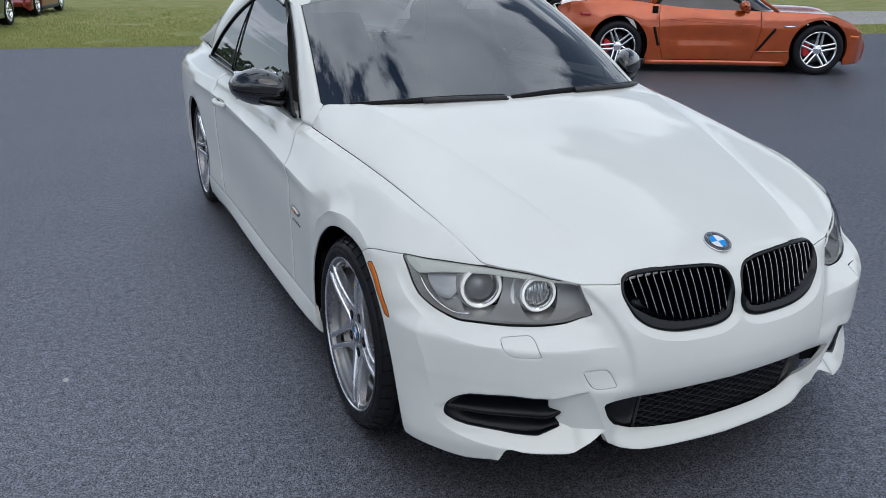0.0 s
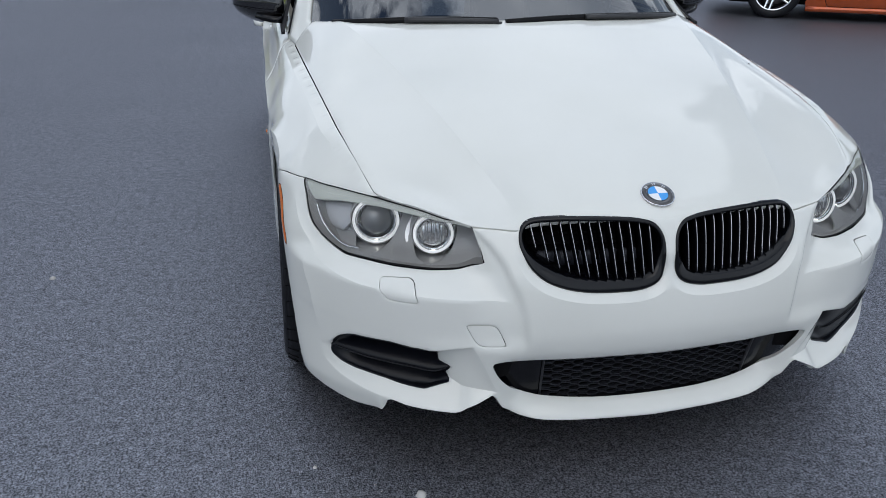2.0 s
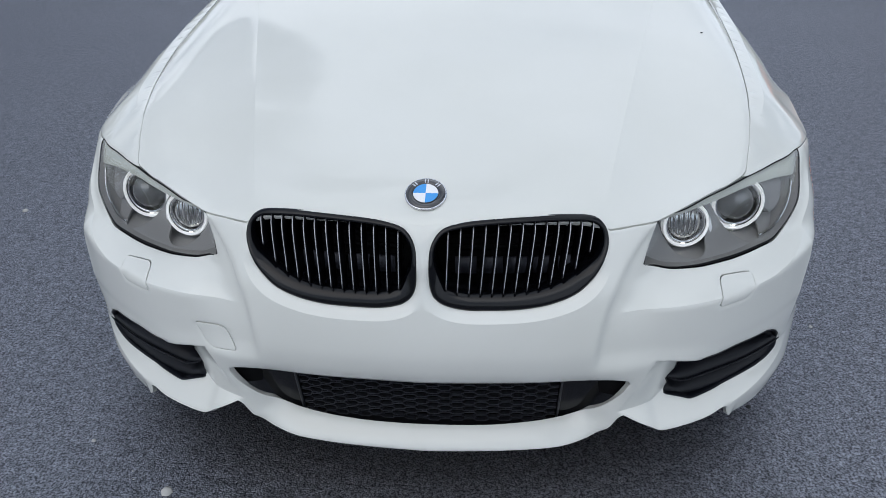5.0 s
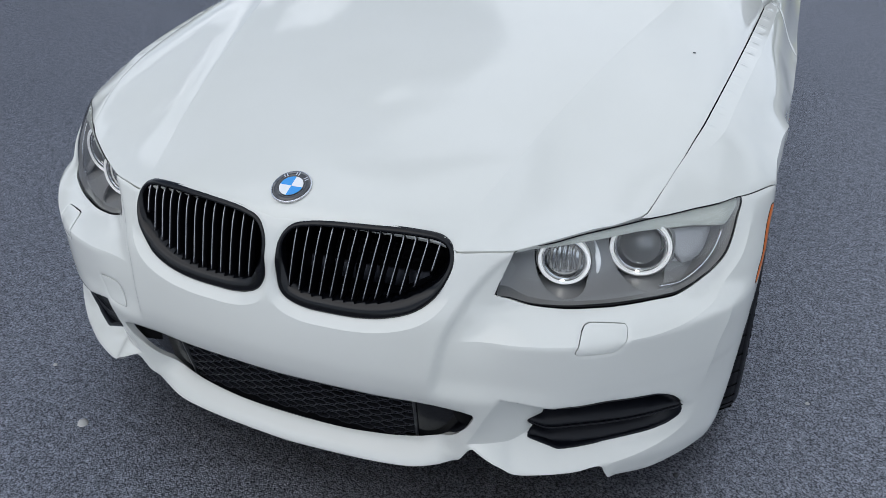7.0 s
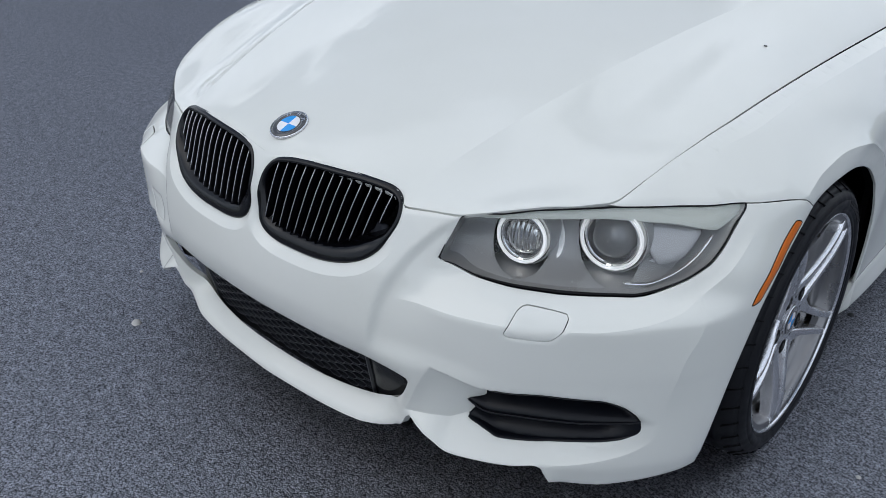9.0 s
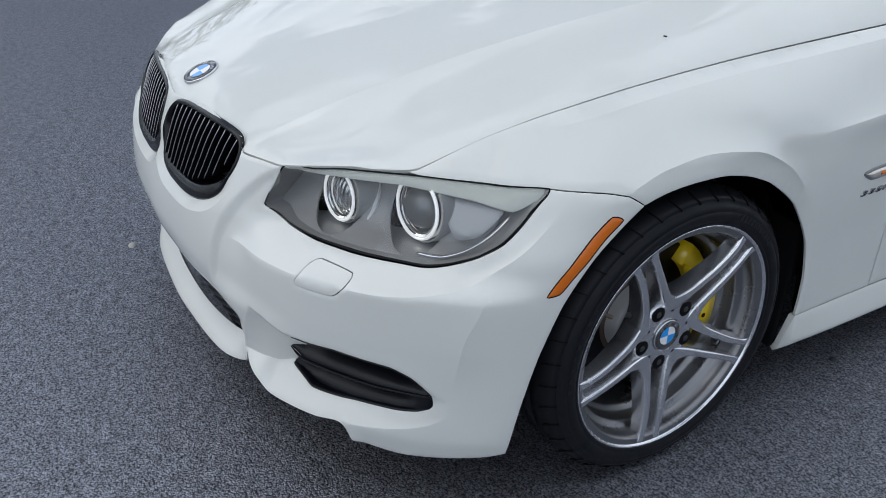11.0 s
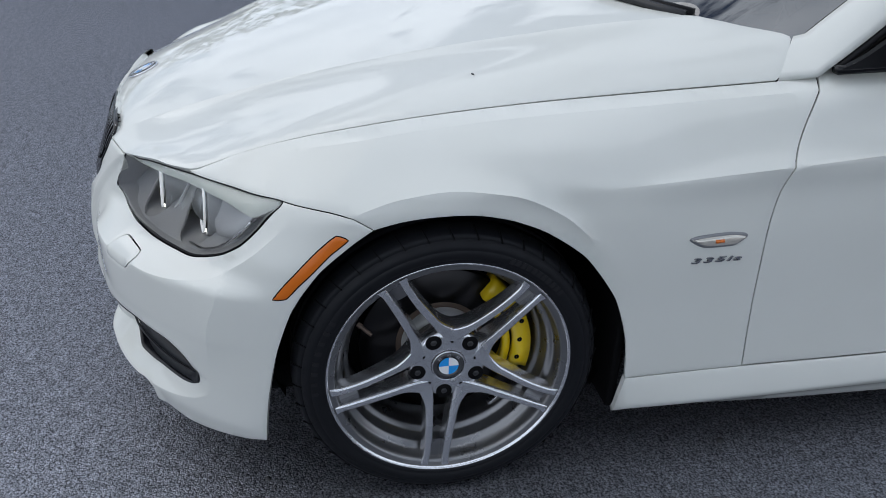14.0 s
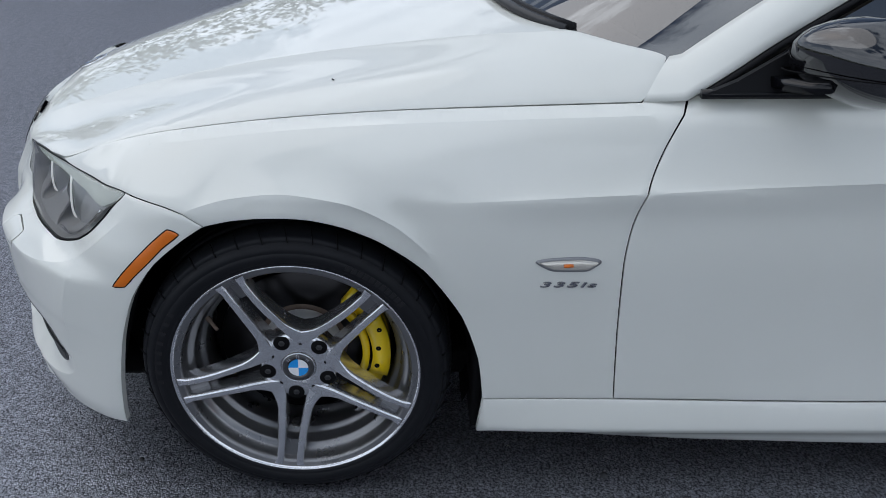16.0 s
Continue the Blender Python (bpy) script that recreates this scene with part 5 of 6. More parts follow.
HOLES = [ring_hole(*a) for a in LAMPS]
for sg in (1, -1):
    lamp = part("headlamp", sheet(in_lamp, shift_path(LAMP, .0018) * [sg, 1], [h * [sg, 1] for h in HOLES], step=.010, depth=.004), LAMP_GREY, car, "clear twin-ring headlamp with lit rings")
    part("lamp_seal", closed_loft([on_belt(LAMP * [sg, 1], .002), on_belt(shift_path(LAMP, .0012) * [sg, 1], .0008), on_belt(shift_path(LAMP, .0024) * [sg, 1], .002), on_belt(shift_path(LAMP, .0026) * [sg, 1], .008)]), SATIN_BLACK, lamp)
    part("lamp_wall", closed_loft([on_belt(shift_path(LAMP, .0024) * [sg, 1], .003), on_belt(shift_path(LAMP, .0034) * [sg, 1], .012), on_belt(shift_path(LAMP, .003) * [sg, 1], .11)]), LAMP_GREY, lamp)
    part("brow", sheet(lambda s, z: belt(s, z, .007), round_path(BROW, .010, soft=.4) * [sg, 1], step=.014, depth=.012), LAMP_PALE, lamp, "pale upper strip of the lamp")
    part("turn_lamp", sheet(lambda s, z: belt(s, z, .026 + .1 * np.clip(np.asarray(z) - .56, 0, 1)), round_path([(.842, .607), (.872, .566), (.92, .575), (.972, .614), (.965, .627), (.90, .633), (.845, .636)], .010, soft=.4) * [sg, 1], step=.012, depth=.012), TURN, lamp)
    part("light_strip", sweep(on_belt(round_path([(.800 * sg, .540), (.85 * sg, .541), (.895 * sg, .557), (.94 * sg, .586), (.980 * sg, .618)], .01, closed=False, soft=.8), .014), circle(.0032, 8)), CHROME, lamp)
    for cx, cy, cz, r in LAMPS:
        c = Vector((cx * sg, cy, cz))
        n = Vector((.16 * sg, -1, .10))
        f = n.normalized()
        well = part("reflector_bowl", bowl(c, n, [(r * 1.02, .004), (r * .92, -.008), (r * .80, -.030), (r * .60, -.045), (0.001, -.05)]), REFLECTOR, lamp)
        halo = part("light_ring", bowl(c, n, [(r * .93, -.007), (r * .92, .005), (r * .935, .009), (r * .985, .009), (r * 1.00, .005), (r * .99, -.007)], 56), RING_BAND, well, "lit white ring")
        part("outer_edge", sweep(ring_path(c + f * .0085, n, r * .985, 56), circle(.0019, 8), closed=True, up=f), RING_GLOW, halo)
        part("inner_edge", sweep(ring_path(c + f * .0085, n, r * .915, 56), circle(.0017, 8), closed=True, up=f), RING_GLOW, halo)
        part("back_edge", sweep(ring_path(c - f * .0065, n, r * .955, 56), circle(.0022, 8), closed=True, up=f), RING_GLOW, halo)
        part("inner_ring", sweep(ring_path(c + f * .004, n, r * .82), circle(.0030, 8), closed=True, up=f), CHROME, well)
        part("shroud", bowl(c, n, [(r * 1.20, -.050), (r * 1.12, .000), (r * 1.09, .003), (r * 1.06, .000), (r * 1.05, -.012)]), LAMP_GREY, well)
        # pocket beside the ring, towards the wing; its bright reflection is in the colour
        so = HOLES[0 if r > .05 else 1][:, 0]
        cs, wide = so.max() + r * .02, r * (.62 if r > .05 else .50)
        oval = np.array([(cs + wide * math.cos(t) * (1 if math.cos(t) > 0 else .35), cz + .004 + r * .74 * math.sin(t)) for t in np.linspace(0, 2 * math.pi, 41)[:-1]])
        oval[:, 1] = np.minimum(oval[:, 1], .640)
        part("side_reflector", sheet(lambda s, z: belt(s, z, .0215 + .5 * np.clip(np.asarray(z) - .525, 0, .2) + .012 * np.clip(1 - ((np.abs(s) - cs) / wide) ** 2 - ((np.asarray(z) - cz) / (r * .8)) ** 2, 0, 1)), oval * [sg, 1], step=.006, depth=.004, gap=0), SKY_LIT_REFLECTOR, well)
        spark = bmesh.new()
        bmesh.ops.create_uvsphere(spark, u_segments=10, v_segments=6, radius=.0042)
        part("light_point", moved(spark, Matrix.Translation(c + f * .006 + Vector((0, 0, -r * .97)))), SPARK, well, "bright light point")
        if r > .05:
            part("projector", bowl(c, n, [(r * .68, -.030), (r * .68, -.004), (r * .64, .004), (r * .54, .014), (r * .38, .021), (r * .2, .025), (0.0005, .026)]), PROJECTOR, well)
        else:
            part("projector", bowl(c, n, [(r * .70, -.020), (r * .68, .000), (r * .52, .005), (r * .28, .008), (0.0005, .009)], 30), FLUTE, well)
    cover = part("cover", sheet(belt, LAMP * [sg, 1], step=.012, gap=.003, depth=.002, rim=.001), LAMP_GLASS, lamp, "clear lamp cover")
    cover.visible_shadow = False

# side markers
both("side_marker", lambda: sheet(belt, MARKER, step=.012, gap=.001, depth=.006, proud=.0015, rim=.001), AMBER, bumper, "orange side marker")
both("marker_seat", lambda: sheet(belt, MARKER, step=.02, gap=-.0012, depth=.002, proud=.0005, rim=.0), GAP, bumper)

# side repeater
CLEAR = mat("repeater_clear", (0.64, 0.60, 0.53), 0.14, 0.40, coat=1.0)
relief(CLEAR, 260, 0.5, 0.001)
REP = round_path([(1.818, .573), (1.845, .579), (1.90, .5815), (1.932, .577), (1.937, .571), (1.918, .557), (1.905, .5545), (1.85, .5555)], .005, soft=.6)
REP_FRAME = mat("repeater_frame_grey", (0.24, 0.24, 0.25), 0.3, 0.6)
BADGE_CHROME = mat("dark_chrome", (0.42, 0.42, 0.44), 0.14, 1.0)
both("repeater_frame", lambda: sheet(belt, REP, step=.012, gap=-.002, depth=.004, proud=.003, rim=.002), REP_FRAME)
reps = both("repeater_lamp", lambda: sheet(belt, REP, step=.010, gap=.0035, depth=.004, proud=.0075, rim=.003), CLEAR, car, "clear side repeater lamp")
for ob, sg in zip(reps, (1, -1)):
    part("bulb", sweep(on_belt(np.array([(1.868 * sg, .569), (1.885 * sg, .5695)]), -.0085), circle(.0035, 8)), AMBER, ob)


def lettering(text, m, size, material, parent, name, shear=.25, depth=.0015):
    cu = bpy.data.curves.new(name, "FONT")
    cu.body, cu.size, cu.extrude, cu.shear = text, size, depth, shear
    cu.align_x, cu.align_y = "CENTER", "CENTER"
    cu.space_character = 1.25
    cu.offset = .0006
    tmp = bpy.data.objects.new(name, cu)
    me = bpy.data.meshes.new_from_object(tmp)
    bpy.data.objects.remove(tmp)
    me.materials.append(material)
    ob = new(name, me)
    ob.parent = parent
    ob.matrix_local = m
    return ob


for sg in (1, -1):
    c = belt(np.array([1.88 * sg]), np.array([.525]), -.002)[0]
    lettering("335is", pose(*c, 90, 0, 90 * sg) @ Matrix.Diagonal((1.36, .52, 1, 1)), .030, BADGE_CHROME, wings[0 if sg > 0 else 1], "model_badge")


# round badges
def badge(parent, m, r, blue_first=True):
    """Quartered disc with a dark ring; the letters are plain bars."""
    base = part("badge", moved(lathe([(0.0005, -.002), (r, -.002), (r, .0015), (r * .97, .003), (r * .94, .0026), (0.0005, .0026)], 48, "z"), m), SILVER, parent, "round blue and white quartered badge")
    part("badge_ring", moved(lathe([(r * .60, .0024), (r * .60, .0034), (r * .935, .0034), (r * .935, .0024)], 48, "z"), m), BADGE_BLACK, base)
    for k in range(4):
        a = [radians(90 * k + 90 * i / 10) for i in range(11)]
        q = mesh_of([(0, 0, .0036)] + [(r * .59 * math.cos(t), r * .59 * math.sin(t), .0036) for t in a], [range(12)])
        part("quarter", moved(q, m), BLUE if k % 2 == 1 else BADGE_WHITE, base, smooth=False)
    for a in (135, 90, 45):
        for o in (-5, 5):
            part("bar", moved(moved(box((-r * .028, -r * .10, .0034), (r * .028, r * .10, .0042)), pose(r * .765 * math.cos(radians(a + o)), r * .765 * math.sin(radians(a + o)), 0, 0, 0, a - 90)), m), SILVER, base, smooth=False)
    return base


def frame_at(p, n, up):
    z = Vector(n).normalized()
    x = Vector(up).cross(z).normalized()
    y = z.cross(x)
    return Matrix.Translation(p) @ Matrix((x, y, z)).transposed().to_4x4()


_bp = bonnet(np.array([0.0]), np.array([-.6245]))[0]
_bn = normals(bonnet, np.array([[0.0, -.6245]]))[0]
_sp = bonnet(np.array([.644]), np.array([.074]))[0]
part("speck", moved(box((-.0035, -.0020, 0), (.0035, .0020, .0020), .0008, 1), pose(_sp[0], _sp[1], _sp[2] + .0004, 0, 8, 35)), DARK_PLASTIC, hood)
badge(hood, frame_at(_bp + _bn * .001, _bn, (0, .8, .6)), .0405)

# ---- wheels and brakes ----
def ring_sector(r0, r1, a0, a1, x0, x1, n=12):
    pts0 = [(math.cos(a0 + (a1 - a0) * i / n), math.sin(a0 + (a1 - a0) * i / n)) for i in range(n + 1)]
    rows = []
    for r, x in ((r0, x0), (r0, x1), (r1, x1), (r1, x0), (r0, x0)):
        rows.append([(x, r * c, r * s) for c, s in pts0])
    bm = loft(rows)
    bmesh.ops.holes_fill(bm, edges=bm.edges)
    bmesh.ops.remove_doubles(bm, verts=bm.verts, dist=1e-5)
    bmesh.ops.recalc_face_normals(bm, faces=bm.faces)
    return bm


def wheel_arm(a, side):
    """One blade of a double spoke: from the hub to the rim, face outwards along +x."""
    c, s = math.cos(a), math.sin(a)
    rows = []
    for t in np.linspace(0, 1, 22):
        r = .044 + (.2335 - .044) * t
        root = max(0, .34 - t) / .34
        off = side * (.0285 - .0085 * ease(t * 1.3) + .008 * root ** 2)
        half_in = .0075 - .0012 * t + .003 * root
        half_out = .0085 - .0022 * t + .026 * root ** 2 + .006 * max(0, t - .93) / .07
        face = -.030 + .026 * ease(t ** .85) + .003 * math.sin(math.pi * t)
        deep = .048 - .022 * t
        w_in, w_out = (-half_in, half_out) if side > 0 else (-half_out, half_in)
        prof = [(w_in - .0030, face - deep), (w_in - .0016, face - .010), (w_in - .0004, face - .0026), (w_in + .0012, face - .0004), (w_in + .0040, face + .0002),
                (w_out - .0040, face + .0002), (w_out - .0012, face - .0004), (w_out + .0004, face - .0026), (w_out + .0016, face - .010), (w_out + .0030, face - deep)]
        rows.append([(x, r * c - (off + w) * s, r * s + (off + w) * c) for w, x in prof])
    bm = loft(rows)
    bmesh.ops.recalc_face_normals(bm, faces=bm.faces)
    return bm


def build_wheel():
    """A wheel about the x axis, face towards +x; the rim carries all the rest."""
    rim = part("wheel", lathe([(.200, -.205), (.214, -.200), (.212, -.17), (.196, -.155), (.192, -.11), (.1925, -.085), (.1945, -.079), (.2005, -.076), (.2045, -.071), (.2065, -.050), (.2085, -.044), (.2165, -.040), (.2205, -.036), (.2225, -.018), (.2245, -.0095), (.2265, -.0070), (.2285, -.0060), (.2375, -.0042), (.2395, -.0030), (.2400, -.010)], 120), ALLOY, None, "silver-grey alloy wheel with five double spokes")
    part("rim_lip", lathe([(.2370, -.0046), (.2388, -.0018), (.2408, .0004), (.2424, .0002), (.2432, -.0022), (.2425, -.006)], 120), BRIGHT, rim)
    part("tyre", lathe([(.236, -.014), (.2415, -.003), (.244, .0010), (.248, .0026), (.2495, .0020), (.251, .0032), (.260, .0058), (.2695, .0050), (.2705, .0038), (.2715, .0046), (.281, .0000), (.2870, -.0050), (.2880, -.0075), (.2892, -.0060), (.296, -.015), (.3015, -.027), (.3048, -.043), (.3060, -.060), (.3000, -.0605), (.3000, -.069), (.3062, -.0695), (.3068, -.095), (.300, -.0955), (.300, -.105), (.3068, -.1055), (.3062, -.135), (.300, -.1355), (.300, -.144), (.306, -.1445), (.3045, -.178), (.298, -.196), (.288, -.207), (.270, -.215), (.236, -.20)], 120), RUBBER, rim, "low-profile black tyre")
    for k in range(40):
        a = 360 * k / 40
        part("tread_cut", moved(box((-.034, -.0010, -.0016), (.0005, .0010, .0020)), pose(0, 0, 0, a, 0, 0) @ pose(-.0040, 0, .2885, 0, 33, 0) @ pose(0, 0, 0, 0, 0, 14)), GAP, rim, smooth=False)
    part("hub", lathe([(.0005, -.052), (.020, -.052), (.0335, -.034), (.0345, -.0300), (.036, -.0292), (.062, -.0302), (.071, -.0315), (.076, -.036), (.078, -.050), (.078, -.075), (.05, -.085)], 72), BRIGHT, rim)
    for k in range(5):
        a = radians(-97 + 72 * k)
        for side in (-1, 1):
            part("spoke", wheel_arm(a, side), BRIGHT, rim)
        # flat near-black disc on the uncut hub, painted as the recess's shade
        part("bolt_hole_shade", moved(lathe([(.0005, .0004), (.0150, .0004), (.0162, -.0006)], 28), pose(-.0292, .0625 * math.cos(a), .0625 * math.sin(a))), GAP, rim)
        part("bolt", moved(lathe([(.0005, .0022), (.0052, .0022), (.0066, .0012), (.0070, -.002)], 6), pose(-.0296, .0625 * math.cos(a), .0625 * math.sin(a))), DARK_PLASTIC, rim)
        d = a + radians(36)
        # likewise a small dark disc for the shade of the pin hole
        part("pin_hole_shade", moved(lathe([(.0005, .0006), (.0044, .0006), (.0050, -.001)], 14), pose(-.0302, .0560 * math.cos(d), .0560 * math.sin(d))), GAP, rim)
        # recessed floor between the pair, from the bolts to the rim
        rows = []
        for t in np.linspace(0, 1, 8):
            r = .074 + (.230 - .074) * t
            rows.append([(-.050 + .030 * t - .002 * abs(q), r * math.cos(a) - .017 * q * math.sin(a), r * math.sin(a) + .017 * q * math.cos(a)) for q in (-1, -.5, 0, .5, 1)])
        part("web", loft(rows[-3:]), ALLOY, rim)
    badge(rim, frame_at((-.0290, 0, 0), (1, 0, 0), (0, 0, 1)), .0335)
    part("valve", moved(lathe([(.0005, .034), (.0032, .034), (.0038, .030), (.0038, .010), (.0055, .008), (.0055, .0)], 12), pose(-.05, .200 * math.cos(radians(150)), .200 * math.sin(radians(150)), 0, 0, 0) @ pose(0, 0, 0, 150, 0, 0) @ pose(0, 0, 0, 0, 0, -50)), DISC_HAT, rim)
    part("balance_weight", moved(box((-.112, -.030, -.1915), (-.092, .030, -.1865), .001), pose(0, 0, 0, 42, 0, 0)), SILVER, rim)
    # raised writing on the side wall, as plain bars
    for start, count, pitch, h in ((66, 11, 2.7, .012), (148, 8, 5.0, .012)):
        for i in range(count):
            a = start - i * pitch if start < 100 else start + i * pitch
            part("side_wall_bar", moved(box((-.0002, -.0042, .2635 - h / 2), (.0062, .0042, .2635 + h / 2)), pose(0, 0, 0, a - 90, 0, 0)), LETTER, rim, smooth=False)
    return rim


WHEEL_X, WHEEL_Z, CAMBER = .8725, .3065, -1.8
wheel_model = build_wheel()
wheel_model.parent = car
wheel_model.matrix_local = pose(WHEEL_X, 0, WHEEL_Z, 0, CAMBER, -.6) @ Matrix.Diagonal((1, 1.010, 1.010, 1))
for sx, yy, turn in ((-1, 0, 20), (1, 2.76, 35), (-1, 2.76, 60)):
    w = copy_thing(wheel_model, pose(sx * (WHEEL_X if yy == 0 else .888), yy, WHEEL_Z, turn, CAMBER, 0 if sx > 0 else 180))
    w.parent = car


def brake(sg):
    m = pose(WHEEL_X * sg, 0, WHEEL_Z, 0, CAMBER, 0 if sg > 0 else 180)
    disc = part("brake_disc", moved(lathe([(.088, -.118), (.168, -.118), (.170, -.120), (.170, -.138), (.088, -.138)], 72), m), DISC, car, "worn steel brake disc, darkened as in shade")
    part("disc_hat", moved(lathe([(.0005, -.084), (.072, -.084), (.077, -.086), (.080, -.092), (.082, -.118)], 56), m), HAT_STEEL, disc)
    part("rust_ring", moved(lathe([(.081, -.1165), (.092, -.117), (.094, -.119)], 56), m), DISC_HAT, disc)
    part("dust_shield", moved(lathe([(.09, -.150), (.188, -.150), (.190, -.155)], 40), m), GAP, disc)
    lo, hi = (radians(-34), radians(52)) if sg > 0 else (math.pi - radians(52), math.pi + radians(34))
    mid = (lo + hi) / 2
    cal = part("brake_caliper", moved(ring_sector(.134, .181, lo, hi, -.150, -.094, 18), m), YELLOW, car, "yellow-painted brake caliper")
    part("outer_body", moved(ring_sector(.147, .184, lo + .30, hi - .40, -.095, -.070, 12), m), YELLOW, cal)
    part("inner_flange", moved(ring_sector(.126, .141, lo + .08, hi - .10, -.095, -.078, 14), m), YELLOW, cal)
    part("pad_slot", moved(ring_sector(.1405, .1475, lo + .22, hi - .30, -.095, -.088, 12), m), GAP, cal)
    for a, r in ((lo + .42, .158), (hi - .55, .172), (mid - .06, .160)):
        part("caliper_bolt", moved(moved(lathe([(.0005, .0012), (.0048, .0012), (.0055, .0), (.0055, -.006)], 10), pose(-.070, r * math.cos(a), r * math.sin(a))), m), GAP, cal)
    for a in (lo + .33, hi - .44):
        part("clip", moved(ring_sector(.139, .150, a - .03, a + .03, -.094, -.082, 3), m), DARK_PLASTIC, cal)
    return disc


HAT_STEEL = mat("disc_hat_steel", (0.72, 0.71, 0.70), 0.5, 0.3)
brake(1)
brake(-1)


def arch_liner(yc, r):
    rows = []
    for a in np.linspace(-24, 205, 44):
        c, t = math.cos(radians(a)), math.sin(radians(a))
        rows.append([(x, yc + r * c * (1.03 if c > 0 else 1.0), .31 + .352 * t) for x in (.40, .55, .69, .79 - .08 * float(ease((a - 150) / 50)))])
    return loft(rows)


both("arch_liner", lambda: arch_liner(0, .358), GAP)
both("arch_liner", lambda: arch_liner(2.76, .38), GAP)
both("splash_guard", lambda: box((.45, .352, .150), (.848, .372, .46), .004, 1), GAP)
part("underbody", box((-.70, -.55, .17), (.70, 3.6, .24), .02), GAP, car)
part("splitter_floor", box((-.36, -.665, .145), (.36, -.50, .184), .006), GAP, car)
part("inner_block", box((-.46, -.56, .24), (.46, .9, .56), .02), GAP, car)


# ---- mirrors, wipers, handles ----
def mirror_shell():
    rows = []
    for v in np.linspace(-1, 1, 15):
        row = []
        lat = v * math.pi / 2 * .985
        for k in range(28):
            lon = 2 * math.pi * k / 28
            cx, cy, cz = math.cos(lat) * math.cos(lon), math.cos(lat) * math.sin(lon), math.sin(lat)
            f = lambda q, e: math.copysign(abs(q) ** e, q)
            x, y, z = f(cx, .80), f(cy, .8), f(cz, .85)
            y = min(y, .38)
            taper = (1 - .26 * max(0, x) - .06 * max(0, -x)) * (1 - .26 * max(0, -y))
            row.append((.892 + .097 * x + .008 * z, .968 + .080 * y + .060 * x, .946 + .074 * z * taper - .004 * x))
        rows.append(row)
    bm = loft(rows, close=True)
    bmesh.ops.holes_fill(bm, edges=bm.edges)
    bmesh.ops.recalc_face_normals(bm, faces=bm.faces)
    return bm


MIRROR_BLACK = mat("polished_black", (0.004, 0.004, 0.005), 0.06, coat=1.0)
shells = both("door_mirror", mirror_shell, MIRROR_BLACK, car, "gloss black door mirror")
for ob, sg in zip(shells, (1, -1)):
    part("mirror_foot", sweep([(.795 * sg, .880, .893), (.825 * sg, .890, .895), (.855 * sg, .908, .900), (.880 * sg, .928, .910)], [(-.040, -.010), (.036, -.010), (.036, .008), (-.030, .012)]), GLOSS_BLACK, ob)
    _tri = [(.735, .871), (1.01, .880), (1.005, .995), (.95, .978), (.86, .930), (.79, .892)]
    _pts = [np.array([(glass_x(y, z) + .007) * sg, y, z]) for y, z in _tri]
    _in = [p - np.array([.012 * sg, 0, 0]) for p in _pts]
    bm = loft([_pts, _in], close=True)
    bm.faces.new([bm.verts.new(p + np.array([.0004 * sg, 0, 0])) for p in _pts])
    bmesh.ops.recalc_face_normals(bm, faces=bm.faces)
    part("mirror_base", bm, SATIN_BLACK, ob, smooth=False)
    part("seam", sweep([(.892 * sg + sg * .094 * math.cos(a), .949 + .060 * math.cos(a) - .067 * abs(math.sin(a)) ** .8, .927 + .012 * math.cos(a)) for a in np.linspace(.1, math.pi - .1, 16)], circle(.0012, 6)), GAP, ob)
    part("mirror_glass", moved(box((-.085, 0, -.055), (.085, .003, .055), .001), pose(.892 * sg, .990, .950, 0, 0, 30 * sg)), CHROME, ob)


def on_screen(u, v, lift):
    p = screen(np.array(u), np.array(v))
    return p + np.array([0, -.5, .85]) * lift


part("cowl_panel", loft([[(x, _r, bonnet(np.array([x]), np.array([_r]))[0][2] - .034) if k == 0 else screen(np.array(x / .70), np.array(-.07)) + np.array([0, 0, -.006]) for x in np.linspace(-.69, .69, 40) for _r in [float(np.interp(abs(x), [p[0] for p in _rear[::-1]], [p[1] for p in _rear[::-1]])) - .02]] for k in (0, 1)]), SATIN_BLACK, car)
for u0, u1, pu in ((-.90, -.16, -.22), (-.12, .84, .80)):
    wiper = part("wiper", sweep([on_screen(u0 + (u1 - u0) * t, -.030 + .018 * math.sin(math.pi * t) + .012 * t, .016) for t in np.linspace(0, 1, 16)], [(-.011, -.006), (.011, -.006), (.007, .012), (-.007, .012)]), SATIN_BLACK, car, "black windscreen wiper")
    part("arm", sweep([on_screen(u0 + (u1 - u0) * t, -.036 + .016 * math.sin(math.pi * t), .026) for t in np.linspace(.42, 1, 10)], [(-.010, -.005), (.010, -.005), (.007, .009), (-.007, .009)]), DARK_PLASTIC, wiper)
    part("pivot", moved(lathe([(.0005, .02), (.014, .02), (.017, .012), (.018, -.01)], 16, "z"), Matrix.Translation(on_screen(u1, -.040, .004))), DARK_PLASTIC, wiper)


def handle():
    p = [belt(np.array([s]), np.array([.752]), -.004 - .030 * math.sin(math.pi * t) ** .6)[0] for t in np.linspace(0, 1, 15) for s in [3.13 + .205 * t]]
    return sweep(p, [(-.010, -.013), (.008, -.011), (.010, .010), (-.010, .014)], scale=lambda t: .7 + .3 * ease(min(t, 1 - t) / .2))


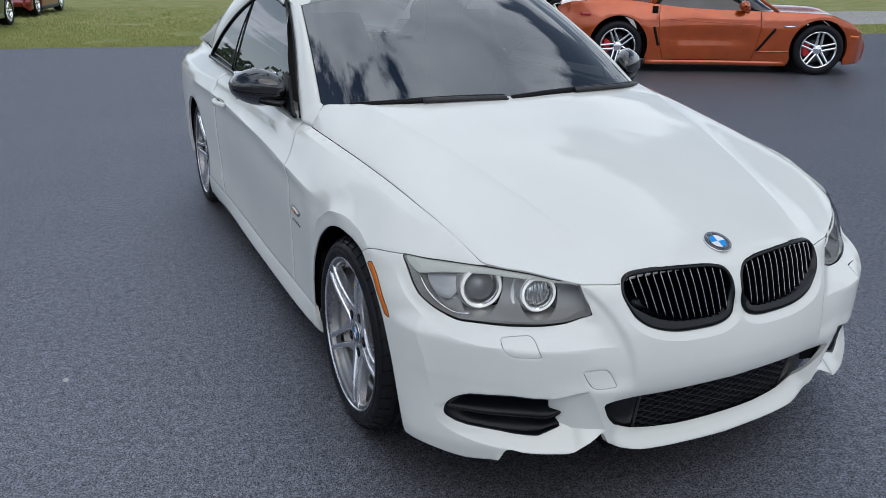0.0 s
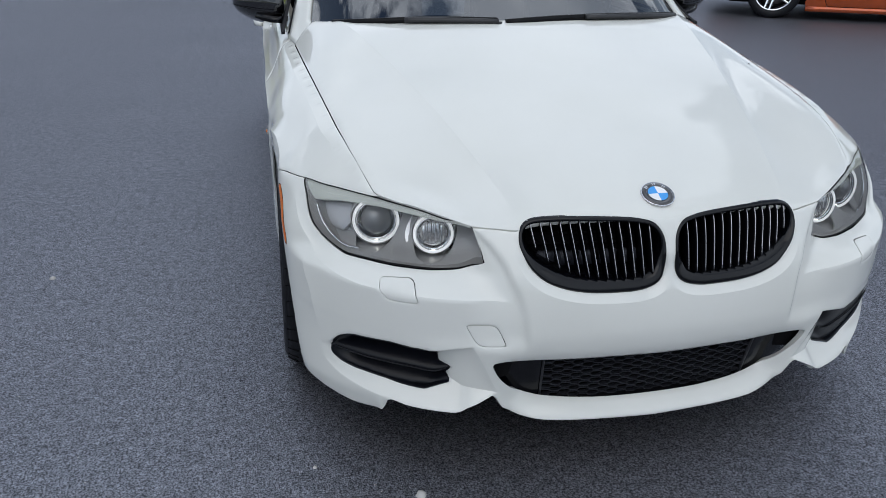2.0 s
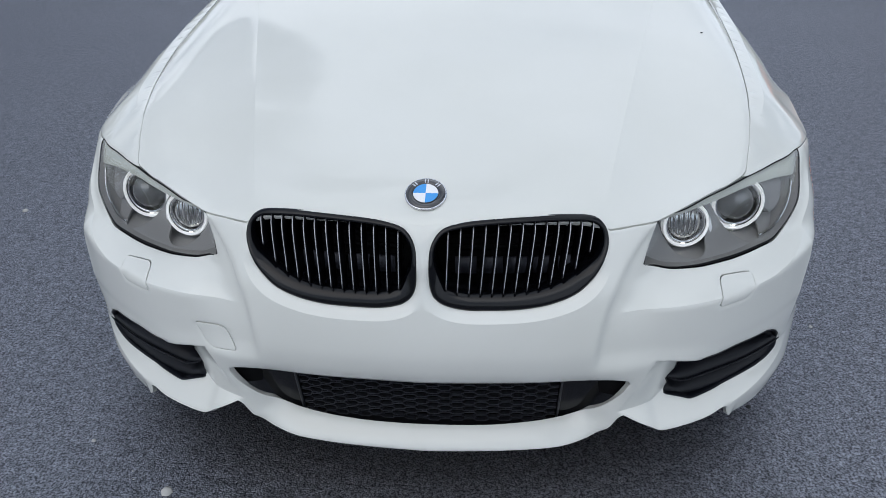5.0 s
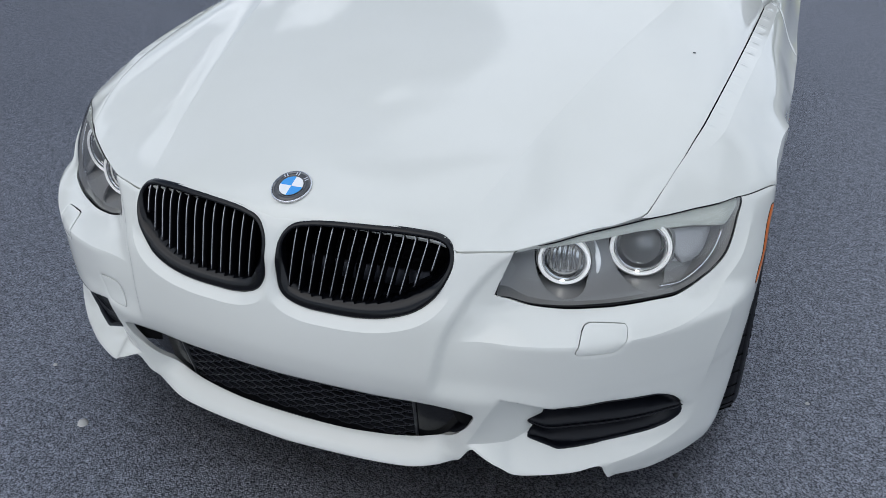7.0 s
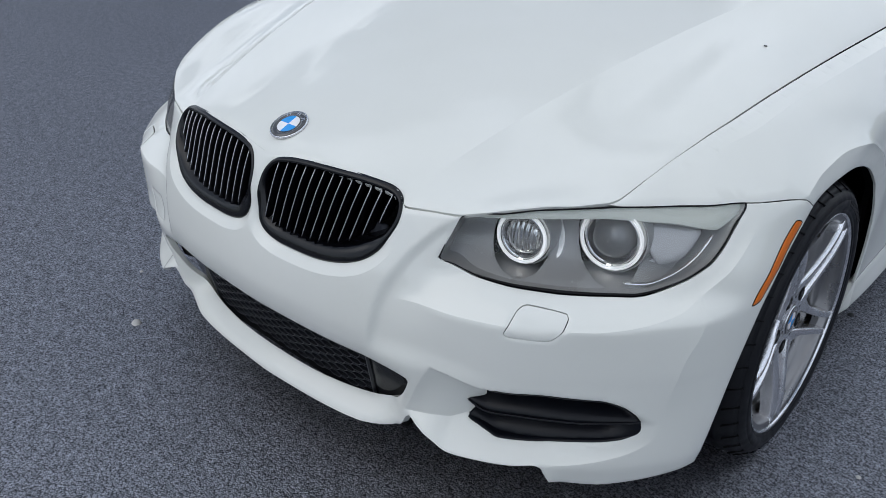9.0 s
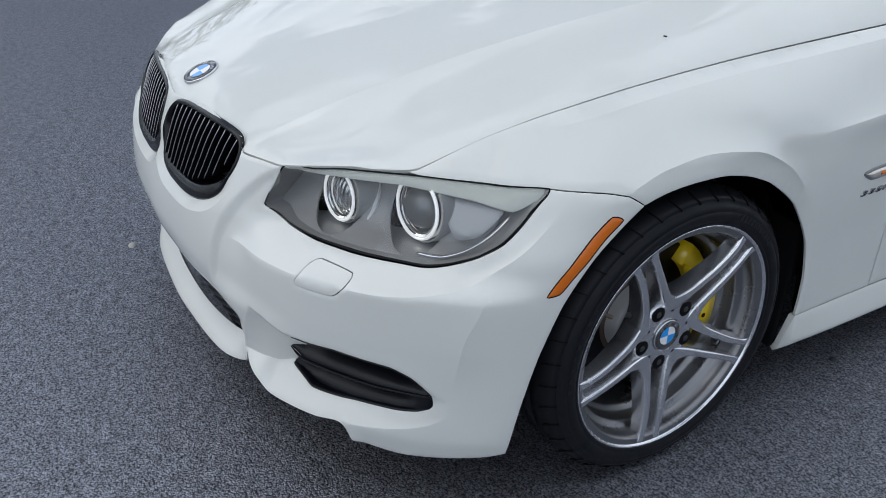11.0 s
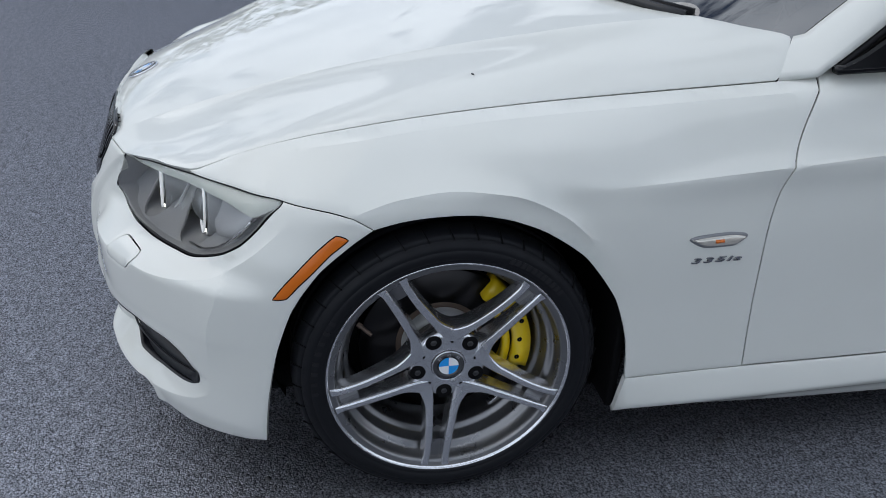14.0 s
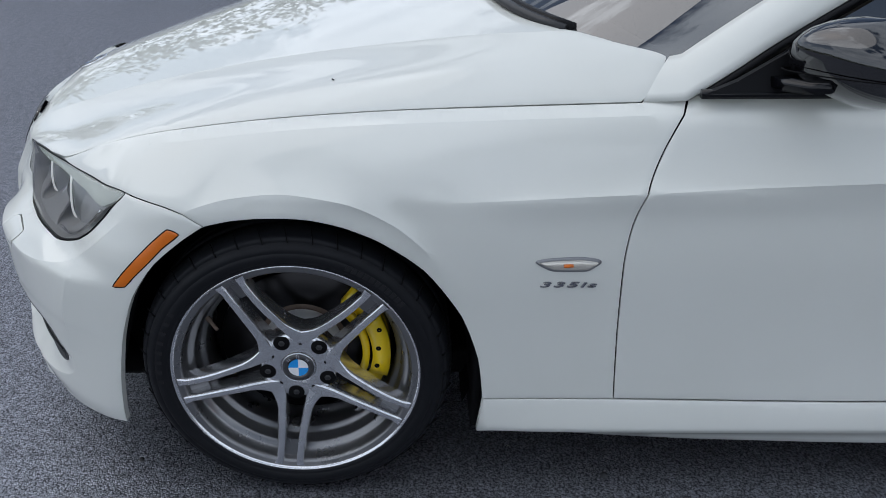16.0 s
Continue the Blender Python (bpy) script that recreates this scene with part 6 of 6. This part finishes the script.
for ob, d in zip(both("door_handle", handle, WHITE), doors):
    ob.parent = d
both("handle_cup", lambda: sheet(belt, round_path([(3.18, .742), (3.30, .742), (3.31, .765), (3.17, .765)], .01), step=.02, proud=.0008, gap=0), GAP)
part("steering_wheel", sweep(ring_path((.37, 1.00, .93), (0, .94, .34), .18, 36), circle(.014, 8), closed=True, up=(0, .94, .34)), DARK_PLASTIC, car)
part("rear_view_mirror", moved(box((-.09, -.015, -.04), (.09, .015, .04), .012), pose(.0, 1.14, 1.215)), DARK_PLASTIC, car)
for x in (-.37, .37):
    seat = part("seat", loft([[(x + (.24 - .06 * max(0, t - .7) / .3) * math.cos(a), 1.55 + .32 * t * .6 + .07 * math.sin(a), .55 + .62 * t) for a in np.linspace(0, 2 * math.pi, 17)] for t in np.linspace(0, 1, 10)]), DARK_PLASTIC, car)


# ---- the other vehicles ----
def paint(name, color, rough=0.3, metal=0.35):
    m = mat(name, color, rough, metal, coat=1.0)
    lo, hi = tuple(c * .92 for c in color), tuple(min(1, c * 1.08) for c in color)
    link(m, vary(m, lo, hi, 5.0), m.node_tree.nodes["Principled BSDF"].inputs["Base Color"])
    return m


ORANGE = paint("orange_metallic_paint", (0.40, 0.062, 0.004), 0.20, 0.42)
CAR_GLASS = mat("dark_car_glass", (0.012, 0.014, 0.016), 0.05, coat=0.5)
RED_CALIPER = mat("red_caliper", (0.50, 0.015, 0.02), 0.35)


def road_wheel(parent, x, y, z, r, rim_r, width, spokes, sg, material, turn=0, caliper=None, pair=True):
    """A whole wheel about the y axis, outside towards sg * y."""
    m = pose(x, y, z, 0, 0, 90 if sg > 0 else -90) @ pose(0, 0, 0, turn, 0, 0)
    w = part("wheel", moved(lathe([(rim_r * .82, -width), (rim_r * .86, -.05), (rim_r * .92, -.02), (rim_r * .96, .004), (rim_r, .006), (rim_r * 1.01, -.004)], 40), m), material, parent)
    part("tyre", moved(lathe([(rim_r * .99, -.01), (rim_r * 1.03, .010), (rim_r + (r - rim_r) * .5, .016), (r * .965, .006), (r * .995, -.025), (r, -.05), (r, -width * .8), (r * .96, -width), (rim_r, -width)], 44), m), RUBBER, w)
    for k in range(spokes):
        a = 2 * math.pi * k / spokes
        for o in ((-.030, .030) if pair else (0,)):
            rows = []
            for t in np.linspace(0, 1, 5):
                q, h = rim_r * (.16 + .80 * t), (.013 - .003 * t) * (1 if pair else 2.2)
                for_x = -.035 + .035 * t
                rows.append([(for_x - .03, q * math.cos(a) - (o + e) * math.sin(a), q * math.sin(a) + (o + e) * math.cos(a)) if d else (for_x, q * math.cos(a) - (o + e) * math.sin(a), q * math.sin(a) + (o + e) * math.cos(a)) for e, d in ((-h * 1.3, 1), (-h, 0), (h, 0), (h * 1.3, 1))])
            bm = loft(rows)
            bmesh.ops.recalc_face_normals(bm, faces=bm.faces)
            part("spoke", moved(bm, m), material, w)
    part("hub", moved(lathe([(.0005, -.022), (.035, -.024), (.060, -.034), (.066, -.06)], 24), m), material, w)
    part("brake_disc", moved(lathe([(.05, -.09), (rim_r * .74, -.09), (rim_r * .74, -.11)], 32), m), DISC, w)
    part("wheel_back", moved(lathe([(.0005, -.12), (rim_r * .9, -.12)], 24), m), GAP, w)
    if caliper:
        part("caliper", moved(moved(ring_sector(rim_r * .45, rim_r * .80, radians(-30), radians(30), -.10, -.05, 8), pose(0, 0, 0, 180 if sg < 0 else 0, 0, 0)), pose(x, y, z, 0, 0, 90 if sg > 0 else -90)), caliper, w)
    return w


# orange sports car; nose along its own +x, its right side at -y
oc = thing("sports_car", "orange low two-seat sports car with chrome wheels parked on asphalt", "car", at=Matrix.Translation((6.846, 6.771, 0)) @ Matrix.Rotation(math.atan2(-1.47, 2.158), 4, "Z") @ Matrix.Diagonal((.97, .97, .99, 1)))
oc_w = bend([-2.2, -2.0, -1.5, -1.2, -.6, 0, .7, 1.3, 1.66, 1.88, 2.03], [.74, .86, .955, .965, .93, .875, .90, .935, .885, .76, .55])


def oc_side(x, z):
    x, z = np.asarray(x, float), np.asarray(z, float)
    y = oc_w(x) - .22 * np.clip(.40 - z, 0, 1) ** 1.5 - .55 * np.clip(z - .58, 0, 1) ** 1.6
    y = y - .022 * ease((.80 - np.abs(x + .12)) / .5) * np.exp(-((z - .46) / .11) ** 2)
    return np.stack([x, -y, z], -1)


oc_top = bend([-2.2, -2.0, -1.5, -1.2, -.8, -.3, .3, .7, 1.0, 1.35, 1.61, 1.83, 1.95, 2.03], [.86, .92, .95, .945, .895, .845, .82, .81, .80, .785, .715, .605, .50, .42])
ARCH_F = [(1.34 + .375 * math.cos(radians(a)), .335 + .375 * math.sin(radians(a))) for a in np.linspace(200, -22, 34)]
ARCH_R = [(-1.34 + .40 * math.cos(radians(a)), .345 + .40 * math.sin(radians(a))) for a in np.linspace(200, -20, 34)]
_dr = [(.55, .814), (.57, .62), (.54, .40), (.48, .17)]
_df = [(-.80, .895), (-.79, .5), (-.74, .26), (-.70, .17)]


def top_line(a, b):
    return [(x, float(oc_top(x))) for x in np.arange(a, b, .04 if b > a else -.04)] + [(b, float(oc_top(b)))]


OC_FENDER = np.array(open_path(_dr[::-1], .6, .03) + top_line(.57, 1.99) + open_path([(2.03, .42), (2.045, .33), (2.03, .17), (1.92, .13), (1.70, .13)], .5, .03) + ARCH_F[::-1] + open_path([(.97, .13), (.48, .13), (.48, .17)], 0, .03)[:-1])
OC_DOOR = np.array(open_path(_df[::-1], .6, .03) + top_line(-.78, .53) + open_path(_dr, .6, .03) + open_path([(.48, .17), (-.70, .17)], 0, .04)[1:-1])
OC_REAR = np.array(open_path(_df, .6, .03) + open_path([(-.70, .17), (-.70, .13), (-.97, .13)], 0, .03)[1:-1] + ARCH_R[::-1][:-2] + open_path([(-1.72, .20), (-2.12, .26), (-2.2, .45), (-2.22, .72), (-2.2, .86)], .4, .03) + top_line(-2.16, -.82))
for nm, o in (("front_wing", OC_FENDER), ("door", OC_DOOR), ("rear_quarter", OC_REAR)):
    for sg in (1, -1):
        bm = sheet(oc_side, o, step=.05, gap=.003, depth=.03, side=1)
        if sg < 0:
            bmesh.ops.scale(bm, vec=(1, -1, 1), verts=bm.verts)
            bmesh.ops.reverse_faces(bm, faces=bm.faces)
        part(nm, bm, ORANGE, oc)
part("deck", loft([[(x, k * -oc_side(np.array(x), np.array(float(oc_top(x))))[1], float(oc_top(x)) + .05 * (1 - k * k)) for k in np.linspace(-1, 1, 13)] for x in np.arange(-2.16, -.9, .06)]), ORANGE, oc)
part("bonnet", loft([[(x, k * -oc_side(np.array(x), np.array(float(oc_top(x))))[1], float(oc_top(x)) + (.06 * (1 - k * k) - .04 * math.exp(-((abs(k) - .62) / .16) ** 2)) * min(1, (2.06 - x) * 1.6)) for k in np.linspace(-1, 1, 21)] for x in np.arange(.54, 2.02, .06)]), ORANGE, oc)
part("nose", loft([[(1.92 + .11 * math.cos(a) - .25 * k * k, .78 * k, .30 + .18 * math.sin(a)) for a in np.linspace(-1.4, 1.3, 9)] for k in np.linspace(-1, 1, 13)]), ORANGE, oc)
part("tail_panel", loft([[(-2.17 + .12 * k * k, .80 * k, z) for z in np.linspace(.28, .87, 6)] for k in np.linspace(-1, 1, 13)]), ORANGE, oc)
roof_z = bend([-1.75, -1.3, -.7, -.2, .2, .80], [.95, 1.10, 1.235, 1.245, 1.17, .80])
part("cabin_glass", loft([[(x, k * (.82 - .14 * ease((roof_z(x) - .8) / .44)), float(.79 + (roof_z(x) - .79) * (1 - abs(k) ** 5))) for k in np.linspace(-1, 1, 21)] for x in np.linspace(-1.7, .79, 30)]), CAR_GLASS, oc)
part("roof_panel", loft([[(x, k * .56, float(roof_z(x)) + .006 - .05 * abs(k) ** 3) for k in np.linspace(-1, 1, 11)] for x in np.linspace(-.9, .05, 10)]), ORANGE, oc)
for sg in (-1, 1):
    at_side = lambda x, z, out=.004: np.array(oc_side(np.array(x), np.array(z))) * [1, -sg, 1] + np.array([0, sg * out, 0])
    part("door_glass_frame", sweep([(-.90, sg * .83, .90), (-.78, sg * .74, 1.10), (-.68, sg * .665, 1.22)], [(-.05, -.03), (.05, -.03), (.05, .03), (-.05, .03)]), ORANGE, oc)
    part("windscreen_pillar", sweep([(.78, sg * .83, .80), (.45, sg * .755, 1.02), (.10, sg * .665, 1.19)], [(-.03, -.02), (.03, -.02), (.03, .02), (-.03, .02)]), ORANGE, oc)
    mir = part("door_mirror", loft([[(.30 + .07 * c2 * math.cos(a), sg * (.96 + .10 * s2), .885 + .07 * c2 * math.sin(a)) for a in np.linspace(0, 2 * math.pi, 13)] for s2, c2 in [(math.sin(b), max(.02, math.cos(b)) ** .6) for b in np.linspace(-1.5, 1.5, 9)]]), ORANGE, oc)
    part("mirror_arm", sweep([(.36, sg * .84, .82), (.34, sg * .90, .85)], [(-.05, -.02), (.05, -.02), (.05, .02), (-.05, .02)]), ORANGE, mir)
    part("side_gill", sweep([at_side(.76 - .22 * t, .59 - .30 * t, .002) for t in np.linspace(0, 1, 8)], [(-.022, -.02), (.022, -.02), (.016, .008), (-.012, .008)], up=(0, sg, 0)), GAP, oc)
    part("gill_lip", sweep([at_side(.54 + .42 * t, .29 + .01 * t, .002) for t in np.linspace(0, 1, 6)], [(-.012, -.012), (.012, -.012), (.008, .012), (-.008, .012)], up=(0, sg, 0)), ORANGE, oc)
    part("rear_scoop", sweep([at_side(-.86 + .07 * t, .60 - .24 * t, .002) for t in np.linspace(0, 1, 6)], [(-.022, -.01), (.022, -.01), (.012, .008), (-.012, .008)], up=(0, sg, 0)), GAP, oc)
    part("handle_recess", sweep([at_side(-.86, .78, .003), at_side(-.86, .87, .003)], [(-.04, -.006), (.04, -.006), (.04, .006), (-.04, .006)], up=(0, sg, 0)), GAP, oc)
    part("door_crease", sweep([at_side(-.65 + 1.15 * t, .70 - .07 * t, .0) for t in np.linspace(0, 1, 12)], [(-.012, -.008), (.012, -.008), (.0, .006)], up=(0, sg, 0)), ORANGE, oc)
    part("side_marker", sweep([at_side(-1.88 + .14 * t, .76, .004) for t in np.linspace(0, 1, 5)], [(-.025, -.006), (.025, -.006), (.02, .006), (-.02, .006)], up=(0, sg, 0)), RED, oc)
    part("badge_bars", sweep([at_side(.86 + .15 * t, .62, .004) for t in np.linspace(0, 1, 4)], [(-.010, -.003), (.010, -.003), (.010, .003), (-.010, .003)], up=(0, sg, 0)), SILVER, oc)
    part("front_marker", sweep([at_side(1.74 + .14 * t, .50 - .02 * t, .003) for t in np.linspace(0, 1, 4)], [(-.018, -.004), (.018, -.004), (.018, .004), (-.018, .004)], up=(0, sg, 0)), AMBER, oc)
    for dx in (0, .11):
        part("tail_lamp", moved(lathe([(.0005, .010), (.05, .010), (.062, .0), (.068, -.02)], 20), pose(-2.14 + .03 * (dx > 0), sg * (.62 - dx * 1.5), .76, 0, 0, 180)), RED, oc)
    part("sill", sweep([(x, sg * (float(oc_w(x)) - .07), .135) for x in np.linspace(-.95, .95, 14)], [(-.05, -.03), (.05, -.03), (.05, .03), (-.05, .03)]), ORANGE, oc)
    road_wheel(oc, 1.34, sg * .915, .335 / .90 * .88, .328, .236, .24, 5, sg, CHROME, 14, RED_CALIPER)
    road_wheel(oc, -1.34, sg * .935, .345 / .90 * .88, .338, .246, .30, 5, sg, CHROME, 40, RED_CALIPER)
    for xc, rr in ((1.34, .372), (-1.34, .397)):
        part("arch_liner", loft([[(xc + rr * math.cos(radians(a)), sg * q, .338 + rr * math.sin(radians(a))) for q in (.5, .7, .87)] for a in np.linspace(-15, 195, 20)]), GAP, oc)
part("underbody", box((-1.9, -.75, .16), (1.8, .75, .40), .03), GAP, oc)


def plain_car(name, label, color_mat, m, length=4.7, width=1.82, height=1.45, hood=.95, clear=.2, wheel_r=.34, cabin=(-1.0, .9), metal=CHROME, trim=False, bed=False, hang=.88):
    """A whole saloon or pick-up: flanks with arches, top, glass, bumpers, lamps and wheels."""
    c = thing(name, label, "pickup truck" if bed else "car", at=m)
    L, Wd = length / 2, width / 2
    wx = L - hang
    wid = bend([-L, -L + .25, -L + .8, 0, L - .8, L - .25, L], [Wd * .80, Wd * .95, Wd, Wd, Wd, Wd * .94, Wd * .76])

    def flank(x, z):
        x, z = np.asarray(x, float), np.asarray(z, float)
        y = wid(x) - .10 * np.clip(clear + .25 - z, 0, 1) - .30 * np.clip(z - hood + .22, 0, 1) ** 1.5
        return np.stack([x, -y, z], -1)
    arch = lambda xc: [(xc + (wheel_r + .06) * math.cos(radians(a)), wheel_r + (wheel_r + .06) * math.sin(radians(a))) for a in np.linspace(-20, 200, 26)]
    o = np.array([(-L, clear + .1), (-L, hood - .06), (-L + .08, hood)] + [(x, hood) for x in np.arange(-L + .2, L - .2, .2)] + [(L - .12, hood - .05), (L, hood - .18), (L, clear + .1), (L - .2, clear)] + arch(wx) + [(-wx + wheel_r + .2, clear)] + arch(-wx) + [(-L + .15, clear)])
    for sg in (1, -1):
        bm = sheet(flank, round_path(o, .05, soft=.0), step=.12, gap=.0, depth=.03, side=1)
        if sg < 0:
            bmesh.ops.scale(bm, vec=(1, -1, 1), verts=bm.verts)
            bmesh.ops.reverse_faces(bm, faces=bm.faces)
        part("flank", bm, color_mat, c)
        for xc in (wx, -wx):
            road_wheel(c, xc, sg * (Wd - .03), wheel_r, wheel_r, wheel_r * .70, .2, 6, sg, metal, 0, None, False)
            part("arch_liner", loft([[(xc + (wheel_r + .055) * math.cos(radians(a)), sg * q, wheel_r + (wheel_r + .055) * math.sin(radians(a))) for q in (.4, .6, Wd - .05)] for a in np.linspace(-15, 195, 16)]), GAP, c)
        for xg in (cabin[0] + .15, (cabin[0] + cabin[1]) / 2, cabin[1] - .05):
            part("door_gap", sweep([np.array(flank(np.array(xg), np.array(z))) * [1, -sg, 1] for z in (clear + .08, (clear + hood) / 2, hood - .03)], circle(.004, 5), up=(1, 0, 0)), GAP, c)
        part("handle", sweep([np.array(flank(np.array(cabin[0] + .3 + .16 * t), np.array(hood - .16))) * [1, -sg, 1] + np.array([0, sg * .02, 0]) for t in (0, .5, 1)], [(-.012, -.01), (.012, -.01), (.012, .01), (-.012, .01)]), CHROME if trim else color_mat, c)
        part("sill", box((-wx + wheel_r + .08, sg * Wd * .93 - .06, clear - .03), (wx - wheel_r - .08, sg * Wd * .93 + .04, clear + .08), .02), color_mat if trim else DARK_PLASTIC, c)
        if trim:
            part("side_moulding", sweep([np.array(flank(np.array(x), np.array((clear + hood) / 2 + .06))) * [1, -sg, 1] + np.array([0, sg * .004, 0]) for x in np.linspace(-wx + wheel_r + .1, wx - wheel_r - .1, 12)], [(-.012, -.006), (.012, -.006), (.012, .006), (-.012, .006)], up=(0, sg, 0)), CHROME, c)
        part("head_lamp", box((L - .10, sg * Wd * .62 - .16, hood - .27), (L - .015, sg * Wd * .62 + .16, hood - .12), .03), REFLECTOR, c)
        part("tail_lamp", box((-L - .01, sg * Wd * .72 - .10, hood - .30), (-L + .08, sg * Wd * .72 + .10, hood - .08), .02), RED, c)
        part("mirror", box((cabin[1] - .12, sg * (Wd + .09) - .09, hood + .02), (cabin[1] + .02, sg * (Wd + .09) + .09, hood + .15), .03), color_mat, c)
    half = lambda x: float(-flank(np.array(x), np.array(hood))[1])
    part("top", loft([[(x, k * half(x), hood + .05 * (1 - k * k) * (1 if abs(x) < L - .3 else .3)) for k in np.linspace(-1, 1, 11)] for x in np.linspace(-L + .06, L - .12, 24)]), color_mat, c)
    for end in (1, -1):
        part("end_panel", loft([[(end * (L - .02 - .10 * k * k * k * k), Wd * .78 * k, z) for z in np.linspace(clear + .1, hood - .02 - (.14 if end > 0 else 0), 6)] for k in np.linspace(-1, 1, 13)]), color_mat, c)
        part("bumper", sweep([(end * (L + .03 - .16 * k * k), Wd * .93 * k, clear + .22) for k in np.linspace(-1, 1, 13)], [(-.06, -.10), (.06, -.10), (.07, .07), (-.05, .10)]), CHROME if bed else color_mat, c)
    a, b = cabin
    cz = bend([a - .35, a, a + .5, b - .5, b, b + .45], [hood + .01, hood + .16, height - .01, height, hood + .20, hood + .01])
    part("cabin_glass", loft([[(x, k * (Wd * .90 - .16 * (cz(x) - hood) / (height - hood)), float(hood + (cz(x) - hood) * (1 - abs(k) ** 6))) for k in np.linspace(-1, 1, 17)] for x in np.linspace(a - .34, b + .44, 22)]), CAR_GLASS, c)
    part("roof", loft([[(x, k * (Wd * .74), float(cz(x)) + .008 - .06 * abs(k) ** 3) for k in np.linspace(-1, 1, 9)] for x in np.linspace(a + .4, b - .4, 8)]), color_mat, c)
    part("underbody", box((-L + .2, -Wd + .12, clear - .02), (L - .2, Wd - .12, clear + .2), .02), GAP, c)
    return c


GREY_GREEN = paint("grey_green_paint", (0.045, 0.052, 0.045))
DEEP_RED = paint("deep_red_paint", (0.21, 0.004, 0.012), .3, 0)
VAN_WHITE = paint("plain_white_paint", (0.72, 0.72, 0.71), .35, 0)
plain_car("saloon", "dark grey-green saloon with chrome side strips on grass edge", GREY_GREEN, pose(-3.99, 18.53, 0, 0, 0, 75), 4.2, trim=True, clear=.22, wheel_r=.33, hang=.50)
plain_car("red_car", "deep red car with polished wheels parked on the field", DEEP_RED, pose(-2.73, 25.2, 0, 0, 0, 78), 4.4, 1.8, 1.45, .98, .17, .35, (-1.0, .9), CHROME, False, False, .75)
plain_car("white_car", "white car parked behind the orange sports car", VAN_WHITE, pose(7.6, 14.6, 0, 0, 0, 150))
